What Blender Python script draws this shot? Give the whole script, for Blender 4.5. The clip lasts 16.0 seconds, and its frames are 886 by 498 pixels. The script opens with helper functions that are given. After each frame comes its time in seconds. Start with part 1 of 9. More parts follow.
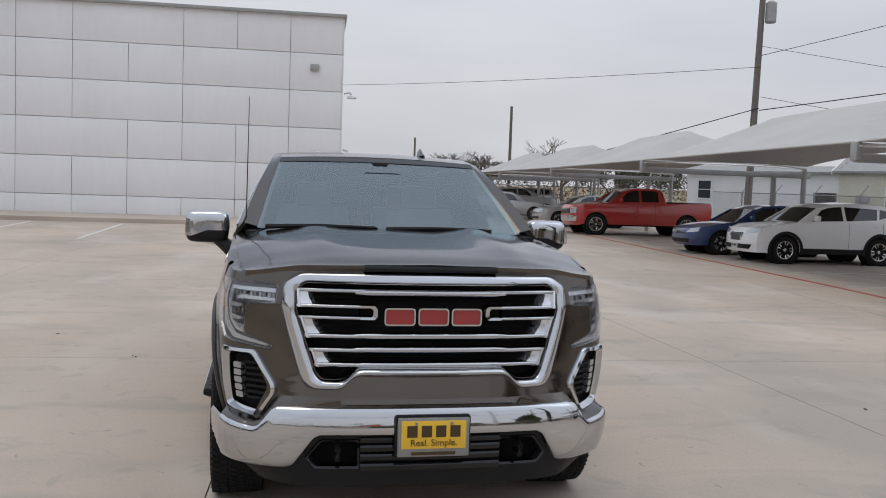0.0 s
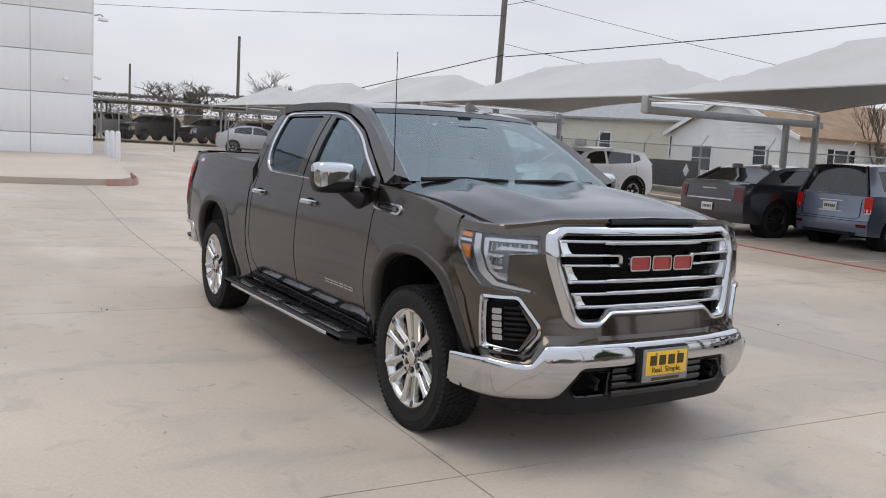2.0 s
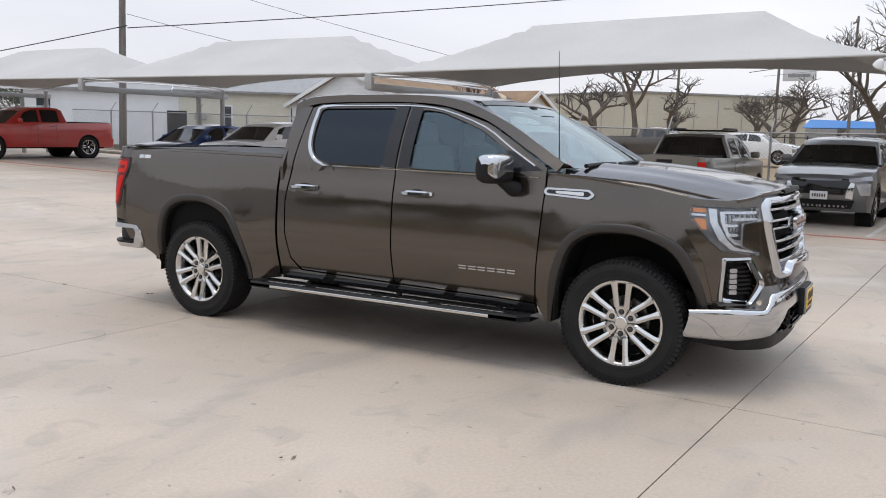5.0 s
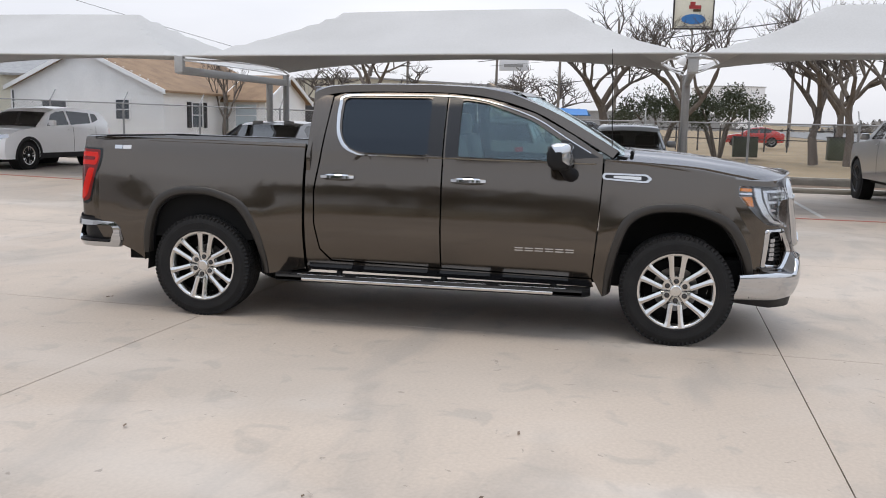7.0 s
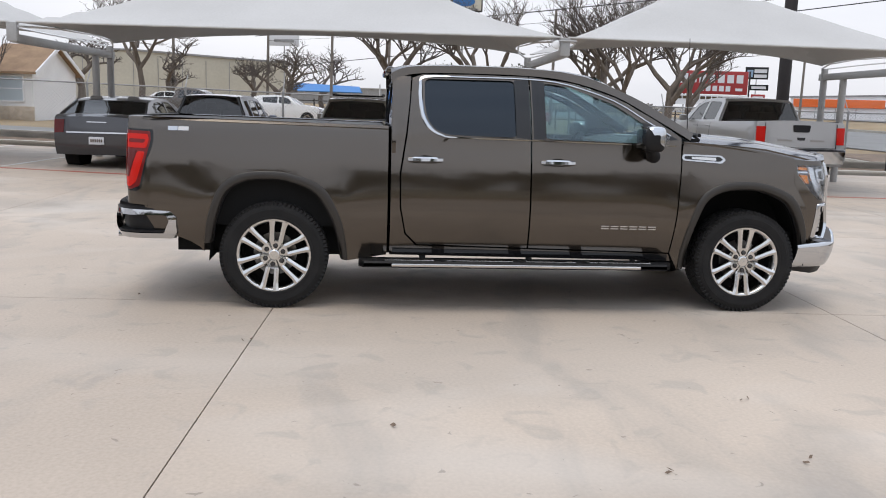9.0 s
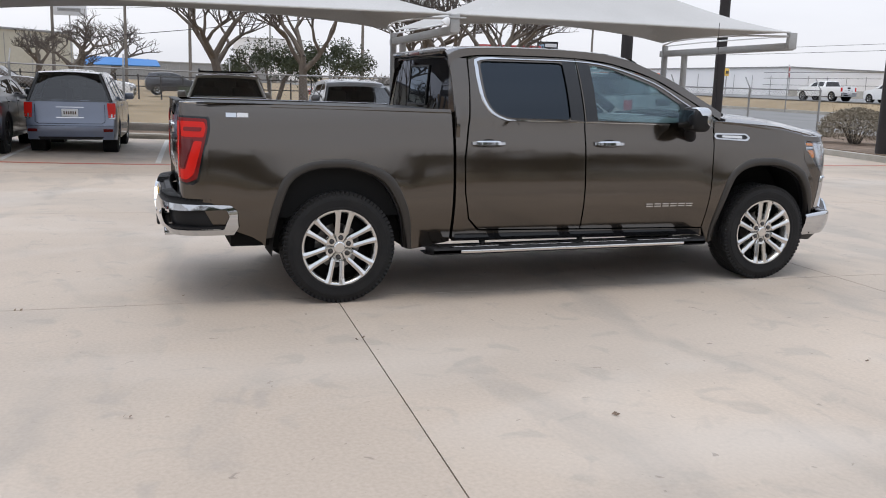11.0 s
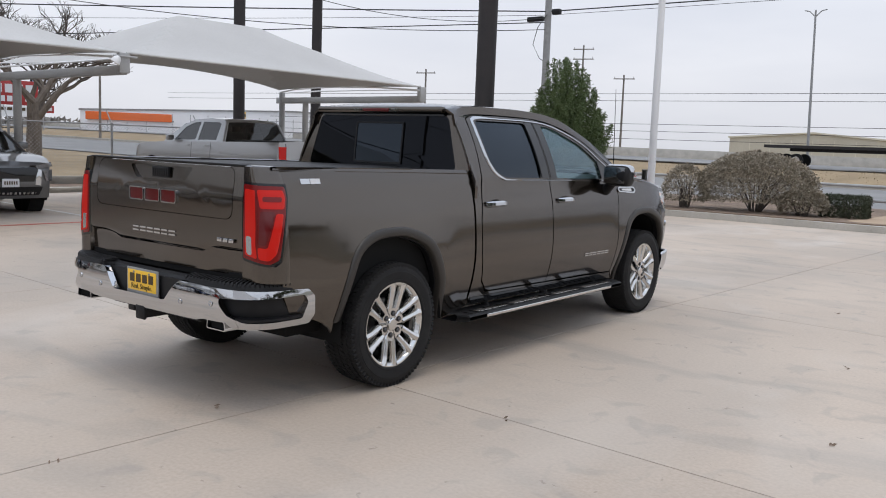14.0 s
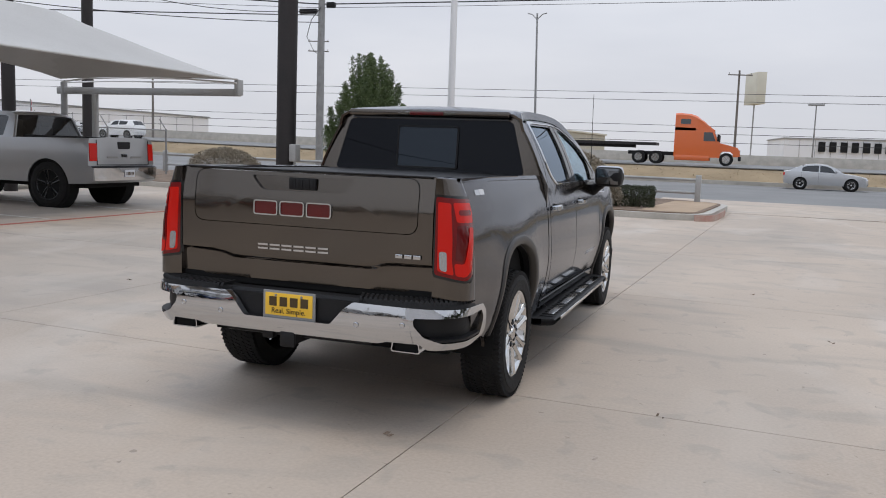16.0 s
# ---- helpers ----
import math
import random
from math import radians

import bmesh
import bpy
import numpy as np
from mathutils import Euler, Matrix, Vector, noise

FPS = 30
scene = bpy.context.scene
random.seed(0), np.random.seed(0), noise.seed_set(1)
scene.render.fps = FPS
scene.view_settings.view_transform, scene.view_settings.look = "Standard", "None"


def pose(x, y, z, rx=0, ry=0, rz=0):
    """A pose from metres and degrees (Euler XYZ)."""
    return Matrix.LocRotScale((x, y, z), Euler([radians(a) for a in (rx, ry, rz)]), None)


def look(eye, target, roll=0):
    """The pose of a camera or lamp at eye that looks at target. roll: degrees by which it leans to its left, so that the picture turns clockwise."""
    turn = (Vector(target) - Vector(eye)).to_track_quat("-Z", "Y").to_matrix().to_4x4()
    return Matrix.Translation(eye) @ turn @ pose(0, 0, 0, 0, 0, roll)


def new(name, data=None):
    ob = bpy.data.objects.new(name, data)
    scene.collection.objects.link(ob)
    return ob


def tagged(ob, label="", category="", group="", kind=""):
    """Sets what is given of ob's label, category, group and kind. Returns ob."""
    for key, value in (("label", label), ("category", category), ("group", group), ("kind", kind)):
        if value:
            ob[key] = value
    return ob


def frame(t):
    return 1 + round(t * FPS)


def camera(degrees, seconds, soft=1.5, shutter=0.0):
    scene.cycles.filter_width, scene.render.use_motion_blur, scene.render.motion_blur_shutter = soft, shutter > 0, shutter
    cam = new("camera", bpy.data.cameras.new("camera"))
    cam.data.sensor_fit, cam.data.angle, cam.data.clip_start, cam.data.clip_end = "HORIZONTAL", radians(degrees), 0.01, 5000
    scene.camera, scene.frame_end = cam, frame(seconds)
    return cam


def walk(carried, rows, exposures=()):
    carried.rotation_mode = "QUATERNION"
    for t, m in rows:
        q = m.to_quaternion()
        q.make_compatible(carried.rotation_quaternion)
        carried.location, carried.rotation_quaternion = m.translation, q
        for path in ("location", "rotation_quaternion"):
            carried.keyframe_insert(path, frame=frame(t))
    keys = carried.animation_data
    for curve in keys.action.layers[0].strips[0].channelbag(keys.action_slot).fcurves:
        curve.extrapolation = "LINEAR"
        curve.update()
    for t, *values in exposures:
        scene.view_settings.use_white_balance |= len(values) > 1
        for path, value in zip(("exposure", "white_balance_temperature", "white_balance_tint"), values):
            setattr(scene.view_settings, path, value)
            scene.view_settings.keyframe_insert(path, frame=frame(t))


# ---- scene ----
cam = camera(54.4, 16.0, 1.0)
PATH = [
    (0, (-0.76, -4.71, 1.589), (-0.352, -2.756, 1.476), 1.9),
    (0.5, (-1.42, -4.651, 1.587), (-0.888, -2.729, 1.429), 1.8),
    (1, (-2.043, -4.538, 1.6), (-1.337, -2.683, 1.352), 1.2),
    (1.5, (-2.697, -4.336, 1.592), (-1.834, -2.547, 1.363), 1.1),
    (2, (-3.351, -4.153, 1.603), (-2.31, -2.462, 1.369), 3.1),
    (2.5, (-3.916, -3.792, 1.57), (-2.671, -2.25, 1.299), 3.3),
    (3, (-4.493, -3.507, 1.562), (-3.133, -2.068, 1.278), 3.4),
    (3.5, (-5.001, -3.119, 1.568), (-3.535, -1.795, 1.257), 3.3),
    (4, (-5.49, -2.671, 1.561), (-3.92, -1.465, 1.278), 2.2),
    (4.5, (-5.943, -2.261, 1.599), (-4.279, -1.186, 1.324), 1.9),
    (4.7, (-6.08, -2.047, 1.596), (-4.394, -1.005, 1.326), 1.6),
    (6.8, (-7.368, 0.249, 1.616), (-5.439, 0.694, 1.336), 0.8),
    (7, (-7.415, 0.513, 1.582), (-5.471, 0.886, 1.298), 1.2),
    (7.5, (-7.539, 1.188, 1.584), (-5.577, 1.465, 1.313), 2.2),
    (8, (-7.616, 1.809, 1.603), (-5.638, 1.92, 1.328), 1.5),
    (8.5, (-7.583, 2.487, 1.591), (-5.61, 2.432, 1.27), 0.9),
    (8.7, (-7.585, 2.752, 1.557), (-5.615, 2.638, 1.234), 1.3),
    (10.8, (-7.139, 4.859, 1.598), (-5.266, 4.255, 1.24), 1.4),
    (11, (-7.04, 5.096, 1.575), (-5.187, 4.44, 1.207), 1.5),
    (11.5, (-6.749, 5.598, 1.609), (-5.002, 4.702, 1.228), 1.8),
    (12, (-6.351, 6.117, 1.601), (-4.66, 5.1, 1.275), 1.2),
    (12.5, (-5.962, 6.605, 1.584), (-4.376, 5.432, 1.253), 1.5),
    (13, (-5.495, 7.036, 1.586), (-4.045, 5.696, 1.267), 2.0),
    (13.5, (-5.063, 7.517, 1.597), (-3.72, 6.056, 1.347), 3.0),
    (14, (-4.607, 7.958, 1.595), (-3.395, 6.385, 1.354), 2.1),
    (14.5, (-4.068, 8.347, 1.592), (-2.96, 6.701, 1.338), 1.7),
    (15, (-3.542, 8.663, 1.591), (-2.595, 6.916, 1.36), 3.0),
    (15.5, (-2.923, 8.87, 1.587), (-2.152, 7.042, 1.329), 3.0),
    (16, (-2.327, 9.116, 1.604), (-1.676, 7.24, 1.367), 2.1),
]
walk(cam, [(t, look(eye, target, roll)) for t, eye, target, roll in PATH],
     [(0, -0.36, 6500, 10), (1, -0.13, 6500, 10), (2, -0.06, 6500, 10), (2.7, 0.04, 6550, 10), (4.5, 0.11, 6500, 10), (8.5, 0.14, 6450, 10), (11, 0.12, 6400, 10), (12.5, 0.08, 6200, 10), (13.5, -0.02, 6300, 10), (14.5, -0.07, 6350, 10), (16, -0.20, 6350, 10)])


# ---- world and light: a bright overcast sky ----
world = bpy.data.worlds.new("overcast")
scene.world = world
world.use_nodes = True
wn, wl = world.node_tree.nodes, world.node_tree.links
wn.clear()
w_out, w_bg = wn.new("ShaderNodeOutputWorld"), wn.new("ShaderNodeBackground")
w_sky = wn.new("ShaderNodeTexSky")
w_sky.sky_type, w_sky.sun_disc = "NISHITA", False
w_sky.sun_elevation, w_sky.sun_rotation = radians(55), radians(97)
w_sky.air_density, w_sky.dust_density, w_sky.ozone_density = 1.0, 6.0, 1.0
w_hsv = wn.new("ShaderNodeHueSaturation")
w_hsv.inputs["Saturation"].default_value = 0.12
w_hsv.inputs["Value"].default_value = 0.1
w_co, w_noise, w_ramp, w_mix = wn.new("ShaderNodeTexCoord"), wn.new("ShaderNodeTexNoise"), wn.new("ShaderNodeValToRGB"), wn.new("ShaderNodeMixRGB")
w_map = wn.new("ShaderNodeMapping")
w_map.inputs["Scale"].default_value = (1.0, 1.0, 4.0)
w_noise.inputs["Scale"].default_value, w_noise.inputs["Detail"].default_value = 2.2, 5.0
w_ramp.color_ramp.elements[0].position, w_ramp.color_ramp.elements[0].color = 0.3, (0.78, 0.79, 0.835, 1)
w_ramp.color_ramp.elements[1].position, w_ramp.color_ramp.elements[1].color = 0.7, (0.95, 0.945, 0.965, 1)
w_mix.inputs["Fac"].default_value = 0.86
wl.new(w_co.outputs["Generated"], w_map.inputs["Vector"])
wl.new(w_map.outputs["Vector"], w_noise.inputs["Vector"])
wl.new(w_noise.outputs["Fac"], w_ramp.inputs["Fac"])
wl.new(w_sky.outputs["Color"], w_hsv.inputs["Color"])
wl.new(w_hsv.outputs["Color"], w_mix.inputs["Color1"])
wl.new(w_ramp.outputs["Color"], w_mix.inputs["Color2"])
w_sep, w_rng, w_mul = wn.new("ShaderNodeSeparateXYZ"), wn.new("ShaderNodeMapRange"), wn.new("ShaderNodeMixRGB")
w_mul.blend_type = "MULTIPLY"
w_mul.inputs["Fac"].default_value = 1.0
w_rng.inputs["From Min"].default_value, w_rng.inputs["From Max"].default_value = 0.0, 0.8
w_rng.inputs["To Min"].default_value, w_rng.inputs["To Max"].default_value = 0.0, 1.0
wl.new(w_co.outputs["Generated"], w_sep.inputs["Vector"])
wl.new(w_sep.outputs["Z"], w_rng.inputs["Value"])
wl.new(w_mix.outputs["Color"], w_mul.inputs["Color1"])
w_blue = wn.new("ShaderNodeMixRGB")
w_blue.inputs["Color1"].default_value, w_blue.inputs["Color2"].default_value = (1.05, 1.05, 1.06, 1), (1.25, 1.37, 1.55, 1)
wl.new(w_rng.outputs["Result"], w_blue.inputs["Fac"])
wl.new(w_blue.outputs["Color"], w_mul.inputs["Color2"])
wl.new(w_mul.outputs["Color"], w_bg.inputs["Color"])
w_bg.inputs["Strength"].default_value = 0.95
wl.new(w_bg.outputs["Background"], w_out.inputs["Surface"])
sun = new("sun", bpy.data.lights.new("sun", "SUN"))
sun.data.energy, sun.data.angle, sun.data.color = 0.85, radians(32), (1.0, 0.87, 0.70)
sun.matrix_world = look((0, 0, 30), (6, -5, 0))


# ---- materials ----
def shader(name, base, rough=0.5, metal=0.0, coat=0.0, spec=0.5):
    m = bpy.data.materials.new(name)
    m.use_nodes = True
    b = m.node_tree.nodes["Principled BSDF"]
    b.inputs["Base Color"].default_value = (*base, 1)
    b.inputs["Roughness"].default_value = rough
    b.inputs["Metallic"].default_value = metal
    b.inputs["Coat Weight"].default_value = coat
    b.inputs["Coat Roughness"].default_value = 0.03
    b.inputs["Specular IOR Level"].default_value = spec
    return m


def grain(m, c0, c1, scale=6.0, fine=60.0, bump=0.1, rough=(0.5, 0.7), stretch=(1, 1, 1), random_piece=0.0, depth=0.01):
    """Two scales of colour variation, with roughness and relief, in the object's own metres."""
    n, l = m.node_tree.nodes, m.node_tree.links
    b = n["Principled BSDF"]
    co, mp = n.new("ShaderNodeTexCoord"), n.new("ShaderNodeMapping")
    mp.inputs["Scale"].default_value = stretch
    l.new(co.outputs["Object"], mp.inputs["Vector"])
    a, f = n.new("ShaderNodeTexNoise"), n.new("ShaderNodeTexNoise")
    a.inputs["Scale"].default_value, a.inputs["Detail"].default_value = scale, 6
    f.inputs["Scale"].default_value, f.inputs["Detail"].default_value = fine, 4
    l.new(mp.outputs["Vector"], a.inputs["Vector"])
    l.new(mp.outputs["Vector"], f.inputs["Vector"])
    mix = n.new("ShaderNodeMath")
    mix.operation = "MULTIPLY_ADD"
    mix.inputs[1].default_value = 0.35
    l.new(f.outputs["Fac"], mix.inputs[0])
    half = n.new("ShaderNodeMath")
    half.operation = "MULTIPLY"
    half.inputs[1].default_value = 0.65
    l.new(a.outputs["Fac"], half.inputs[0])
    l.new(half.outputs[0], mix.inputs[2])
    source = mix
    if random_piece:
        info, plus = n.new("ShaderNodeObjectInfo"), n.new("ShaderNodeMath")
        plus.operation = "MULTIPLY_ADD"
        plus.inputs[1].default_value = random_piece
        l.new(info.outputs["Random"], plus.inputs[0])
        l.new(mix.outputs[0], plus.inputs[2])
        source = plus
    ramp = n.new("ShaderNodeValToRGB")
    ramp.color_ramp.elements[0].position, ramp.color_ramp.elements[0].color = 0.32, (*c0, 1)
    ramp.color_ramp.elements[1].position, ramp.color_ramp.elements[1].color = 0.68 + random_piece, (*c1, 1)
    l.new(source.outputs[0], ramp.inputs["Fac"])
    l.new(ramp.outputs["Color"], b.inputs["Base Color"])
    rr = n.new("ShaderNodeMapRange")
    rr.inputs["To Min"].default_value, rr.inputs["To Max"].default_value = rough
    l.new(a.outputs["Fac"], rr.inputs["Value"])
    l.new(rr.outputs["Result"], b.inputs["Roughness"])
    if bump:
        bp = n.new("ShaderNodeBump")
        bp.inputs["Strength"].default_value, bp.inputs["Distance"].default_value = bump, depth
        l.new(f.outputs["Fac"], bp.inputs["Height"])
        l.new(bp.outputs["Normal"], b.inputs["Normal"])
    return m


def paint(name, base, metal=0.0, rough=0.32, spec=0.5, edge=(1, 1, 1), ior=1.62, coat=1.0):
    """Car paint under clear coat, with faint orange peel and a film of dust."""
    m = shader(name, base, rough, metal, coat=coat, spec=spec)
    n, l = m.node_tree.nodes, m.node_tree.links
    b = n["Principled BSDF"]
    co, f, d = n.new("ShaderNodeTexCoord"), n.new("ShaderNodeTexNoise"), n.new("ShaderNodeTexNoise")
    f.inputs["Scale"].default_value, d.inputs["Scale"].default_value, d.inputs["Detail"].default_value = 900, 2.5, 6
    l.new(co.outputs["Object"], f.inputs["Vector"])
    l.new(co.outputs["Object"], d.inputs["Vector"])
    mx = n.new("ShaderNodeMixRGB")
    mx.inputs["Color1"].default_value = (*[v * 0.85 for v in base], 1)
    mx.inputs["Color2"].default_value = (*[v * 1.2 + 0.004 for v in base], 1)
    l.new(f.outputs["Fac"], mx.inputs["Fac"])
    l.new(mx.outputs["Color"], b.inputs["Base Color"])
    rr = n.new("ShaderNodeMapRange")
    rr.inputs["To Min"].default_value, rr.inputs["To Max"].default_value = 0.05, 0.12
    l.new(d.outputs["Fac"], rr.inputs["Value"])
    l.new(rr.outputs["Result"], b.inputs["Coat Roughness"])
    b.inputs["Coat IOR"].default_value = ior
    b.inputs["Specular Tint"].default_value = (*edge, 1)
    return m


def glass(name, tint, rough=0.0, ior=1.75, sheen=(1, 1, 1)):
    """A thin pane: tinted, with the sky mirrored in it by Fresnel."""
    m = bpy.data.materials.new(name)
    m.use_nodes = True
    n, l = m.node_tree.nodes, m.node_tree.links
    n.clear()
    out, mix, tr, gl, lw = (n.new("ShaderNode" + k) for k in ("OutputMaterial", "MixShader", "BsdfTransparent", "BsdfGlossy", "LayerWeight"))
    pw, ma = n.new("ShaderNodeMath"), n.new("ShaderNodeMath")
    f0 = ((ior - 1) / (ior + 1)) ** 2
    pw.operation, ma.operation = "POWER", "MULTIPLY_ADD"
    pw.inputs[1].default_value = 5.0
    ma.inputs[1].default_value, ma.inputs[2].default_value = 1 - f0, f0
    lw.inputs["Blend"].default_value = 0.5
    l.new(lw.outputs["Facing"], pw.inputs[0])
    l.new(pw.outputs[0], ma.inputs[0])
    tr.inputs["Color"].default_value = (*tint, 1)
    gl.inputs["Roughness"].default_value = rough
    gl.inputs["Color"].default_value = (*sheen, 1)
    l.new(ma.outputs[0], mix.inputs["Fac"])
    l.new(tr.outputs["BSDF"], mix.inputs[1])
    l.new(gl.outputs["BSDF"], mix.inputs[2])
    l.new(mix.outputs["Shader"], out.inputs["Surface"])
    return m


M_CONCRETE = grain(shader("concrete", (0.4, 0.38, 0.35), 0.8), (0.395, 0.325, 0.260), (0.575, 0.485, 0.398), 0.32, 45.0, 0.12, (0.55, 0.85), random_piece=0.06, depth=0.003)
def weathered(m, stain):
    """Adds broad tyre-grey smudges, hand-sized blotches and fine dark specks to a ground material."""
    n, l = m.node_tree.nodes, m.node_tree.links
    b = n["Principled BSDF"]
    last = b.inputs["Base Color"].links[0].from_socket
    co = n.new("ShaderNodeTexCoord")
    for scale, stretch, lo, hi, amount, col in ((0.22, (1.0, 0.5, 1), 0.46, 0.68, 0.50, stain), (0.9, (0.6, 1.5, 1), 0.52, 0.66, 0.38, stain), (0.5, (1.3, 0.7, 1), 0.52, 0.70, 0.34, (0.62, 0.58, 0.53)), (3.5, (1, 1, 1), 0.58, 0.68, 0.30, stain), (11.0, (1, 1, 1), 0.69, 0.73, 0.5, (0.14, 0.12, 0.10))):
        mp, t, r, x = n.new("ShaderNodeMapping"), n.new("ShaderNodeTexNoise"), n.new("ShaderNodeMapRange"), n.new("ShaderNodeMixRGB")
        mp.inputs["Scale"].default_value = stretch
        mp.inputs["Location"].default_value = (scale * 7, 3.1 / scale, 0)
        t.inputs["Scale"].default_value, t.inputs["Detail"].default_value, t.inputs["Distortion"].default_value = scale, 7, 0.8
        r.inputs["From Min"].default_value, r.inputs["From Max"].default_value = lo, hi
        r.inputs["To Max"].default_value = amount
        x.inputs["Color2"].default_value = (*col, 1)
        l.new(co.outputs["Object"], mp.inputs["Vector"])
        l.new(mp.outputs["Vector"], t.inputs["Vector"])
        l.new(t.outputs["Fac"], r.inputs["Value"])
        l.new(r.outputs["Result"], x.inputs["Fac"])
        l.new(last, x.inputs["Color1"])
        last = x.outputs["Color"]
    l.new(last, b.inputs["Base Color"])
    return m


weathered(M_CONCRETE, (0.27, 0.25, 0.225))
M_JOINT = grain(shader("joint_filler", (0.08, 0.07, 0.06), 0.9), (0.06, 0.05, 0.045), (0.13, 0.115, 0.10), 3, 40)
M_KERB = grain(shader("kerb_concrete", (0.4, 0.38, 0.35), 0.85), (0.36, 0.34, 0.30), (0.54, 0.51, 0.46), 1.5, 30, 0.2)
M_REDLINE = grain(shader("worn_red_line", (0.4, 0.1, 0.07), 0.8), (0.42, 0.13, 0.09), (0.42, 0.05, 0.03), 2.5, 25, 0.1)
M_KERBPAINT = grain(shader("faded_kerb_paint", (0.45, 0.26, 0.22), 0.85), (0.46, 0.38, 0.32), (0.44, 0.20, 0.16), 2.0, 18, 0.1)
M_WALK = grain(shader("warm_pavement", (0.46, 0.40, 0.34), 0.85), (0.42, 0.355, 0.295), (0.55, 0.475, 0.40), 0.5, 35, 0.12, (0.7, 0.9), depth=0.003)
M_WHITELINE = grain(shader("worn_white_line", (0.7, 0.7, 0.68), 0.8), (0.52, 0.50, 0.46), (0.72, 0.71, 0.68), 3, 25, 0.1)
M_GRASS = grain(shader("dry_grass", (0.3, 0.24, 0.14), 0.95), (0.22, 0.165, 0.095), (0.38, 0.29, 0.18), 0.4, 30, 0.6, (0.9, 1.0), depth=0.03)
M_MULCH = grain(shader("brown_mulch", (0.15, 0.1, 0.07), 0.95), (0.10, 0.07, 0.05), (0.30, 0.22, 0.16), 2, 45, 0.8, (0.9, 1.0), depth=0.02)
M_SOIL = grain(shader("tan_soil", (0.42, 0.31, 0.21), 0.95), (0.36, 0.265, 0.18), (0.47, 0.355, 0.25), 1.2, 40, 0.3, (0.9, 1.0), depth=0.006)
M_ASPHALT = grain(shader("grey_asphalt", (0.2, 0.2, 0.2), 0.9), (0.17, 0.17, 0.17), (0.26, 0.26, 0.255), 0.3, 40, 0.2, (0.75, 0.95))
M_WALLWHITE = grain(shader("white_wall_panel", (0.75, 0.76, 0.77), 0.6), (0.82, 0.815, 0.82), (0.88, 0.875, 0.88), 0.35, 5, 0.05, (0.5, 0.7), (1, 1, 0.25))
M_SEAM = shader("grey_seam", (0.60, 0.60, 0.61), 0.8)
M_FABRIC = grain(shader("shade_fabric", (0.5, 0.49, 0.46), 0.9), (0.44, 0.432, 0.418), (0.53, 0.522, 0.508), 0.5, 25, 0.15, (0.85, 0.95))
M_STEEL = grain(shader("grey_steel_paint", (0.4, 0.4, 0.4), 0.5), (0.30, 0.30, 0.30), (0.42, 0.42, 0.41), 1.5, 30, 0.1, (0.4, 0.6))
M_GALV = grain(shader("galvanised_steel", (0.35, 0.35, 0.35), 0.5, 0.5), (0.24, 0.24, 0.24), (0.38, 0.38, 0.375), 4, 60, 0.1, (0.45, 0.65))
M_POLE = grain(shader("rusted_dark_steel", (0.04, 0.035, 0.035), 0.6), (0.011, 0.0095, 0.010), (0.030, 0.024, 0.024), 1.5, 25, 0.2, (0.5, 0.8))
M_WOODPOLE = grain(shader("weathered_pole_wood", (0.2, 0.16, 0.13), 0.9), (0.12, 0.105, 0.092), (0.24, 0.215, 0.19), 3, 20, 0.4, (0.8, 0.95), (4, 4, 0.3))
M_WHITEPAINT = shader("white_paint", (0.78, 0.78, 0.78), 0.45)
M_TRUCK = paint("dark_bronze_metallic_paint", (0.066, 0.0515, 0.0375), 0.9, 0.17, 0.1, (0.30, 0.34, 0.42), 1.75, 0.85)
M_FLARE = grain(shader("satin_dark_flare", (0.03, 0.027, 0.024), 0.45), (0.026, 0.023, 0.020), (0.034, 0.030, 0.026), 3, 200, 0.05, (0.35, 0.5))
M_CHROME = shader("chrome", (0.56, 0.57, 0.585), 0.05, 1.0)
M_ALLOY = shader("polished_alloy", (0.66, 0.655, 0.64), 0.13, 1.0)
M_BLACK = grain(shader("black_plastic", (0.015, 0.015, 0.016), 0.5, spec=0.28), (0.006, 0.006, 0.007), (0.013, 0.013, 0.014), 5, 300, 0.1, (0.42, 0.6))
M_MIRROR = shader("mirror_glass", (0.16, 0.165, 0.17), 0.03, 1.0)
M_GLOSSBLACK = shader("gloss_black", (0.008, 0.008, 0.009), 0.08)
M_TYRE = grain(shader("tyre_rubber", (0.02, 0.02, 0.02), 0.8, spec=0.3), (0.008, 0.008, 0.009), (0.020, 0.0195, 0.019), 8, 120, 0.3, (0.7, 0.9))
M_UNDER = shader("dark_underbody", (0.010, 0.010, 0.010), 0.9, spec=0.2)
M_GLASS_TINT = glass("dark_tinted_glass", (0.05, 0.053, 0.06), 0.0, 1.6, (0.74, 0.86, 1.0))
M_GLASS_SIDE = glass("side_glass", (0.70, 0.80, 0.80), 0.0, 1.75, (0.78, 0.90, 1.0))
M_GLASS_FRONT = glass("windscreen_glass", (0.66, 0.78, 0.80), 0.0, 2.7, (0.84, 0.95, 0.98))
M_GLASS_REAR = glass("near_black_rear_glass", (0.035, 0.037, 0.042), 0.0, 1.38, (0.62, 0.66, 0.76))
M_GLASS_SLIDE = glass("blue_tinted_sliding_pane", (0.05, 0.055, 0.07), 0.0, 1.6, (0.62, 0.74, 0.90))
M_BRIGHT = shader("bright_lamp_plating", (0.78, 0.79, 0.81), 0.2, 0.75, coat=0.5)
M_GLASS_DARK = glass("dark_car_glass", (0.10, 0.11, 0.115))
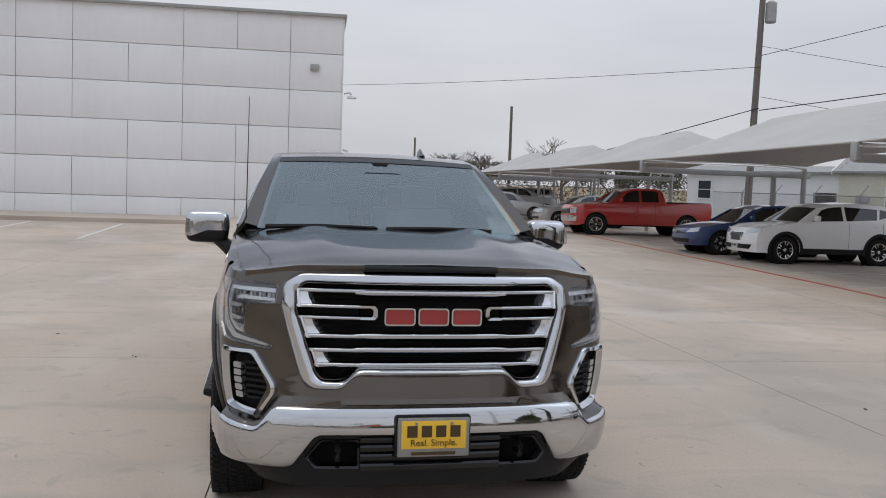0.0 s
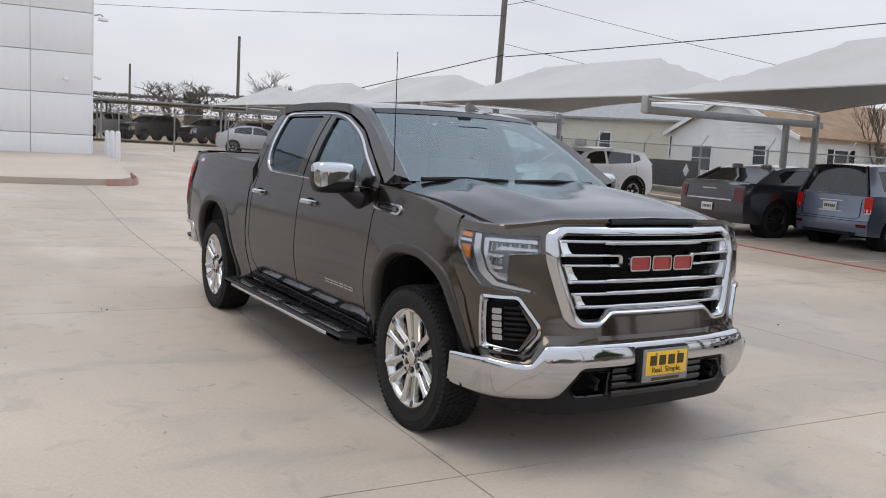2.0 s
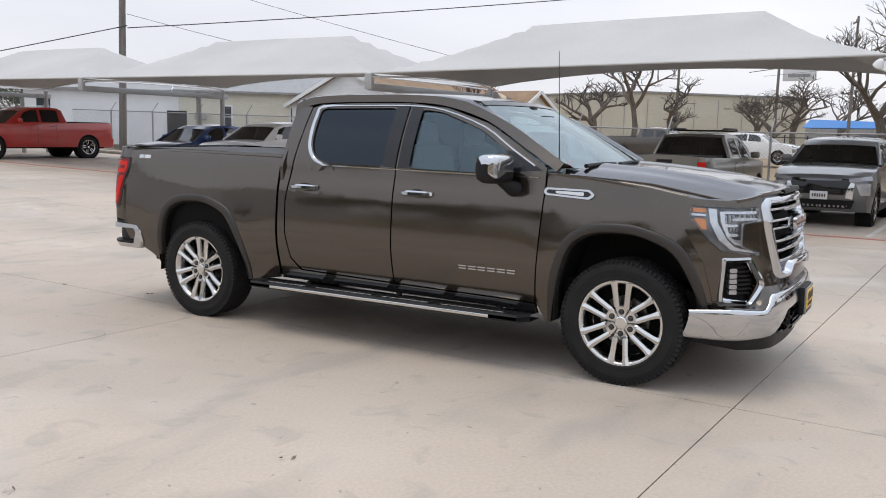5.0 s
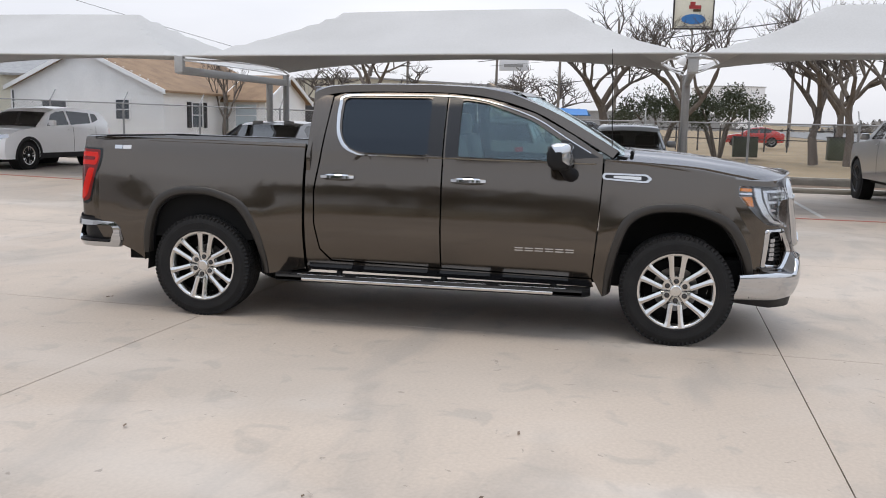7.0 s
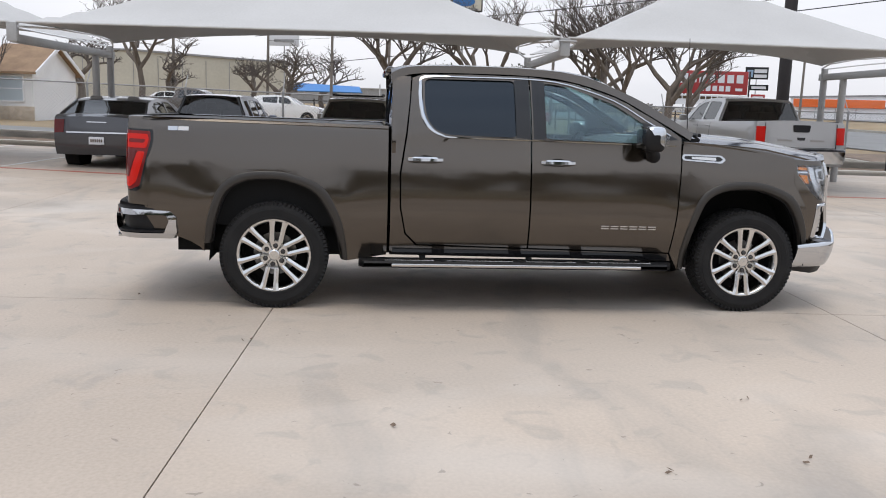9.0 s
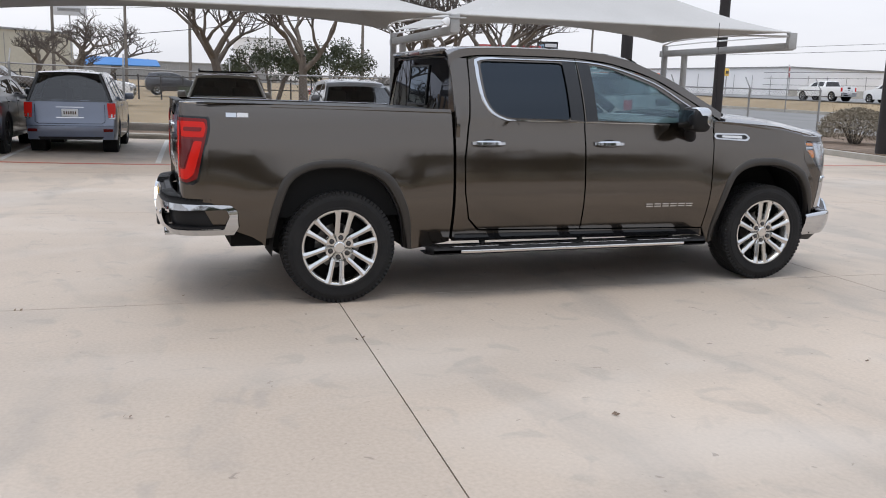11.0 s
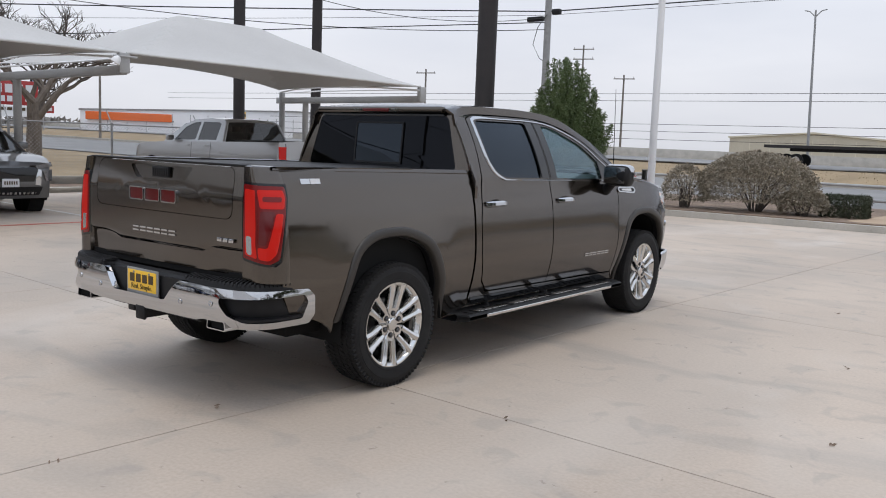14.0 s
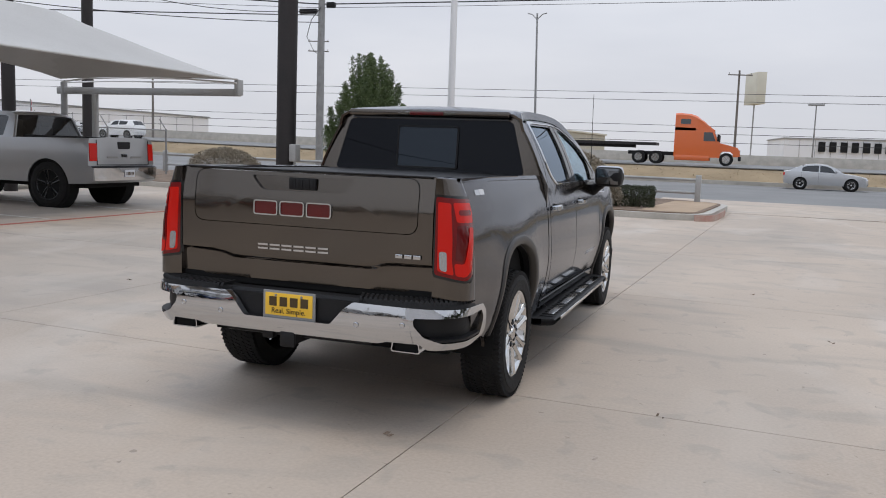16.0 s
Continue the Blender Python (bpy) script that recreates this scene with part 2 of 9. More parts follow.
M_LENS = glass("clear_lens", (0.90, 0.91, 0.92), 0.0, 1.5)
M_REDLENS = shader("red_lens", (0.58, 0.012, 0.006), 0.25, coat=0.25, spec=0.15)
M_REDMID = shader("deep_red_lens", (0.16, 0.004, 0.004), 0.15, coat=0.4, spec=0.2)
M_BUCKET = shader("lamp_bucket", (0.24, 0.245, 0.255), 0.28, 0.85)
M_REDDARK = shader("dark_red_lens", (0.10, 0.004, 0.005), 0.12, coat=0.5, spec=0.3)
M_AMBER = shader("amber_lens", (0.80, 0.24, 0.02), 0.15, coat=1.0)
M_RED = shader("red_enamel", (0.34, 0.016, 0.018), 0.2, coat=1.0)
M_HEADLAMP = shader("headlamp", (0.42, 0.43, 0.45), 0.22, 0.8, coat=1.0)
M_YELLOW = shader("yellow_plate", (0.85, 0.52, 0.04), 0.4)
M_INK = shader("dark_ink", (0.06, 0.035, 0.01), 0.5)
M_PLATEWHITE = shader("pale_plate", (0.65, 0.66, 0.68), 0.45)
M_SEAT = grain(shader("grey_leather", (0.14, 0.13, 0.12), 0.6), (0.125, 0.12, 0.112), (0.15, 0.143, 0.135), 3, 60, 0.05)
M_NUT = shader("dark_wheel_nut", (0.10, 0.10, 0.105), 0.3, 0.9)
M_DISC = shader("brake_steel", (0.30, 0.29, 0.28), 0.35, 1.0)
M_BARK = grain(shader("grey_bark", (0.15, 0.12, 0.1), 0.95), (0.085, 0.07, 0.058), (0.19, 0.16, 0.135), 4, 30, 0.6, (0.9, 1.0), (1, 1, 0.3))
M_TWIG = shader("bare_twigs", (0.10, 0.085, 0.075), 0.95)
M_LEAF = grain(shader("evergreen_leaf", (0.06, 0.09, 0.03), 0.7), (0.062, 0.098, 0.030), (0.120, 0.160, 0.062), 1.6, 12, 0)
M_OAKLEAF = grain(shader("oak_leaf", (0.05, 0.06, 0.03), 0.7), (0.028, 0.038, 0.018), (0.065, 0.078, 0.035), 1.0, 20, 0)
M_SAGE = grain(shader("grey_sage_leaf", (0.12, 0.1, 0.08), 0.9), (0.22, 0.19, 0.14), (0.36, 0.31, 0.235), 2, 14, 0)
M_SIDING = grain(shader("white_siding", (0.82, 0.82, 0.81), 0.6), (0.76, 0.76, 0.75), (0.86, 0.855, 0.845), 1, 12, 0.05)
M_CREAM = grain(shader("cream_siding", (0.66, 0.62, 0.5), 0.6), (0.60, 0.57, 0.47), (0.72, 0.69, 0.58), 0.5, 8, 0.05)
M_BEIGE = grain(shader("beige_sheet_metal", (0.5, 0.46, 0.36), 0.6), (0.46, 0.43, 0.35), (0.58, 0.545, 0.45), 0.2, 4, 0.05)
M_SHINGLE = grain(shader("brown_shingles", (0.2, 0.13, 0.08), 0.9), (0.19, 0.12, 0.075), (0.34, 0.23, 0.14), 1.2, 20, 0.5, (0.85, 0.95), depth=0.02)
M_STONE = grain(shader("pale_stone", (0.5, 0.42, 0.33), 0.85), (0.36, 0.29, 0.22), (0.60, 0.52, 0.41), 5, 25, 0.5)
M_WINDOW = shader("dark_window", (0.045, 0.055, 0.065), 0.08, coat=1.0)
M_FARWOOD = grain(shader("far_winter_wood", (0.2, 0.18, 0.16), 0.95), (0.15, 0.135, 0.12), (0.27, 0.25, 0.225), 0.3, 6, 0)
M_THICKET = grain(shader("winter_thicket", (0.12, 0.11, 0.09), 0.95), (0.07, 0.066, 0.055), (0.17, 0.155, 0.13), 1.0, 8, 0)
M_WIRE = shader("cable", (0.03, 0.03, 0.032), 0.7)


# ---- mesh helpers ----
def gz(x, y):
    """Height of the ground: level round the truck, rising behind the lot and at the highway bank."""
    s = min(1.0, max(0.0, math.hypot(x, y - 1.5) - 7) / 7)
    s = s * s * (3 - 2 * s)
    k = min(1.0, max(0.0, (-48.5 - y) / 6.5))
    return s * 0.0194 * max(0.0, y - 3) + 0.0106 * max(0.0, x - 18) + 0.95 * k * k * (3 - 2 * k)


def part(name, bm, material, parent=None, label="", smooth=True, sharp=32):
    me = bpy.data.meshes.new(name)
    bmesh.ops.recalc_face_normals(bm, faces=bm.faces[:])
    bm.to_mesh(me)
    bm.free()
    for m in material if isinstance(material, (list, tuple)) else [material]:
        me.materials.append(m)
    if smooth:
        me.shade_smooth()
        me.set_sharp_from_angle(angle=radians(sharp))
    ob = new(name, me)
    if parent is not None:
        ob.parent = parent
    if label:
        ob["label"] = label
    return ob


def thing(name, label, category, m=None, group="", kind=""):
    ob = tagged(new(name), label, category, group, kind)
    if m is not None:
        ob.matrix_world = m
    return ob


def box(bm, c, s, bevel=0.0, rot=None):
    m = Matrix.Translation(c) @ (rot.to_4x4() if rot else Matrix()) @ Matrix.Diagonal((*s, 1))
    vs = bmesh.ops.create_cube(bm, size=1, matrix=m)["verts"]
    if bevel:
        es = list({e for v in vs for e in v.link_edges})
        bmesh.ops.bevel(bm, geom=es, offset=bevel, segments=2, profile=0.5, affect="EDGES")
    return bm


def tube(bm, pts, r, seg=8, cap=True):
    """A round bar through pts; r is one radius or one for each point."""
    pts = [Vector(p) for p in pts]
    rs = r if isinstance(r, (list, tuple)) else [r] * len(pts)
    rings, n = [], len(pts)
    for i, p in enumerate(pts):
        d = (pts[min(i + 1, n - 1)] - pts[max(i - 1, 0)]).normalized()
        a = d.cross(Vector((0, 0, 1)) if abs(d.z) < 0.95 else Vector((1, 0, 0))).normalized()
        b = d.cross(a)
        rings.append([bm.verts.new(p + rs[i] * (a * math.cos(k * math.tau / seg) + b * math.sin(k * math.tau / seg))) for k in range(seg)])
    for u, v in zip(rings, rings[1:]):
        for k in range(seg):
            bm.faces.new((u[k], u[(k + 1) % seg], v[(k + 1) % seg], v[k]))
    if cap:
        bm.faces.new(rings[0][::-1])
        bm.faces.new(rings[-1])
    return bm


def lathe(bm, prof, seg=32, axis="x", close=False, centre=(0, 0, 0)):
    """Turns a list of (along, radius) round an axis."""
    rings = []
    c = Vector(centre)
    for a, r in prof:
        ring = []
        for k in range(seg):
            s, t = r * math.cos(k * math.tau / seg), r * math.sin(k * math.tau / seg)
            ring.append(bm.verts.new(c + Vector((a, s, t) if axis == "x" else (s, t, a))))
        rings.append(ring)
    pairs = list(zip(rings, rings[1:])) + ([(rings[-1], rings[0])] if close else [])
    for u, v in pairs:
        for k in range(seg):
            bm.faces.new((u[k], u[(k + 1) % seg], v[(k + 1) % seg], v[k]))
    if not close:
        for ring in (rings[0], rings[-1]):
            if (ring[0].co - ring[seg // 2].co).length > 0.002:
                bm.faces.new(ring)
    return bm


def curve(pts, step=6, closed=False):
    """A smooth line through 2D points."""
    p = [Vector((*q, 0)) for q in pts]
    out, n = [], len(p)
    for i in range(n if closed else n - 1):
        a, b = p[i], p[(i + 1) % n]
        o = p[i - 1] if (i or closed) else a
        c = p[(i + 2) % n] if (i + 2 < n or closed) else b
        for k in range(step):
            t = k / step
            q = 0.5 * (2 * a + (b - o) * t + (2 * o - 5 * a + 4 * b - c) * t * t + (3 * a - o - 3 * b + c) * t ** 3)
            out.append((q.x, q.y))
    if not closed:
        out.append(tuple(pts[-1]))
    return out


def rounded(pts, r, seg=4):
    """A polygon with its corners rounded by about r."""
    out, n = [], len(pts)
    for i in range(n):
        a, b, c = Vector(pts[i - 1]), Vector(pts[i]), Vector(pts[(i + 1) % n])
        u, v = (a - b), (c - b)
        k = min(r, u.length * 0.45, v.length * 0.45)
        p, q = b + u.normalized() * k, b + v.normalized() * k
        for j in range(seg + 1):
            t = j / seg
            w = p * (1 - t) ** 2 + b * 2 * t * (1 - t) + q * t * t
            out.append((w.x, w.y))
    return out


def plate(bm, loops, fn, inward, cu=0.12, cv=0.08):
    """A sheet with holes, drawn in (u, v), cut fine, laid on the surface fn(u, v) and given a thickness along inward."""
    b = bmesh.new()
    for loop in loops:
        vs = [b.verts.new((u, 0, v)) for u, v in loop]
        for i in range(len(vs)):
            b.edges.new((vs[i - 1], vs[i]))
    bmesh.ops.triangle_fill(b, use_beauty=True, use_dissolve=False, edges=b.edges[:])
    us, ws = [q[0] for q in loops[0]], [q[1] for q in loops[0]]
    for lo, hi, step, ax in ((min(us), max(us), cu, 0), (min(ws), max(ws), cv, 2)):
        n = int((hi - lo) / step) if step else 0
        for k in range(1, n + 1):
            co, no = [0, 0, 0], [0, 0, 0]
            co[ax], no[ax] = lo + (hi - lo) * k / (n + 1), 1
            bmesh.ops.bisect_plane(b, geom=b.verts[:] + b.edges[:] + b.faces[:], dist=1e-5, plane_co=co, plane_no=no)
    table = {}
    for v in b.verts:
        p = Vector(fn(v.co.x, v.co.z))
        table[v] = (bm.verts.new(p), bm.verts.new(p + Vector(inward(p) if callable(inward) else inward)))
    for f in b.faces:
        vs = list(f.verts)
        bm.faces.new([table[v][0] for v in vs])
        bm.faces.new([table[v][1] for v in reversed(vs)])
    for e in b.edges:
        if len(e.link_faces) == 1:
            p, q = e.verts
            bm.faces.new((table[p][0], table[q][0], table[q][1], table[p][1]))
    b.free()
    return bm


def ribbon(bm, rows, thick=None):
    """Quads between rows of points; with thick, a vector, closed to a slab."""
    grid = [[bm.verts.new(p) for p in row] for row in rows]
    for a, b in zip(grid, grid[1:]):
        for i in range(len(a) - 1):
            bm.faces.new((a[i], a[i + 1], b[i + 1], b[i]))
    if thick is not None:
        t = Vector(thick)
        low = [[bm.verts.new(v.co + t) for v in row] for row in grid]
        for a, b in zip(low, low[1:]):
            for i in range(len(a) - 1):
                bm.faces.new((a[i], b[i], b[i + 1], a[i + 1]))
        n = len(grid[0])
        for i in range(n - 1):
            bm.faces.new((grid[0][i], low[0][i], low[0][i + 1], grid[0][i + 1]))
            bm.faces.new((grid[-1][i], grid[-1][i + 1], low[-1][i + 1], low[-1][i]))
        for j in range(len(grid) - 1):
            bm.faces.new((grid[j][0], grid[j + 1][0], low[j + 1][0], low[j][0]))
            bm.faces.new((grid[j][-1], low[j][-1], low[j + 1][-1], grid[j + 1][-1]))
    return bm


def nb():
    return bmesh.new()


def lerp(x, xs, ys):
    return float(np.interp(x, xs, ys))


def spl(x, xs, ys):
    """A smooth line through the points (xs, ys), level with the ends outside them."""
    if x <= xs[0] or x >= xs[-1]:
        return lerp(x, xs, ys)
    i = next(k for k in range(len(xs) - 1) if x < xs[k + 1])
    h, d = xs[i + 1] - xs[i], (ys[i + 1] - ys[i]) / (xs[i + 1] - xs[i])
    a = d if i == 0 else (ys[i + 1] - ys[i - 1]) / (xs[i + 1] - xs[i - 1])
    b = d if i == len(xs) - 2 else (ys[i + 2] - ys[i]) / (xs[i + 2] - xs[i])
    t = (x - xs[i]) / h
    return ys[i] * (1 + 2 * t) * (1 - t) ** 2 + h * a * t * (1 - t) ** 2 + ys[i + 1] * t * t * (3 - 2 * t) + h * b * t * t * (t - 1)


def ring(bm, outer, inner, fn, prof):
    """A moulding between two like outlines; prof: (share of the way in, depth) across it."""
    o2, i2 = [], []
    for k in range(len(outer)):
        (a, b), (c, d) = outer[k - 1], outer[k]
        (e, f), (g, h) = inner[k - 1], inner[k]
        m = max(1, int(math.hypot(c - a, d - b) / 0.05))
        o2 += [(a + (c - a) * q / m, b + (d - b) * q / m) for q in range(m)]
        i2 += [(e + (g - e) * q / m, f + (h - f) * q / m) for q in range(m)]
    outer, inner, loops = o2, i2, []
    for f, dep in prof:
        loops.append([bm.verts.new(fn(a + (c - a) * f, b + (d - b) * f, dep)) for (a, b), (c, d) in zip(outer, inner)])
    n = len(outer)
    for u, v in zip(loops, loops[1:]):
        for k in range(n):
            bm.faces.new((u[k], u[(k + 1) % n], v[(k + 1) % n], v[k]))
    return bm


# ---- the lot's own axes: u away from the truck towards the canopies, v along the row ----
def uv(u, v, dz=0.0):
    x, y = u * 0.9984 + v * 0.0567, v * 0.9984 - u * 0.0567
    return Vector((x, y, gz(x, y) + dz))


ROW = math.degrees(math.atan2(-0.0567, 0.9984))


def sheet(name, outline, material, dz, label, category, step=4.0, thick=0.0, parent=None):
    """A flat area of ground that follows gz, drawn as a polygon in x and y."""
    b = nb()
    plate(b, [outline], lambda x, y: (x, y, gz(x, y) + dz), (0, 0, -max(thick, 0.02)), step, step)
    ob = part(name, b, material, parent, label, sharp=25)
    return tagged(ob, label, category, "", "structure")


b = nb()
xs = [-700, -300, -150, -90, -60, -40, -28, -20, -14, -9, -5, 0, 5, 9, 14, 18, 23, 28, 40, 60, 90, 150, 300, 700]
ys = [-900, -400, -200, -130, -90, -70, -60, -56, -54.5, -53, -51.5, -50, -48.5, -45, -36, -30, -26, -22, -18, -14, -9, -4, 1, 5, 10, 15, 20, 26, 32, 40, 55, 75, 110, 200, 400, 800]
ribbon(b, [[(x, y, gz(x, y) - 0.22) for x in xs] for y in ys])
tagged(part("ground", b, M_GRASS), "dry winter grass and bare earth round the lot", "ground", "", "structure")

# sub-base that shows dark in the joints
sheet("joint_bed", [uv(-46, -17.2)[:2], uv(-2.5, -17.2)[:2], uv(17.0, -15.6)[:2], uv(17.0, 46)[:2], uv(-46, 46)[:2]], M_JOINT, -0.05, "dark filler in the slab joints", "joint", 3.0, 0.1)

# worn painted lines on the concrete
b = nb()
rows = [[uv(9.62, v, 0.005), uv(9.74, v, 0.005)] for v in np.linspace(-12, 44, 57)]
ribbon(b, rows, (0, 0, -0.004))
tagged(part("red_line", b, M_REDLINE), "worn red painted line along the parking row", "line", "", "structure")
for k in range(-4, 12):
    v0 = 5.35 + 2.75 * k
    b = nb()
    ribbon(b, [[uv(u, v0 - 0.05, 0.005), uv(u, v0 + 0.05, 0.005)] for u in np.linspace(9.95, 16.7, 8)], (0, 0, -0.004))
    tagged(part("bay_line", b, M_WHITELINE), "worn white painted parking bay line", "line", "parking bay lines", "structure")
for k in range(6):
    x0 = -5.4 - 2.9 * k
    b = nb()
    ribbon(b, [[(x0 - 0.05, y, gz(x0, y) + 0.005), (x0 + 0.05, y, gz(x0, y) + 0.005)] for y in np.linspace(18.6, 25.8, 6)], (0, 0, -0.004))
    tagged(part("bay_line", b, M_WHITELINE), "worn white painted bay line before the building", "line", "bay lines by the building", "structure")

# kerb, leaf litter and grass behind the row
b = nb()
ribbon(b, [[uv(16.95, v, 0.0), uv(16.95, v, 0.13), uv(17.12, v, 0.14), uv(17.14, v, 0.0)] for v in np.linspace(-14, 46, 41)], (0, 0, -0.05))
tagged(part("kerb", b, M_KERB), "worn concrete kerb behind the parked cars", "kerb", "", "structure")
sheet("leaf_bed", [uv(17.1, -14)[:2], uv(19.3, -14)[:2], uv(19.3, 46)[:2], uv(17.1, 46)[:2]], M_MULCH, 0.08, "bed of dead leaves and gravel under the fence", "bed", 2.5, 0.1)
sheet("side_road", [uv(19.5, 9)[:2], uv(29, 9)[:2], uv(29, 60)[:2], uv(19.5, 60)[:2]], M_ASPHALT, -0.1, "grey side street behind the fence", "road", 5, 0.06)

# ---- white panelled building ----
bld = thing("dealership_building", "tall white building clad in flat metal panels", "building", pose(2.1, 29.4, 0, 0, 0, ROW * 1.0))
TOP = 8.55
b = nb()
box(b, (-22, 12.1, TOP / 2 - 0.2), (44, 24, TOP + 0.2))
part("wall", b, M_SEAM, bld, smooth=False)
b = nb()
box(b, (-22, 12, TOP + 0.04), (44.3, 24.3, 0.12), 0.02)
part("parapet_cap", b, M_STEEL, bld, "thin grey metal coping")
PH = 1.44
rng = random.Random(4)
for row in range(6):
    z1 = TOP - row * PH
    z0 = max(0.35, z1 - PH)
    x = 0.0
    while x > -34:
        w = 2.0 if row == 5 else rng.choice((2.0, 2.0, 4.0))
        if row < 5 and x == 0.0:
            w = 2.0
        b = nb()
        box(b, (x - w / 2, 0.05, (z0 + z1) / 2), (w - 0.018, 0.07, z1 - z0 - 0.022), 0.006)
        part("panel", b, M_WALLWHITE, bld)
        x -= w
    y = 0.1
    while y < 12:
        b = nb()
        box(b, (0.03, y + 1.5, (z0 + z1) / 2), (0.07, 2.982, z1 - z0 - 0.022), 0.006)
        part("panel", b, M_WALLWHITE, bld)
        y += 3.0


def wall_lamp(m, label):
    t = thing("wall_lamp", label, "wall lamp", m)
    b = nb()
    box(b, (0, -0.06, 0), (0.34, 0.12, 0.26), 0.02)
    part("housing", b, M_STEEL, t)
    b = nb()
    box(b, (0, -0.14, -0.09), (0.30, 0.14, 0.06), 0.015)
    part("diffuser", b, M_LENS, t)
    return t


BM = bld.matrix_world.copy()
wall_lamp(BM @ pose(-1.05, 0.0, 6.55), "grey flood lamp fixed high on the white wall")
for x, z in ((-0.95, 3.3), (0.12, 3.45)):
    t = thing("security_camera", "small grey security camera on the building corner", "camera", BM @ pose(x, -0.02 if x < 0 else 0.3, z), "security cameras")
    b = nb()
    tube(b, [(0, 0, 0), (0, -0.14, 0.02)], 0.02)
    part("bracket", b, M_STEEL, t)
    b = nb()
    tube(b, [(0.02, -0.1, 0), (0.16, -0.3, -0.06)], [0.05, 0.06])
    part("body", b, M_WHITEPAINT, t)
t = thing("dome_lamp", "white dome lamp on an arm off the corner", "wall lamp", BM @ pose(0.12, 0.4, 5.55))
b = nb()
tube(b, [(0, 0, 0.1), (0.2, 0, 0.16), (0.3, 0, 0.08)], 0.025)
part("arm", b, M_STEEL, t)
b = nb()
lathe(b, [(0.08, 0.03), (0.03, 0.16), (-0.05, 0.2), (-0.07, 0.19)], 16, "z", centre=(0.3, 0, 0))
part("shade", b, M_WHITEPAINT, t)
t = thing("wall_vent", "round grey vent low on the white wall", "vent", BM @ pose(-12.7, 0.0, 1.35))
b = nb()
lathe(b, [(0, 0.11), (-0.05, 0.11), (-0.06, 0.09), (-0.02, 0.085)], 16, "z")
o = part("collar", b, M_STEEL, t)
o.matrix_basis = pose(0, 0, 0, -90, 0, 0)
b = nb()
box(b, (0, -0.03, 0), (0.05, 0.05, 0.05), 0.01)
part("cap", b, M_BLACK, t)
for k in range(3):
    t = thing("bollard", "white steel bollard at the building's corner", "bollard", pose(2.75, 28.0 + 1.0 * k, gz(2.75, 28)), "bollards")
    b = nb()
    lathe(b, [(0, 0.09), (1.0, 0.09), (1.06, 0.06), (1.08, 0.01)], 16, "z")
    part("post", b, M_WHITEPAINT, t)

# raised pavement before the building, with its tongue
tongue = [(-46, 26.4), (-2.4, 26.4), (-2.45, 19.0)] + rounded([(-2.45, 17.5), (1.1, 17.3), (2.3, 26.0)], 1.2)[2:11] + [(2.4, 26.3), (2.7, 34), (-46, 34)]
sheet("pavement", tongue, M_WALK, 0.15, "raised concrete pavement along the white building", "pavement", 3.0, 0.2)
b = nb()
ribbon(b, [[(x, y, gz(x, y) + 0.155), (x, y, gz(x, y))] for x, y in [(0.45, 17.29), (0.85, 17.36), (1.15, 17.6), (1.34, 18.1), (1.46, 19.0), (1.6, 20.2)]], (0.02, -0.02, 0.0))
tagged(part("kerb_paint", b, M_KERBPAINT), "faded red paint on the rounded kerb", "kerb", "", "structure")

# ---- shade canopies ----
ARMS = [(-8.26, 2.92), (-0.36, 2.95), (10.35, 2.89), (21.16, 2.99), (31.66, 3.09), (42.3, 3.25), (50.6, 3.36)]
for v, z in ARMS:
    t = thing("canopy_frame", "grey steel cantilever frame of a shade canopy", "canopy frame", pose(*uv(9.6, v)[:2], 0, 0, 0, ROW), "canopy frames")
    g = gz(*uv(14.5, v)[:2])
    b = nb()
    box(b, (2.85, 0, z - 0.24), (5.7, 0.12, 0.17), 0.012)
    part("arm", b, M_STEEL, t)
    for du in (5.5, 4.45):
        b = nb()
        tube(b, [(du, 0, g - 0.1), (du, 0, z - (0.02 if du > 5 else 0.32))], 0.085, 12)
        part("post", b, M_STEEL, t)
    b = nb()
    box(b, (0.03, 0, z - 0.12), (0.13, 0.2, 0.36), 0.02)
    part("end_plate", b, M_STEEL, t)
    for s in (-1, 1):
        b = nb()
        tube(b, [(0.02, s * 0.1, z - 0.02), (1.2, s * 0.42, z + 0.04), (2.8, s * 0.58, z + 0.06), (4.4, s * 0.4, z + 0.04), (5.5, s * 0.08, z - 0.02)], 0.02, 8)
        part("edge_cable", b, M_WHITEPAINT, t)


def scallop(a):
    """Rise of the fabric's rear hem between two frames."""
    return 0.34 * math.sin(math.pi * a) ** 0.8


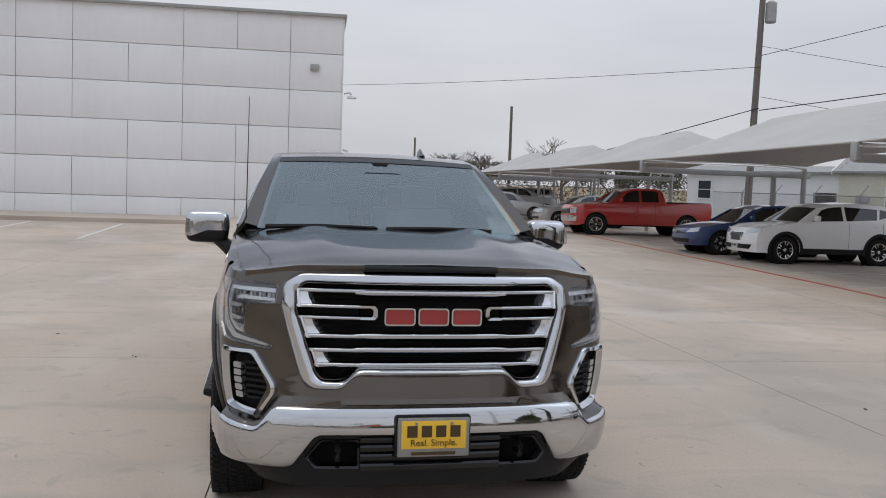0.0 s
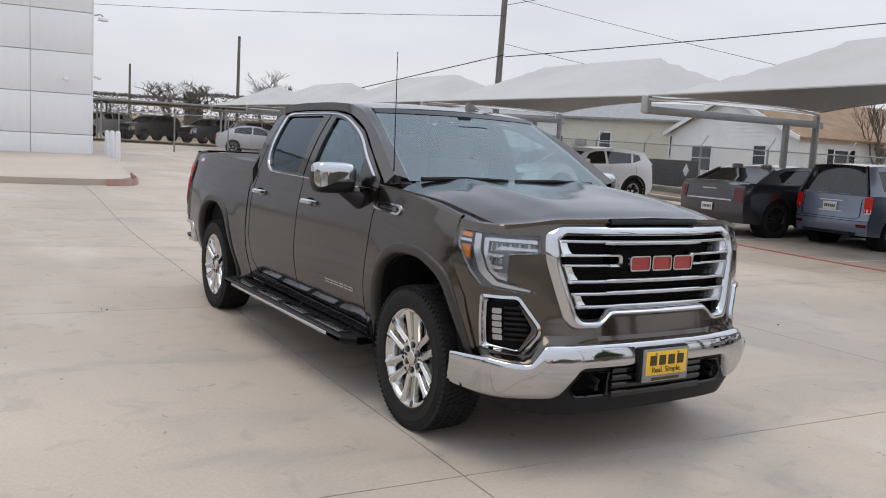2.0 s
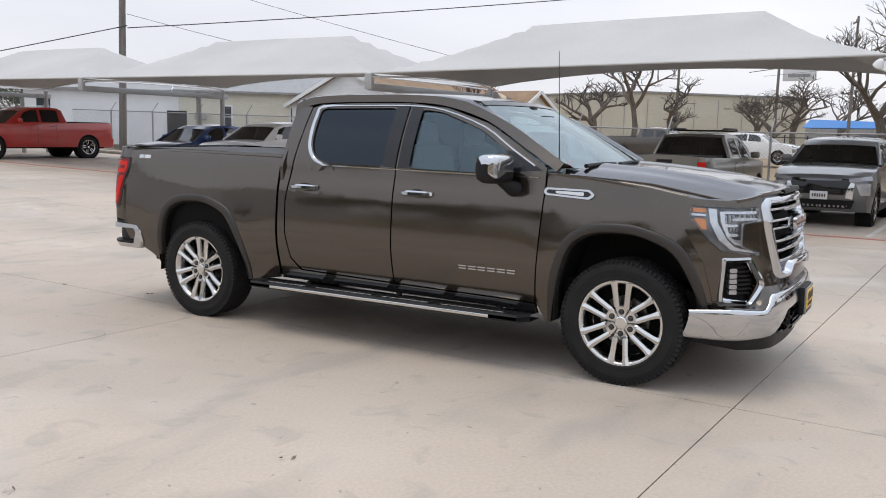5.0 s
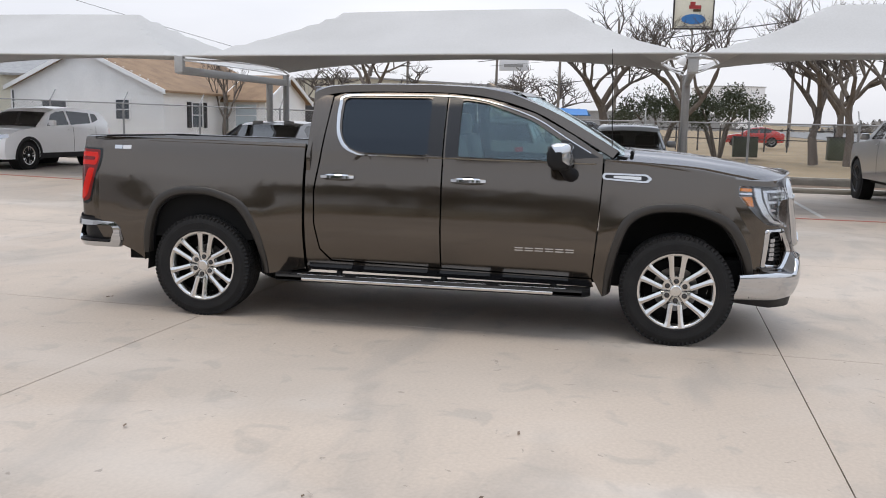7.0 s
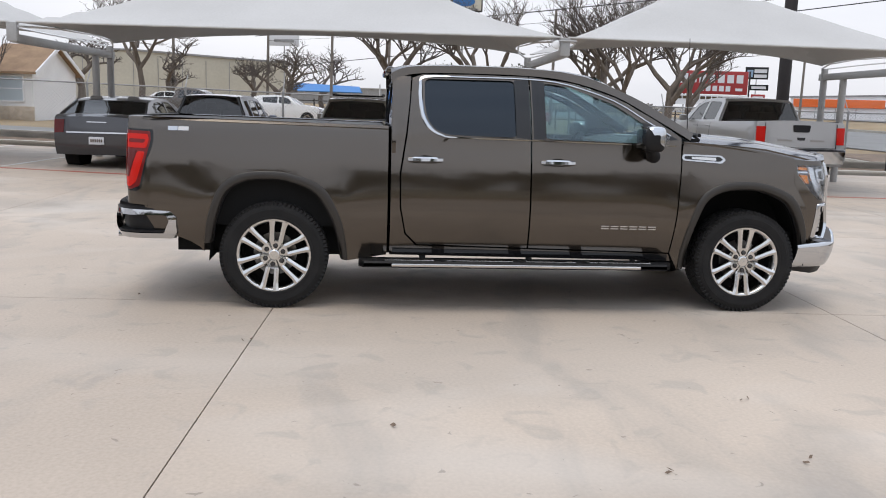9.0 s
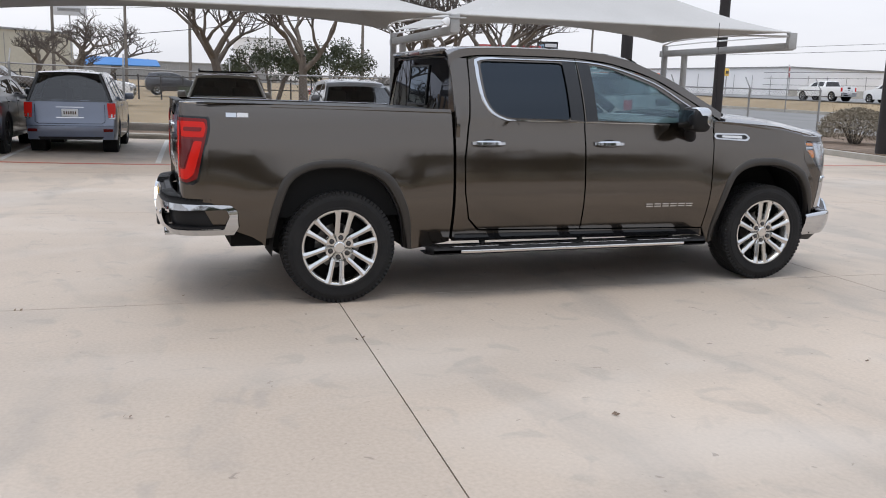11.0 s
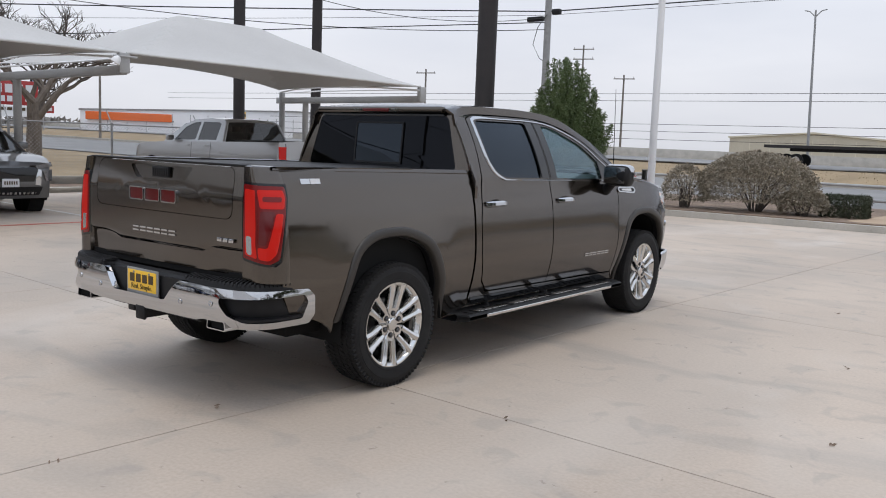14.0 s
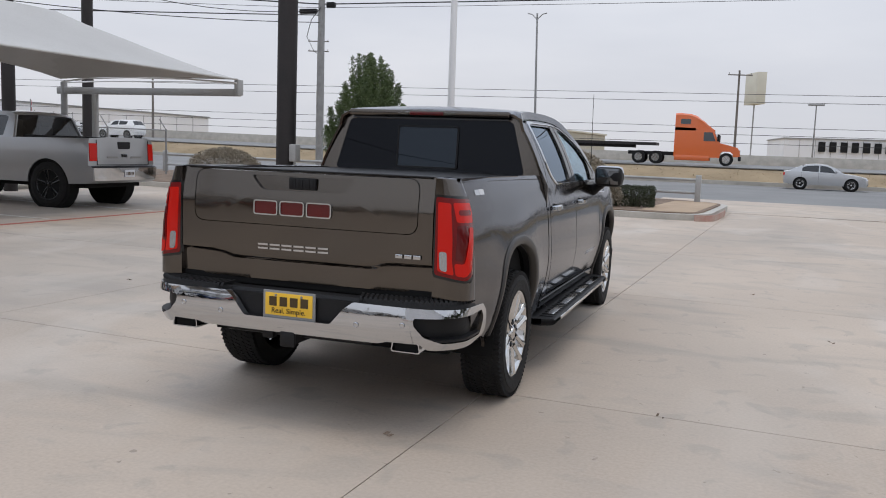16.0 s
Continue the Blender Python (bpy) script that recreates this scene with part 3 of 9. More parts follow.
def fabric(v0, z0, v1, z1):
    t = thing("shade_canopy", "pale grey fabric hip canopy stretched over the parking bays", "canopy", None, "shade canopies")
    b = nb()
    rows = []
    n, m = 28, 16
    for i in range(n + 1):
        row = []
        for j in range(m + 1):
            a, c = i / n, j / m
            u, v = 9.62 + 5.5 * c, v0 + (v1 - v0) * a
            pinch = 0.55 * math.sin(math.pi * c) * (1 - min(1, min(a, 1 - a) * (v1 - v0) / 2.7))
            v += pinch if a < 0.5 else -pinch
            h = min(min(c, 1 - c) * 2, min(a, 1 - a) * (v1 - v0) / 2.65)
            x, y, _ = uv(u, v)
            row.append((x, y, z0 + (z1 - z0) * a + 1.17 * min(1.0, h) ** 1.05 + scallop(a) * c ** 3))
        rows.append(row)
    ribbon(b, rows, (0, 0, -0.012))
    part("fabric", b, M_FABRIC, t, sharp=14)
    for c in (0.0, 1.0):
        b = nb()
        tube(b, [(*uv(9.62 + 5.5 * c, v0 + (v1 - v0) * k / 12)[:2], z0 + (z1 - z0) * k / 12 - 0.006 + scallop(k / 12) * c) for k in range(13)], 0.022, 6)
        part("hem", b, M_FABRIC, t)


for (a, za), (c, zc) in zip(ARMS, ARMS[1:]):
    fabric(a + 0.06, za + 0.07, c - 0.06, zc + 0.07)
t = thing("flood_lamp", "white dish flood lamp on the canopy frame", "flood lamp", pose(*uv(9.55, -0.36)[:2], 2.84, 0, 0, ROW))
b = nb()
lathe(b, [(0.08, 0.03), (0.03, 0.07), (-0.04, 0.09), (-0.055, 0.082)], 14, "z")
o = part("shade", b, M_WHITEPAINT, t)
o.matrix_basis = pose(-0.05, 0.2, 0.02, 25, -25, 0)
b = nb()
tube(b, [(0, -0.22, 0.1), (0, 0.22, 0.1)], 0.02)
part("bracket", b, M_STEEL, t)


# ---- chain-link fence ----
def fence(name, pts, height, arms=True, pitch=0.11):
    """pts: the line in plan; posts every three metres, top rail, wire and angled arms."""
    t = thing(name, "galvanised chain-link fence with angled barbed-wire arms", "fence")
    line, stuff = [], nb()
    for (x0, y0), (x1, y1) in zip(pts, pts[1:]):
        n = max(1, round(math.hypot(x1 - x0, y1 - y0) / 3))
        line += [(x0 + (x1 - x0) * k / n, y0 + (y1 - y0) * k / n) for k in range(n)]
    line.append(pts[-1])
    for (x0, y0), (x1, y1) in zip(line, line[1:]):
        d = Vector((x1 - x0, y1 - y0, 0))
        w = d.length
        side = Vector((d.y, -d.x, 0)).normalized()
        g0, g1 = gz(x0, y0), gz(x1, y1)
        b = nb()
        tube(b, [(x0, y0, g0 - 0.1), (x0, y0, g0 + height)], 0.035, 8)
        post = part("post", b, M_GALV, t)
        if arms:
            b = nb()
            tube(b, [(x0, y0, g0 + height - 0.02), Vector((x0, y0, g0 + height + 0.36)) + side * 0.3], 0.02, 6)
            part("arm", b, M_GALV, t)
        b = nb()
        tube(b, [(x0, y0, g0 + height - 0.04), (x1, y1, g1 + height - 0.04)], 0.024, 6)
        part("top_rail", b, M_GALV, t)
        if pitch:
            n = int(w / pitch)
            for k in range(-int(height / pitch), n + 1):
                for sgn in (0, 1):
                    a0, a1 = k * pitch, k * pitch + height
                    lo, hi = max(a0, 0), min(a1, w)
                    if hi <= lo:
                        continue
                    p = []
                    for a in (lo, hi):
                        z = (a - a0) if sgn == 0 else height - (a - a0)
                        p.append(Vector((x0, y0, g0 + (g1 - g0) * a / w + z * 0.97 + 0.02)) + d * (a / w))
                    tube(stuff, p, 0.0032, 3, False)
    if pitch:
        tagged(part("wire", stuff, M_GALV, t, smooth=False), "fine diamond wire mesh", "", "", "stuff")
    return t


fence("chain_link_fence", [uv(19.2, -17)[:2], uv(19.2, 36)[:2]], 1.85)
fence("chain_link_fence", [(-1.0, 39.0), (4.8, 38.6), (9.6, 37.3), uv(17.5, 36)[:2]], 1.85, False, 0.16)
b = nb()
ribbon(b, [[uv(19.15, v, 0.0), uv(19.15, v, 0.3), uv(19.3, v, 0.3), uv(19.3, v, 0)] for v in np.linspace(-14, 42, 30)], (0, 0, -0.05))
tagged(part("low_wall", b, M_KERB), "low concrete edging under the fence", "kerb", "", "structure")

# ---- planted island by the street ----
isl = rounded([(26, -15.2), (14, -13.4), (8.5, -12.3), (3.8, -12.85), (-1.5, -12.75), (-1.95, -18.8), (2, -20.6), (26, -21.8)], 1.1)
sheet("island_kerb", isl, M_KERB, 0.15, "concrete kerb round the planted island", "kerb", 2.5, 0.3)
inner = rounded([(26, -15.4), (14, -13.6), (8.5, -12.5), (3.8, -13.05), (-1.28, -12.95), (-1.75, -18.7), (2, -20.4), (26, -21.6)], 1.0)
sheet("island_bed", inner, M_MULCH, 0.175, "brown mulch and dry grass in the island", "bed", 2.5, 0.05)
sheet("bare_soil", rounded([(0.2, -13.3), (-1.15, -13.2), (-1.6, -18.4), (-0.3, -18.9)], 0.4), M_SOIL, 0.18, "smooth tan soil at the island's tip", "bed", 1.5, 0.03)
b = nb()
ribbon(b, [[(x, y, gz(x, y) + 0.152), (x, y, gz(x, y))] for x, y in [(-1.2, -12.76), (-1.45, -12.85), (-1.62, -13.1), (-1.7, -13.6), (-1.78, -14.6), (-1.84, -15.6)]], (-0.02, 0.01, 0.0))
tagged(part("kerb_paint", b, M_KERBPAINT), "faded red paint on the island's kerb", "kerb", "", "structure")
sheet("frontage_road", [(-200, -24.5), (200, -24.5), (200, -47.5), (-200, -47.5)], M_ASPHALT, -0.14, "pale grey frontage road", "road", 9, 0.05)
sheet("driveway", [(-46, -17.21), (0.6, -17.21), (0.6, -24.6), (-46, -24.6)], M_CONCRETE, -0.02, "concrete drive between lot and street", "road", 4, 0.1)
sheet("highway", [(-400, -55.5), (400, -55.5), (400, -82), (-400, -82)], M_ASPHALT, -0.1, "grey highway lanes beyond the grass strip", "road", 25, 0.05)

# verge and added unseen wall behind the camera's path, closing the lot in reflections
sheet("west_verge", [(-22.5, -16), (-57.7, -16), (-57.7, 25), (-22.5, 25)], M_GRASS, 0.12, "dry grass verge under the trees west of the lot", "ground", 5.0, 0.2)
b = nb()
box(b, (-58, 10, 1.5), (0.4, 150, 3.6))
tagged(part("wall_west", b, M_BEIGE, smooth=False), "plain beige wall, unseen, added to close the lot in reflections", "wall", "", "structure")

# ---- the pickup truck: nose towards -y, front axle at y = 0 ----
def densify(pts, n=5):
    out = []
    for (a, b), (c, d) in zip(pts, pts[1:]):
        out += [(a + (c - a) * k / n, b + (d - b) * k / n) for k in range(n)]
    return out + [pts[-1]]


truck = thing("pickup_truck", "dark bronze metallic crew-cab pickup with chrome trim, parked on concrete", "pickup truck")
HUBS = (0.0, 3.745)
HZ = 0.41


def body_w(y, z):
    """Half width of the body below the belt."""
    w = spl(z, [0.30, 0.40, 0.48, 0.55, 0.62, 0.70, 0.77, 0.84, 0.92, 1.02, 1.10, 1.14, 1.17, 1.22, 1.30, 1.36, 1.42], [0.908, 0.917, 0.930, 0.951, 0.969, 0.983, 0.990, 0.9915, 0.988, 0.9805, 0.9735, 0.9685, 0.962, 0.950, 0.931, 0.915, 0.885])
    if y < -0.1:
        w -= 0.115 * ((-0.1 - y) / 0.62) ** 2.4
    if y > 4.2:
        w -= 0.02 * ((y - 4.2) / 0.5) ** 2
    for h in HUBS:
        d = math.hypot(y - h, (z - HZ) * 0.98)
        w += 0.013 * math.exp(-((d - 0.60) / 0.15) ** 2)
    return w


def cab_w(z):
    """Half width of the cab above the belt: curved, steeper at the sill than at the roof."""
    d = max(0.0, z - 1.32)
    return 0.938 - 0.27 * d - 0.38 * d * d


def side_w(y, z):
    return body_w(y, z) if z < 1.30 else min(body_w(y, 1.30), cab_w(z)) if 0.4 < y < 2.88 else body_w(y, z)


def both(name, loops, material, off=0.0, thick=0.02, label="", w=None, cu=0.12, cv=0.07, parent=None):
    """The same sheet on both flanks of the truck."""
    made = []
    for s in (-1, 1):
        b = nb()
        plate(b, loops, lambda y, z: (s * ((w or side_w)(y, z) + off), y, z), (-s * thick, 0, 0), cu, cv)
        made.append(part(name, b, material, parent or truck, label, sharp=40))
    return made


ARCH_IN = curve([(0.475, 0.36), (0.455, 0.55), (0.415, 0.72), (0.345, 0.885), (0.215, 0.965), (0.04, 0.985), (-0.12, 0.968), (-0.305, 0.885), (-0.42, 0.71), (-0.47, 0.56), (-0.50, 0.38)], 4)
ARCH_OUT = curve([(0.535, 0.33), (0.52, 0.55), (0.475, 0.76), (0.395, 0.94), (0.24, 1.035), (0.04, 1.055), (-0.135, 1.038), (-0.365, 0.945), (-0.485, 0.75), (-0.535, 0.58), (-0.56, 0.37)], 4)


ARCH_MID = [(a * 0.12 + c * 0.88, b * 0.12 + d * 0.88) for (a, b), (c, d) in zip(ARCH_OUT, ARCH_IN)]


def arch(h, path, flip=1):
    return [(h + flip * p, q) for p, q in path]


# front wing
fa = arch(0.0, ARCH_OUT)
WING_TOP = [(0.555, 1.352), (0.3, 1.328), (0.08, 1.302), (-0.15, 1.275), (-0.372, 1.243)]
both("front_wing", [[(0.612, 0.47), (0.585, 0.80), (0.565, 1.18), (0.555, 1.352)] + WING_TOP[1:] + [(-0.372, 1.05), (-0.452, 0.92), (-0.50, 0.85), (-0.545, 0.68), (-0.575, 0.50), (-0.59, 0.385)] + [p for p in fa[::-1]][1:]], M_TRUCK)
# bed side
ra = arch(3.745, ARCH_OUT, 1)
both("bed_side", [[(2.885, 0.42), (2.885, 1.385), (4.70, 1.418), (4.70, 0.72), (4.63, 0.59), (4.47, 0.545), (4.37, 0.505), (4.30, 0.46)] + ra[2:]], M_TRUCK)
for h in HUBS:
    for s in (-1, 1):
        b = nb()
        rows = []
        for (p0, q0), (p1, q1) in zip(ARCH_OUT, ARCH_MID):
            if h > 1 and p0 > 0 and q0 < 0.46:
                continue
            row = []
            for f, o in ((0.0, 0.001), (0.06, 0.010), (0.15, 0.013), (0.50, 0.013), (0.84, 0.011), (0.95, 0.004), (1.0, -0.034)):
                y, z = h + p0 + (p1 - p0) * f, q0 + (q1 - q0) * f
                row.append((s * (side_w(y, z) + o), y, z))
            rows.append(row)
        ribbon(b, rows)
        part("arch_flare", b, M_FLARE, truck, "satin dark wheel-arch flare", sharp=50)
    keep = [k for k, (p, q) in enumerate(ARCH_OUT) if not (h > 1 and p > 0 and q < 0.46)]
    both("arch_lip", [arch(h, [ARCH_MID[k] for k in keep]) + arch(h, [ARCH_IN[k] for k in keep])[::-1]], M_BLACK, -0.034, 0.04, "black inner lip of the wheel arch", cu=0, cv=0.1)
# wheel-well liners
for h in HUBS:
    for s in (-1, 1):
        b = nb()
        ps = arch(h, [(p * 1.03, HZ + (q - HZ) * 1.03) for p, q in ARCH_IN])
        ribbon(b, [[(s * 0.965, y, z), (s * 0.60, y, z)] for y, z in ps])
        ribbon(b, [[(s * 0.60, y, z), (s * 0.60, y, 0.36)] for y, z in ps])
        part("wheel_well", b, M_UNDER, truck, "black plastic wheel-arch liner")

# doors with window openings
WIN_F = rounded([(0.845, 1.335), (1.672, 1.348), (1.672, 1.782), (1.47, 1.757), (1.11, 1.632), (0.86, 1.475)], 0.05)
WIN_R = rounded([(1.885, 1.352), (2.43, 1.360), (2.53, 1.398), (2.588, 1.478), (2.606, 1.58), (2.608, 1.785), (1.89, 1.79)], 0.05)
door_f = both("front_door", [[(0.622, 0.47), (0.595, 0.80), (0.575, 1.18), (0.572, 1.385), (0.80, 1.53), (1.09, 1.685), (1.45, 1.79), (1.772, 1.826), (1.765, 0.49)], WIN_F], M_TRUCK)
door_r = both("rear_door", [[(1.777, 0.49), (1.784, 1.826), (2.25, 1.828), (2.62, 1.818), (2.70, 1.79), (2.715, 1.60), (2.74, 1.35), (2.785, 1.05), (2.78, 0.80), (2.74, 0.60), (2.65, 0.51)], WIN_R], M_TRUCK)
both("rocker", [[(0.60, 0.40), (0.62, 0.458), (1.77, 0.478), (2.66, 0.498), (2.75, 0.59), (2.792, 0.80), (2.797, 1.06), (2.752, 1.36), (2.725, 1.60), (2.712, 1.80), (2.80, 1.80), (2.855, 1.74), (2.862, 1.35), (2.862, 0.42)]], M_TRUCK)
both("rocker_guard", [[(0.63, 0.405), (2.84, 0.43), (2.84, 0.475), (0.63, 0.452)]], M_GLOSSBLACK, 0.006, 0.02, "gloss black sill guard", cu=0.3, cv=0)
for d in door_f:
    s = -1 if d.data.vertices[0].co.x < 0 else 1
    b = nb()
    plate(b, [WIN_F], lambda y, z: (s * (side_w(y, z) - 0.014), y, z), (-s * 0.004, 0, 0), 0.2, 0.1)
    part("window", b, M_GLASS_SIDE, d, "lightly tinted side window")
for d in door_r:
    s = -1 if d.data.vertices[0].co.x < 0 else 1
    b = nb()
    plate(b, [WIN_R], lambda y, z: (s * (side_w(y, z) - 0.014), y, z), (-s * 0.004, 0, 0), 0.2, 0.1)
    part("window", b, M_GLASS_TINT, d, "dark privacy window")
both("door_pillar", [[(1.66, 1.345), (1.758, 1.346), (1.762, 1.80), (1.66, 1.785)]], M_GLOSSBLACK, 0.003, 0.006, "gloss black pillar cover", cu=0)
both("door_pillar", [[(1.782, 1.347), (1.895, 1.352), (1.90, 1.795), (1.786, 1.803)]], M_GLOSSBLACK, 0.003, 0.006, "gloss black pillar cover", cu=0)
both("sail_panel", [[(0.60, 1.37), (0.87, 1.35), (0.885, 1.50), (0.80, 1.478)]], M_GLOSSBLACK, 0.002, 0.008, cu=0)
# chrome line round the side windows
for s in (-1, 1):
    b = nb()
    path = curve([(0.62, 1.322), (1.2, 1.327), (1.76, 1.334), (2.36, 1.342), (2.47, 1.356), (2.56, 1.402), (2.615, 1.485), (2.635, 1.585), (2.638, 1.73), (2.60, 1.802), (2.25, 1.808), (1.78, 1.808), (1.47, 1.775), (1.10, 1.657), (0.86, 1.515), (0.66, 1.40)], 3)
    wide = lambda y: 0.0125 + 0.018 * max(0.0, min(1.0, (y - 2.38) / 0.2))
    pts = [Vector((y, z)) for y, z in path]
    rows = []
    for i, p in enumerate(pts):
        d = (pts[min(i + 1, len(pts) - 1)] - pts[max(i - 1, 0)]).normalized()
        n = Vector((-d.y, d.x)) * wide(p.x) * 0.5
        rows.append([(s * (side_w(q.x, q.y) + o), q.x, q.y) for q, o in ((p - n, 0.002), (p - n * 0.6, 0.009), (p + n * 0.6, 0.009), (p + n, 0.002))])
    ribbon(b, rows, (-s * 0.006, 0, 0))
    part("window_trim", b, M_CHROME, truck, "bright chrome window surround")

# roof, pillars and screens
DT = curve([(0.50, 1.372), (0.80, 1.545), (1.09, 1.70), (1.45, 1.805), (1.78, 1.838), (2.25, 1.842), (2.62, 1.832), (2.78, 1.80), (2.862, 1.74)], 4)


def crown(y):
    """Edge of the roof panel and of the windscreen at y: half width and height."""
    return lerp(y, [0.42, 0.8, 1.24, 1.5, 2.3, 2.75, 2.87], [0.80, 0.735, 0.655, 0.635, 0.635, 0.645, 0.67]), lerp(y, [0.42, 0.8, 1.24, 1.5, 1.9, 2.4, 2.75, 2.87], [1.385, 1.61, 1.845, 1.886, 1.902, 1.902, 1.885, 1.855])


for s in (-1, 1):
    b = nb()
    rows = []
    for y, z in DT:
        yc = lerp(y, [0.50, 0.80, 1.09, 1.45, 2.0, 2.862], [0.45, 0.70, 0.98, 1.38, 2.0, 2.87])
        cw, cz = crown(yc)
        sw = side_w(y, z)
        p, q = Vector((s * sw, y, z - 0.004)), Vector((s * cw, yc, cz))
        fore = max(0.0, min(1.0, (1.3 - y) / 0.4))
        mid = (p + q) / 2 + Vector((s * 0.022, -0.012 * fore, 0.024 + 0.014 * fore))
        rows.append([p, (p * 0.6 + mid * 0.5 - p * 0.1), mid, (q * 0.6 + mid * 0.5 - q * 0.1), q])
    ribbon(b, rows, (-s * 0.02, 0, -0.01))
    part("roof_rail", b, M_TRUCK, truck, sharp=50)
b = nb()
rows = []
for y in np.linspace(1.24, 2.87, 15):
    cw, cz = crown(y)
    rows.append([(cw * k, y, cz + 0.022 * (1 - k * k)) for k in np.linspace(-1, 1, 11)])
ribbon(b, rows, (0, 0, -0.02))
part("roof", b, M_TRUCK, truck)
b = nb()
rows = []
for t in np.linspace(0, 1, 9):
    y = 0.43 + (1.235 - 0.43) * t
    cw, cz = crown(y)
    rows.append([(cw * k, y - 0.09 * (1 - k * k) * (1 - 0.25 * t), cz + 0.012 * (1 - k * k) * t + 0.0) for k in np.linspace(-1, 1, 13)])
ribbon(b, rows)
part("windscreen", b, M_GLASS_FRONT, truck, "clear laminated windscreen")
b = nb()
for t0, t1 in ((0.93, 1.0),):
    rows = []
    for t in (t0, t1):
        y = 0.43 + (1.235 - 0.43) * t
        cw, cz = crown(y)
        rows.append([(cw * k, y - 0.09 * (1 - k * k) * (1 - 0.25 * t) - 0.002, cz + 0.012 * (1 - k * k) * t + 0.003) for k in np.linspace(-1, 1, 13)])
    ribbon(b, rows)
part("windscreen_band", b, M_GLOSSBLACK, truck, "black band along the windscreen top")
b = nb()
box(b, (0.0, 1.12, 1.805), (0.11, 0.08, 0.05), 0.015)
part("sensor_pod", b, M_BLACK, truck, "black sensor pod behind the windscreen")
# rear of the cab
RW = rounded([(-0.775, 1.405), (0.775, 1.405), (0.665, 1.802), (-0.665, 1.802)], 0.04)
b = nb()
plate(b, [[(-0.945, 0.9), (0.945, 0.9), (0.955, 1.34), (0.745, 1.75), (0.66, 1.855), (-0.66, 1.855), (-0.745, 1.75), (-0.955, 1.34)], RW], lambda x, z: (x, 2.885 - 0.05 * max(0, z - 1.35) / 0.5 - 0.03 * abs(x) ** 3, z), (0, -0.03, 0), 0.2, 0.1)
part("cab_back", b, M_TRUCK, truck)
b = nb()
plate(b, [RW], lambda x, z: (x, 2.882 - 0.05 * max(0, z - 1.35) / 0.5 - 0.03 * abs(x) ** 3, z), (0, -0.005, 0), 0.2, 0.1)
part("rear_window", b, M_GLASS_REAR, truck, "near-black tinted rear window")
b = nb()
plate(b, [rounded([(-0.24, 1.44), (0.24, 1.44), (0.24, 1.745), (-0.24, 1.745)], 0.02)], lambda x, z: (x, 2.888 - 0.05 * max(0, z - 1.35) / 0.5, z), (0, -0.003, 0), 0, 0)
part("sliding_pane", b, M_GLASS_SLIDE, truck, "bluish sliding pane in the rear window")
b = nb()
plate(b, [rounded([(-0.25, 1.43), (0.25, 1.43), (0.25, 1.755), (-0.25, 1.755)], 0.02), rounded([(-0.236, 1.444), (0.236, 1.444), (0.236, 1.741), (-0.236, 1.741)], 0.015)], lambda x, z: (x, 2.893 - 0.05 * max(0, z - 1.35) / 0.5, z), (0, -0.01, 0), 0, 0)
part("slider_frame", b, M_BLACK, truck, "black frame of the sliding rear pane")
b = nb()
box(b, (0, 2.872, 1.848), (1.30, 0.06, 0.05), 0.015)
part("roof_spoiler", b, M_TRUCK, truck)
b = nb()
box(b, (0, 2.905, 1.845), (0.27, 0.012, 0.026), 0.004)
part("brake_light", b, M_REDDARK, truck, "dark red high-level brake light")
for s in (-1, 1):
    b = nb()
    box(b, (s * 0.19, 2.905, 1.845), (0.09, 0.012, 0.026), 0.004)
    part("cargo_light", b, M_LENS, truck, "clear cargo lamp")
b = nb()
plate(b, [[(-0.64, 1.805), (0.64, 1.805), (0.62, 1.835), (-0.62, 1.835)]], lambda x, z: (x, 2.898 - 0.05 * (z - 1.35) / 0.5, z), (0, -0.02, 0), 0, 0)
part("window_shade", b, M_GLOSSBLACK, truck)
b = nb()
ribbon(b, [[(w0 * 0.028, y, 0.0), (w0 * 0.016, y + 0.01, h0 * 0.55), (0, y + 0.012, h0), (-w0 * 0.016, y + 0.01, h0 * 0.55), (-w0 * 0.028, y, 0.0)] for y, h0, w0 in ((-0.09, 0.004, 0.4), (-0.05, 0.022, 0.8), (0.0, 0.046, 1.0), (0.05, 0.062, 1.0), (0.075, 0.055, 0.8), (0.085, 0.004, 0.5))])
ob = part("roof_aerial", b, M_TRUCK, truck, "small shark-fin aerial")
ob.matrix_basis = Matrix.Translation((0.36, 1.55, 1.905))
b = nb()
tube(b, [(-0.865, 0.50, 1.37), (-0.862, 0.51, 1.45), (-0.858, 0.54, 2.16)], [0.007, 0.004, 0.0022], 6)
part("mast_aerial", b, M_BLACK, truck, "thin black mast aerial")

# nose
FX = [0, 0.2, 0.4, 0.6, 0.72, 0.82, 0.90, 0.96, 1.02, 1.08, 1.25]
NX = [0, 0.2, 0.4, 0.595, 0.70, 0.785, 0.848, 0.888, 0.918, 0.938, 0.966]
NY = [-0.885, -0.882, -0.868, -0.825, -0.778, -0.728, -0.690, -0.650, -0.600, -0.540, -0.37]


def nose(s, z):
    a = abs(s)
    x, y = spl(a, FX, NX), spl(a, FX, NY)
    g = 1 if s >= 0 else -1
    lean = 0.05 * max(0.0, z - 1.1) / 0.15 + 0.02 * max(0, 0.8 - z) / 0.2
    k = max(0.0, min(1.0, (a - 0.6) / 0.4))
    x += k * (body_w(-0.1, z) - 0.985)
    foot = 0.04 * max(0.0, min(1.0, (1.05 - z) / 0.45)) + 0.03 * max(0.0, min(1.0, (0.79 - z) / 0.15))
    return g * x, y + lean * (1 - 0.6 * k) - foot * (1 - k), z


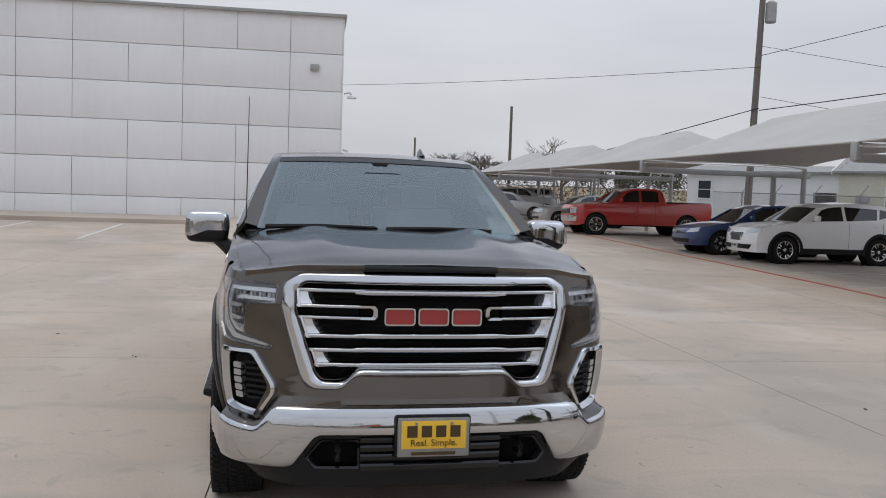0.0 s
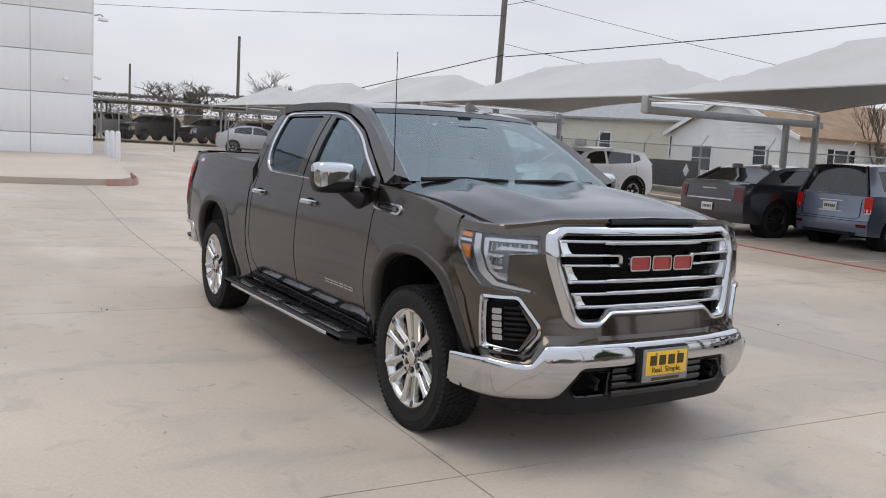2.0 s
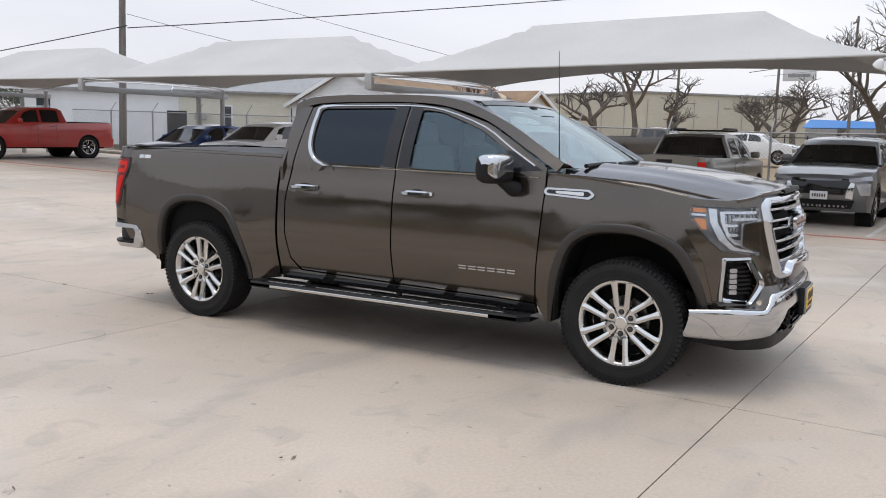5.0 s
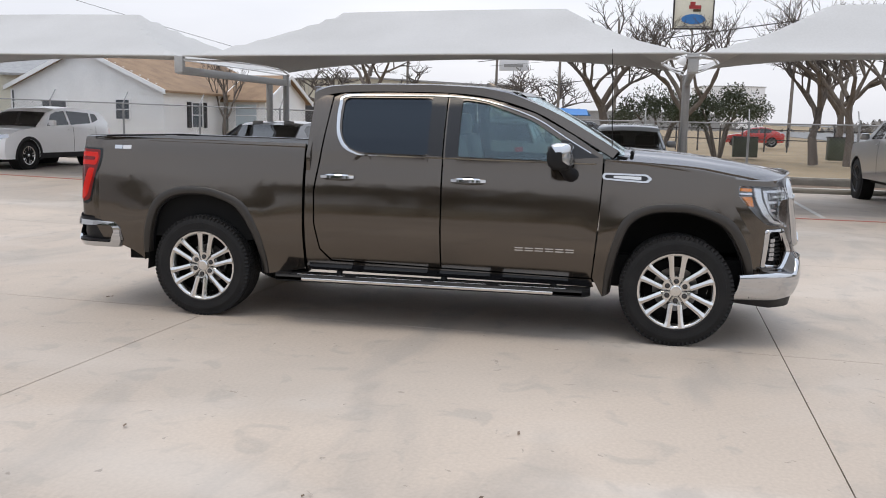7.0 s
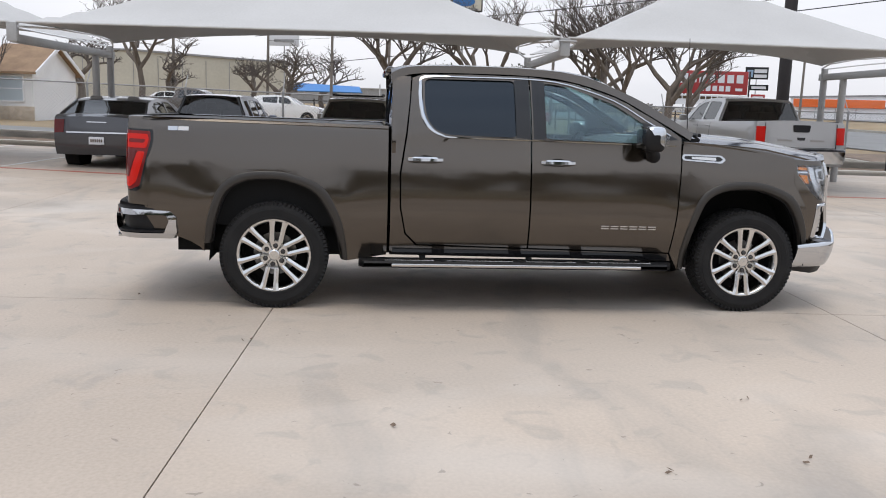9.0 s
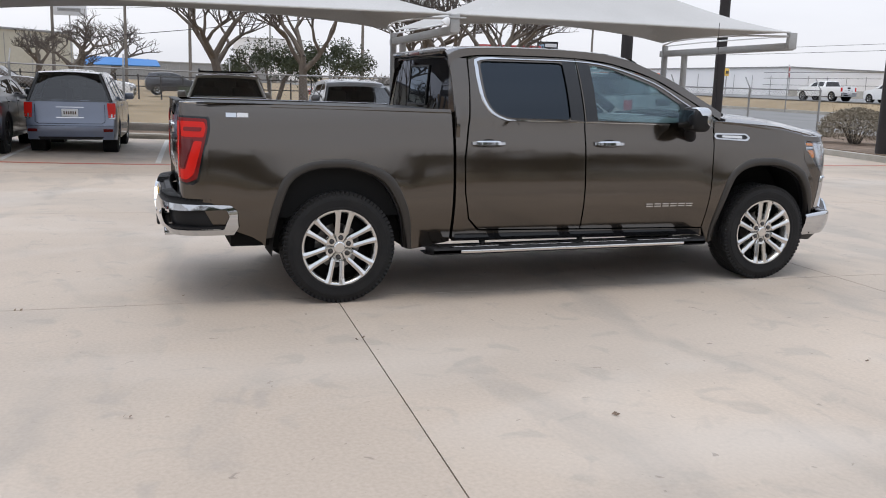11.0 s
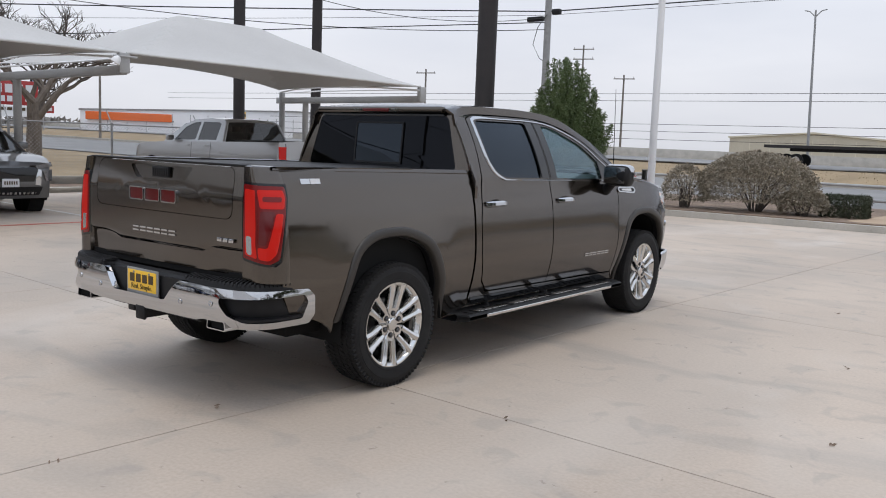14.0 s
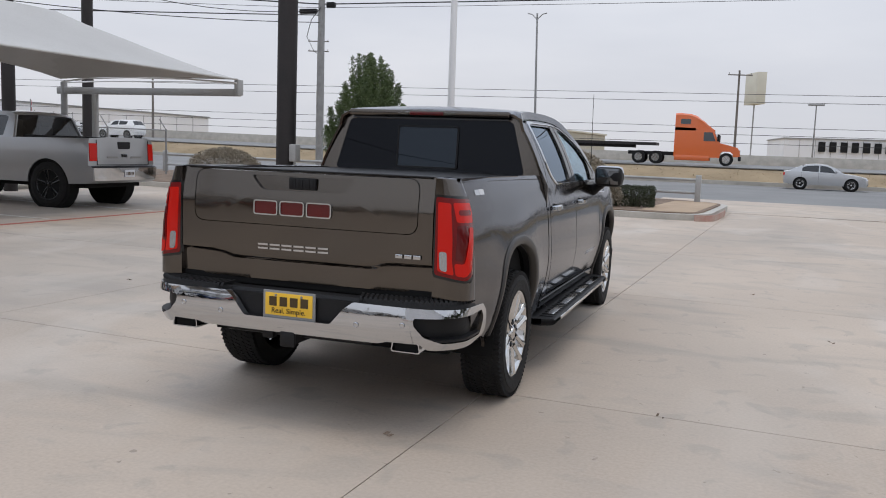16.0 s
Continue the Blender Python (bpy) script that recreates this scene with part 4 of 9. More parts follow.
def mirrored(half, r):
    return rounded(half + [(-a, z) for a, z in half[::-1]], r)


def inside(p):
    return (Vector((0, 0.25, p.z)) - p).normalized() * 0.035


# bonnet
def fascia_top(x):
    return lerp(x, [0, 0.61, 0.76, 0.88, 0.95], [1.284, 1.268, 1.238, 1.226, 1.224])


def hood_front(k):
    return spl(0.835 * abs(k), [0, 0.2, 0.4, 0.595, 0.70, 0.785, 0.848, 0.888], [-0.850, -0.847, -0.833, -0.792, -0.746, -0.700, -0.664, -0.62])


def hood(x, y):
    a = abs(x) / 0.90
    z = lerp(y, [-0.83, -0.76, -0.67, -0.44, 0.0, 0.42, 0.5], [1.262, 1.292, 1.315, 1.352, 1.398, 1.425, 1.425])
    z -= 0.055 * a ** 2.2 + 0.018 * max(0.0, a - 0.8) / 0.2
    z -= 0.045 * a ** 3 * max(0.0, min(1.0, (-0.15 - y) / 0.4))
    z += 0.016 * math.exp(-((a - 0.52) / 0.10) ** 2) * min(1, max(0, (y + 0.8) / 0.5))
    z -= 0.014 * math.exp(-(a / 0.34) ** 4) * min(1, max(0, (y + 0.7) / 0.5))
    return z


b = nb()
rows = []
for t in [0, 0.015, 0.03, 0.05, 0.075, 0.1, 0.13] + list(np.linspace(0.17, 1, 16)):
    row = []
    for k in np.linspace(-1, 1, 33):
        yf = hood_front(k)
        yb = 0.44 - 0.10 * (1 - k * k) + 0.06 * abs(k)
        y = yf + (yb - yf) * t
        hw = lerp(y, [-0.83, -0.6, -0.4, 0.0, 0.5], [0.82, 0.845, 0.872, 0.905, 0.915])
        e = max(0.0, 1 - (y - yf) / 0.16) ** 2
        z = hood(hw * k / 0.915 * 0.9, y)
        row.append((hw * k, y, z * (1 - e) + (fascia_top(abs(hw * k)) + 0.008) * e))
    rows.append(row)
ribbon(b, rows, (0, 0.012, -0.025))
part("bonnet", b, M_TRUCK, truck, sharp=45)
for s in (-1, 1):
    b = nb()
    rows = []
    for y, z in densify(WING_TOP, 4):
        hwid = lerp(y, [-0.83, -0.6, -0.4, 0.0, 0.5], [0.82, 0.845, 0.872, 0.905, 0.915]) - 0.004
        p, q = Vector((s * side_w(y, z), y, z - 0.004)), Vector((s * hwid, y, hood(0.9, y) - 0.006))
        mid = (p + q) / 2 + Vector((s * 0.012, 0, 0.012))
        rows.append([p, p * 0.45 + mid * 0.55 + Vector((s * 0.004, 0, 0)), mid, q * 0.45 + mid * 0.55, q, q + Vector((-s * 0.02, 0, -0.05))])
    ribbon(b, rows)
    rows = []
    for a in np.linspace(1.247, 0.86, 11):
        p = Vector(nose(s * a, lerp(a, [0.86, 1.0, 1.1, 1.25], [1.230, 1.226, 1.231, 1.240])))
        y = p.y + 0.012
        hwid = lerp(y, [-0.83, -0.6, -0.4, 0.0, 0.5], [0.82, 0.845, 0.872, 0.905, 0.915]) - 0.003
        q = Vector((s * min(hwid, abs(p.x) - 0.004), y, fascia_top(0.84) + 0.004 + max(0.0, hood(0.9, y) - 1.232) * max(0.0, min(1.0, (y + 0.70) / 0.2))))
        rows.append([p, (p + q) / 2 + Vector((0, 0, 0.006)), q, q + Vector((-s * 0.01, 0.01, -0.05))])
    ribbon(b, rows)
    part("wing_top", b, M_TRUCK, truck, sharp=60)
b = nb()
rows = [[(x, hood_front(x / 0.835) + dy, z - 0.05 * max(0.0, abs(x) - 0.27)) for dy, z in ((-0.010, 1.268), (-0.006, 1.279), (0.003, 1.285), (0.012, 1.287))] for x in np.linspace(-0.31, 0.31, 9)]
ribbon(b, rows, (0, 0.01, -0.012))
part("bonnet_lip", b, M_BLACK, truck, "black inlay in the bonnet's front edge")
b = nb()
rows = [[(0.86 * k, 0.34 - 0.10 * (1 - k * k) + 0.06 * abs(k), 1.375), (0.84 * k, 0.47 - 0.10 * (1 - k * k), 1.385)] for k in np.linspace(-1, 1, 15)]
ribbon(b, rows, (0, 0, -0.03))
part("cowl", b, M_BLACK, truck, "black scuttle below the windscreen")
for x0 in (-0.55, 0.15):
    b = nb()
    tube(b, [(x0 - 0.2, 0.36, 1.405), (x0 + 0.1, 0.345, 1.418), (x0 + 0.45, 0.375, 1.412)], [0.016, 0.012, 0.008], 6)
    part("wiper", b, M_BLACK, truck, "black windscreen wiper")

# front panel
GRILLE_OUT = mirrored([(0.60, 1.262), (0.692, 1.205), (0.702, 1.10), (0.592, 0.768), (0.552, 0.728), (0.415, 0.728), (0.345, 0.792)], 0.03)
GRILLE_IN = mirrored([(0.575, 1.198), (0.616, 1.165), (0.612, 1.07), (0.520, 0.805), (0.492, 0.775), (0.40, 0.775), (0.335, 0.832)], 0.025)
LAMP = [(0.715, 1.187), (1.212, 1.197), (1.222, 1.12), (1.10, 0.985), (1.02, 0.920), (0.735, 0.888), (0.725, 0.912), (0.875, 0.955), (0.875, 1.085), (0.715, 1.10)]
FOG = [(0.75, 0.722), (0.83, 0.872), (0.99, 0.868), (1.0, 0.62), (0.83, 0.598)]
LAMPS = [rounded(LAMP, 0.015), rounded([(-s, z) for s, z in LAMP[::-1]], 0.015)]
FOGS = [rounded(FOG, 0.02), rounded([(-s, z) for s, z in FOG[::-1]], 0.02)]
b = nb()
plate(b, [[(-1.04, 0.52), (1.04, 0.52), (1.09, 0.60), (1.125, 0.85), (1.165, 0.92), (1.247, 1.05), (1.247, 1.241), (1.10, 1.232), (0.95, 1.228), (0.78, 1.236), (0.62, 1.272), (0, 1.29), (-0.62, 1.272), (-0.78, 1.236), (-0.95, 1.228), (-1.10, 1.232), (-1.247, 1.241), (-1.247, 1.05), (-1.165, 0.92), (-1.125, 0.85), (-1.09, 0.60)], GRILLE_IN, *LAMPS, *FOGS], nose, inside, 0.04, 0.05)
part("front_fascia", b, M_TRUCK, truck, sharp=45)
grille = new("grille")
grille.parent = truck
b = nb()
ring(b, GRILLE_OUT, GRILLE_IN, lambda a, z, d: (nose(a, z)[0], nose(a, z)[1] - 0.012 + d + 0.02 * (a / 0.6) ** 2 + 0.45 * max(0.0, z - 1.195), z), ((0, 0.05), (0, 0.0), (0.08, -0.018), (0.30, -0.034), (0.55, -0.038), (0.78, -0.030), (0.92, -0.014), (0.95, 0.0), (1.0, 0.004), (1.0, 0.07)))
part("grille_surround", b, M_CHROME, grille, "broad rounded chrome grille surround", sharp=55)
b = nb()
plate(b, [GRILLE_IN], lambda s, z: (nose(s, z)[0], nose(s, z)[1] + 0.09, z), (0, 0.01, 0), 0.2, 0.2)
part("grille_back", b, M_UNDER, grille, "black grille backing")


def gw(z):
    return lerp(z, [0.785, 1.07, 1.2], [0.508, 0.607, 0.618])


def bar(z, h, x0, x1, out=0.03, mat=M_CHROME, name="grille_bar", ease=False):
    b = nb()
    o0, h0 = out, h
    rows = []
    for x in np.linspace(x0, x1, 15):
        y = nose(x, z)[1]
        if ease:
            q = 1 - abs(x / x1) ** 12
            out, h = 0.004 + (o0 - 0.004) * q, h0 * (0.7 + 0.3 * q)
        rows.append([(x, y + 0.05, z + h * 0.5), (x, y - out + 0.014, z + h * 0.5), (x, y - out + 0.004, z + h * 0.42), (x, y - out, z + h * 0.1), (x, y - out + 0.003, z - h * 0.3), (x, y - out + 0.014, z - h * 0.5), (x, y + 0.05, z - h * 0.5)])
    ribbon(b, rows)
    return part(name, b, mat, grille, sharp=70)


for z in (1.167, 0.965, 0.903, 0.838):
    bar(z, 0.020, -gw(z), gw(z), 0.004)
for z, d in ((1.160, 0.012), (0.968, 0.012), (0.907, 0.010), (0.838, 0.010)):
    bar(z, 0.022 + d * 0.4, -0.35, 0.35, 0.012, ease=True)
for s in (-1, 1):
    for z in (1.098, 1.047):
        bar(z, 0.017, s * 0.262, s * gw(z), 0.004)
    b = nb()
    ring(b, rounded([(s * 0.33, 1.108), (s * 0.258, 1.108), (s * 0.244, 1.090), (s * 0.244, 1.055), (s * 0.258, 1.038), (s * 0.33, 1.038)], 0.006), rounded([(s * 0.33, 1.090), (s * 0.285, 1.090), (s * 0.276, 1.083), (s * 0.276, 1.062), (s * 0.285, 1.055), (s * 0.33, 1.055)], 0.004), lambda a, z, d: (a, nose(a, z)[1] + d, z), ((0, 0.05), (0, 0.004), (0.2, -0.006), (0.8, -0.004), (1, 0.01), (1, 0.05)))
    part("bar_end", b, M_CHROME, grille, "hooked chrome bar end")
    for z0, z1 in ((1.092, 1.175), (0.957, 1.054), (0.830, 0.911)):
        b = nb()
        rows = []
        for f in (0.0, 0.12, 0.3, 0.55, 0.8, 1.0):
            z = z1 + (z0 - z1) * f
            o = gw(z) - 0.006
            y = nose(o, z)[1]
            wd = 0.050 + 0.055 * max(0.0, f - 0.45) ** 1.3
            fl = 0.010 * math.sin(math.pi * f)
            rows.append([(s * (o + 0.001), y + 0.03, z), (s * o, y - 0.008, z), (s * (o - 0.010), y - 0.010, z), (s * (o - 0.014), y - 0.002 + fl, z), (s * (o - wd * 0.7), y - 0.006 + fl, z), (s * (o - wd), y - 0.004 + 0.4 * fl, z), (s * (o - wd - 0.022), y + 0.05, z)])
        ribbon(b, rows, (0, 0.02, 0))
        part("end_block", b, M_BRIGHT, grille, "silver end block", sharp=25)
for z in (1.132, 1.005, 0.935, 0.870):
    bar(z, 0.006, -0.52, 0.52, -0.045, M_UNDER, "mesh_bar")


def emblem(parent, y, z, w, h, facing=-1, x0=0.0, red=True):
    """The maker's emblem as three plain enamel blocks with bright rims."""
    for k in (-1, 0, 1):
        bw = w / 3.25
        cx = x0 + k * w / 3.0
        o = rounded([(cx - bw / 2, z - h / 2), (cx + bw / 2, z - h / 2), (cx + bw / 2, z + h / 2), (cx - bw / 2, z + h / 2)], 0.018)
        i = rounded([(cx - bw / 2 + 0.007, z - h / 2 + 0.007), (cx + bw / 2 - 0.007, z - h / 2 + 0.007), (cx + bw / 2 - 0.007, z + h / 2 - 0.007), (cx - bw / 2 + 0.007, z + h / 2 - 0.007)], 0.012)
        b = nb()
        plate(b, [o, i], lambda x, q: (x, y + facing * 0.004, q), (0, -facing * 0.02, 0), 0, 0)
        part("emblem_rim", b, M_CHROME, parent, "chrome rim of the emblem", sharp=30)
        b = nb()
        plate(b, [i], lambda x, q: (x, y - facing * 0.004, q), (0, -facing * 0.014, 0), 0, 0)
        part("emblem_block", b, M_RED if red else M_REDDARK, parent, "red enamel emblem block", sharp=30)



emblem(grille, -0.915, 1.060, 0.46, 0.080)

# headlamps and fog lamps
for s in (-1, 1):
    lamp = new("headlight")
    lamp.parent = truck
    lamp["label"] = "headlight with clear lens, chrome reflectors and amber marker"
    M = lambda p: [(s * q[0], q[1]) for q in p]
    lay = lambda d: (lambda a, z: tuple(Vector(nose(a, z)) + inside(Vector(nose(a, z))) * (d / 0.035)))
    b = nb()
    plate(b, [rounded(M(LAMP), 0.01)], lay(0.055), inside, 0.06, 0.08)
    part("bucket", b, M_BUCKET, lamp)
    b = nb()
    plate(b, [rounded(M(LAMP), 0.012)], lay(-0.004), lambda p: inside(p) * 0.1, 0.04, 0.06)
    part("lens", b, M_LENS, lamp)
    small = [(0.727, 1.178), (1.198, 1.188), (1.207, 1.124), (1.09, 0.992), (1.013, 0.929), (0.745, 0.898), (0.742, 0.904), (0.887, 0.948), (0.887, 1.093), (0.727, 1.108)]
    b = nb()
    ring(b, rounded(M(LAMP), 0.015), rounded(M(small), 0.012), lambda a, z, d: lay(d)(a, z), ((0, 0.03), (0, 0.006), (0.4, 0.001), (1, 0.012), (1, 0.05)))
    part("bezel", b, M_HEADLAMP, lamp, "thin silver bezel")
    for poly, mat, nm, d in (([(1.055, 1.178), (1.100, 1.181), (1.092, 1.095), (1.035, 0.990), (0.955, 0.931), (0.76, 0.903), (0.76, 0.914), (0.935, 0.950), (0.995, 1.005), (1.050, 1.10)], M_BRIGHT, "light_pipe", 0.010),
                             ([(1.006, 1.163), (1.036, 1.163), (1.030, 1.095), (0.985, 1.005), (0.935, 0.966), (0.885, 0.956), (0.885, 0.966), (0.925, 0.978), (0.965, 1.012), (1.004, 1.095)], M_BRIGHT, "light_pipe", 0.012),
                             ([(0.735, 1.164), (1.006, 1.166), (1.006, 1.150), (0.735, 1.146)], M_BRIGHT, "reflector", 0.012),
                             ([(0.735, 1.121), (0.93, 1.128), (0.955, 1.118), (0.955, 1.110), (0.735, 1.108)], M_ALLOY, "reflector", 0.014),
                             ([(0.915, 1.086), (1.008, 1.090), (1.003, 1.072), (0.935, 1.070), (0.915, 1.078)], M_BRIGHT, "reflector", 0.012),
                             ([(0.910, 1.026), (0.978, 1.034), (0.968, 1.015), (0.925, 1.012), (0.910, 1.018)], M_BRIGHT, "reflector", 0.012),
                             ([(0.885, 0.990), (0.945, 0.998), (0.930, 0.976), (0.885, 0.968)], M_HEADLAMP, "reflector", 0.016),
                             ([(1.118, 1.178), (1.190, 1.181), (1.196, 1.158), (1.118, 1.155)], M_AMBER, "amber_marker", 0.008),
                             ([(1.116, 1.146), (1.200, 1.148), (1.201, 1.134), (1.116, 1.132)], M_BRIGHT, "reflector", 0.010),
                             ([(1.122, 1.118), (1.190, 1.118), (1.136, 1.052), (1.108, 1.052)], M_AMBER, "amber_marker", 0.008)):
        b = nb()
        plate(b, [M(poly)], lay(d), lambda p: inside(p) * 0.4, 0.05, 0)
        part(nm, b, mat, lamp)
    for k in range(6):
        for z0, z1, a0, st in ((1.098, 1.142, 0.915, 0.014), (1.040, 1.066, 0.910, 0.013), (1.114, 1.142, 0.745, 0.026)):
            b = nb()
            c = a0 + st * k
            plate(b, [M([(c, z0), (c + st * 0.55, z0), (c + st * 0.55, z1), (c, z1)])], lay(0.024 + 0.006 * (k % 2)), lambda p: inside(p) * 0.4, 0.05, 0)
            part("reflector_facet", b, M_HEADLAMP if k % 2 else M_DISC, lamp)
    fog = new("fog_light")
    fog.parent = truck
    fog["label"] = "slim fog light in a six-sided chrome frame"
    big = M([(0.705, 0.70), (0.705, 0.742), (0.81, 0.890), (1.02, 0.890), (1.032, 0.592), (0.81, 0.568)])
    little = M([(0.745, 0.702), (0.745, 0.732), (0.832, 0.853), (0.983, 0.853), (0.990, 0.628), (0.825, 0.606)])
    b = nb()
    ring(b, rounded(big, 0.022), rounded(little, 0.016), lambda a, z, d: lay(d)(a, z), ((0, 0.02), (0, -0.006), (0.12, -0.016), (0.5, -0.020), (0.62, -0.012), (0.85, 0.004), (1, 0.010), (1, 0.05)))
    part("frame", b, M_CHROME, fog, "six-sided chrome frame", sharp=35)
    b = nb()
    plate(b, [rounded(big, 0.02)], lay(0.05), lambda p: inside(p) * 0.3, 0.06, 0.08)
    part("housing", b, M_UNDER, fog)
    for k in range(5):
        b = nb()
        z = 0.652 + 0.034 * k
        plate(b, [rounded(M([(0.905, z), (0.955, z), (0.955, z + 0.028), (0.905, z + 0.028)]), 0.008)], lay(0.012), inside, 0.03, 0)
        part("lamp", b, M_HEADLAMP, fog, "clear lamp segment")
    for k in range(7):
        b = nb()
        z = 0.65 + 0.027 * k
        plate(b, [M([(0.775, z), (0.895, z), (0.895, z + 0.012), (0.775, z + 0.012)])], lay(0.03), lambda p: inside(p) * 0.6, 0.04, 0)
        part("fin", b, M_BLACK, fog)

# front bumper
BX = [0, 0.25, 0.5, 0.7, 0.82, 0.90, 0.97, 1.05, 1.28]
BPX = [0, 0.25, 0.498, 0.69, 0.80, 0.872, 0.914, 0.944, 0.985]
BPY = [-0.965, -0.96, -0.94, -0.90, -0.84, -0.787, -0.732, -0.66, -0.435]


def bump(s, z):
    a = abs(s)
    g = 1 if s >= 0 else -1
    roll = 0.03 * ((z - 0.54) / 0.13) ** 2
    return g * (spl(a, BX, BPX) - roll * 0.3 * min(1, a)), spl(a, BX, BPY) + roll, z


def bump_edges(a):
    """Lower and upper edge of the chrome at a."""
    return lerp(abs(a), [0, 0.50, 0.53, 0.625, 0.66, 1.28], [0.535, 0.535, 0.520, 0.385, 0.370, 0.372]), lerp(abs(a), [0, 0.705, 0.725, 0.785, 0.81, 1.0, 1.28], [0.656, 0.655, 0.645, 0.567, 0.558, 0.575, 0.556])


b = nb()
rows = []
for a in sorted(set(list(np.linspace(-1.28, 1.28, 65)) + [s * q for s in (-1, 1) for q in (0.50, 0.53, 0.625, 0.66, 0.705, 0.725, 0.785, 0.81)])):
    lo, hi = bump_edges(a)
    row = []
    for f in (0, 0.0, 0.06, 0.2, 0.4, 0.6, 0.8, 0.93, 1.0, 1.0):
        row.append(Vector(bump(a, lo + (hi - lo) * f)))
    row[0] = row[1] + inside(row[1])
    row[-1] = row[-2] + inside(row[-2]) * 0.5
    for k in (2, 3, 4, 5, 6, 7):
        row[k] -= inside(row[k]) * 0.25
    rows.append(row)
ribbon(b, rows)
part("front_bumper", b, M_CHROME, truck, "chrome front bumper", sharp=60)
b = nb()
rows = []
for a in np.linspace(-1.05, 1.05, 55):
    hi = bump_edges(a)[1]
    p, q = Vector(bump(a, hi)), Vector(nose(a, hi))
    d = inside(p) * 0.25
    rows.append([p + d + Vector((0, 0, -0.004)), p + d * 1.5 + Vector((0, 0, 0.004)), (p * 0.45 + q * 0.55) + Vector((0, 0, 0.012)), q + inside(q) * 0.4 + Vector((0, 0, 0.05))])
ribbon(b, rows)
part("bumper_filler", b, M_TRUCK, truck, "body-coloured filler above the bumper", sharp=60)
POCKET = rounded([(0.335, 0.500), (0.50, 0.500), (0.565, 0.425), (0.53, 0.385), (0.335, 0.385)], 0.012)
b = nb()
plate(b, [[(-1.22, 0.33), (-0.9, 0.285), (0.9, 0.285), (1.22, 0.33), (1.25, 0.42), (0.66, 0.42), (0.53, 0.56), (-0.53, 0.56), (-0.66, 0.42), (-1.25, 0.42)], POCKET, [(-a, z) for a, z in POCKET[::-1]]], lambda a, z: (bump(a, z)[0] * (0.985 - 0.10 * max(0.0, min(1.0, (abs(a) - 0.6) / 0.4)) * max(0.0, 0.42 - z) / 0.12), bump(a, max(z, 0.45))[1] + 0.030 + (0.20 + 0.5 * max(0.0, min(1.0, (abs(a) - 0.6) / 0.4))) * max(0, 0.38 - z), z), inside, 0.06, 0.05)
part("lower_valance", b, M_BLACK, truck, "black plastic lower valance")
for s in (-1, 1):
    b = nb()
    plate(b, [[(s * 0.30, 0.36), (s * 0.60, 0.36), (s * 0.60, 0.52), (s * 0.30, 0.52)]], lambda a, z: (a, -0.80, z), (0, 0.02, 0), 0, 0)
    part("hook_pocket", b, M_UNDER, truck)
    b = nb()
    big = [(s * a, z) for a, z in rounded([(0.325, 0.512), (0.506, 0.512), (0.580, 0.425), (0.54, 0.372), (0.325, 0.372)], 0.012)]
    ring(b, big, [(s * a, z) for a, z in POCKET], lambda a, z, d: (bump(a, z)[0] * 0.985, bump(a, max(z, 0.45))[1] + 0.03 + d, z), ((0, 0.0), (0.3, -0.010), (1, -0.004), (1, 0.08)))
    part("pocket_frame", b, M_GLOSSBLACK, truck, "gloss black frame of the hook pocket")
for z, h in ((0.512, 0.012), (0.475, 0.014), (0.435, 0.014), (0.39, 0.016)):
    b = nb()
    rows = [[(x, bump(x, 0.5)[1] + o, z + q) for o, q in ((0.03, h), (0.006, h), (0.0, h * 0.4), (0.008, -h), (0.03, -h))] for x in np.linspace(-0.32, 0.32, 7)]
    ribbon(b, rows)
    part("intake_bar", b, M_GLOSSBLACK, truck)
for s in (-1, 1):
    b = nb()
    tube(b, [(s * 0.42, -0.85, 0.43), (s * 0.42, -0.945, 0.43), (s * 0.42, -0.955, 0.47), (s * 0.42, -0.85, 0.49)], 0.013, 8)
    part("tow_hook", b, M_BLACK, truck, "black recovery hook")
    for sx, z in ((0.33, 0.60), (0.73, 0.53)):
        b = nb()
        lathe(b, [(0, 0.016), (0.004, 0.015), (0.005, 0.011), (0.002, 0.010)], 12, "z")
        ob = part("parking_sensor", b, M_CHROME, truck)
        p = bump(s * sx, z)
        ob.matrix_basis = Matrix.Translation((p[0], p[1] - 0.001, p[2])) @ pose(0, 0, 0, 90, 0, s * 25 * (sx > 0.5))


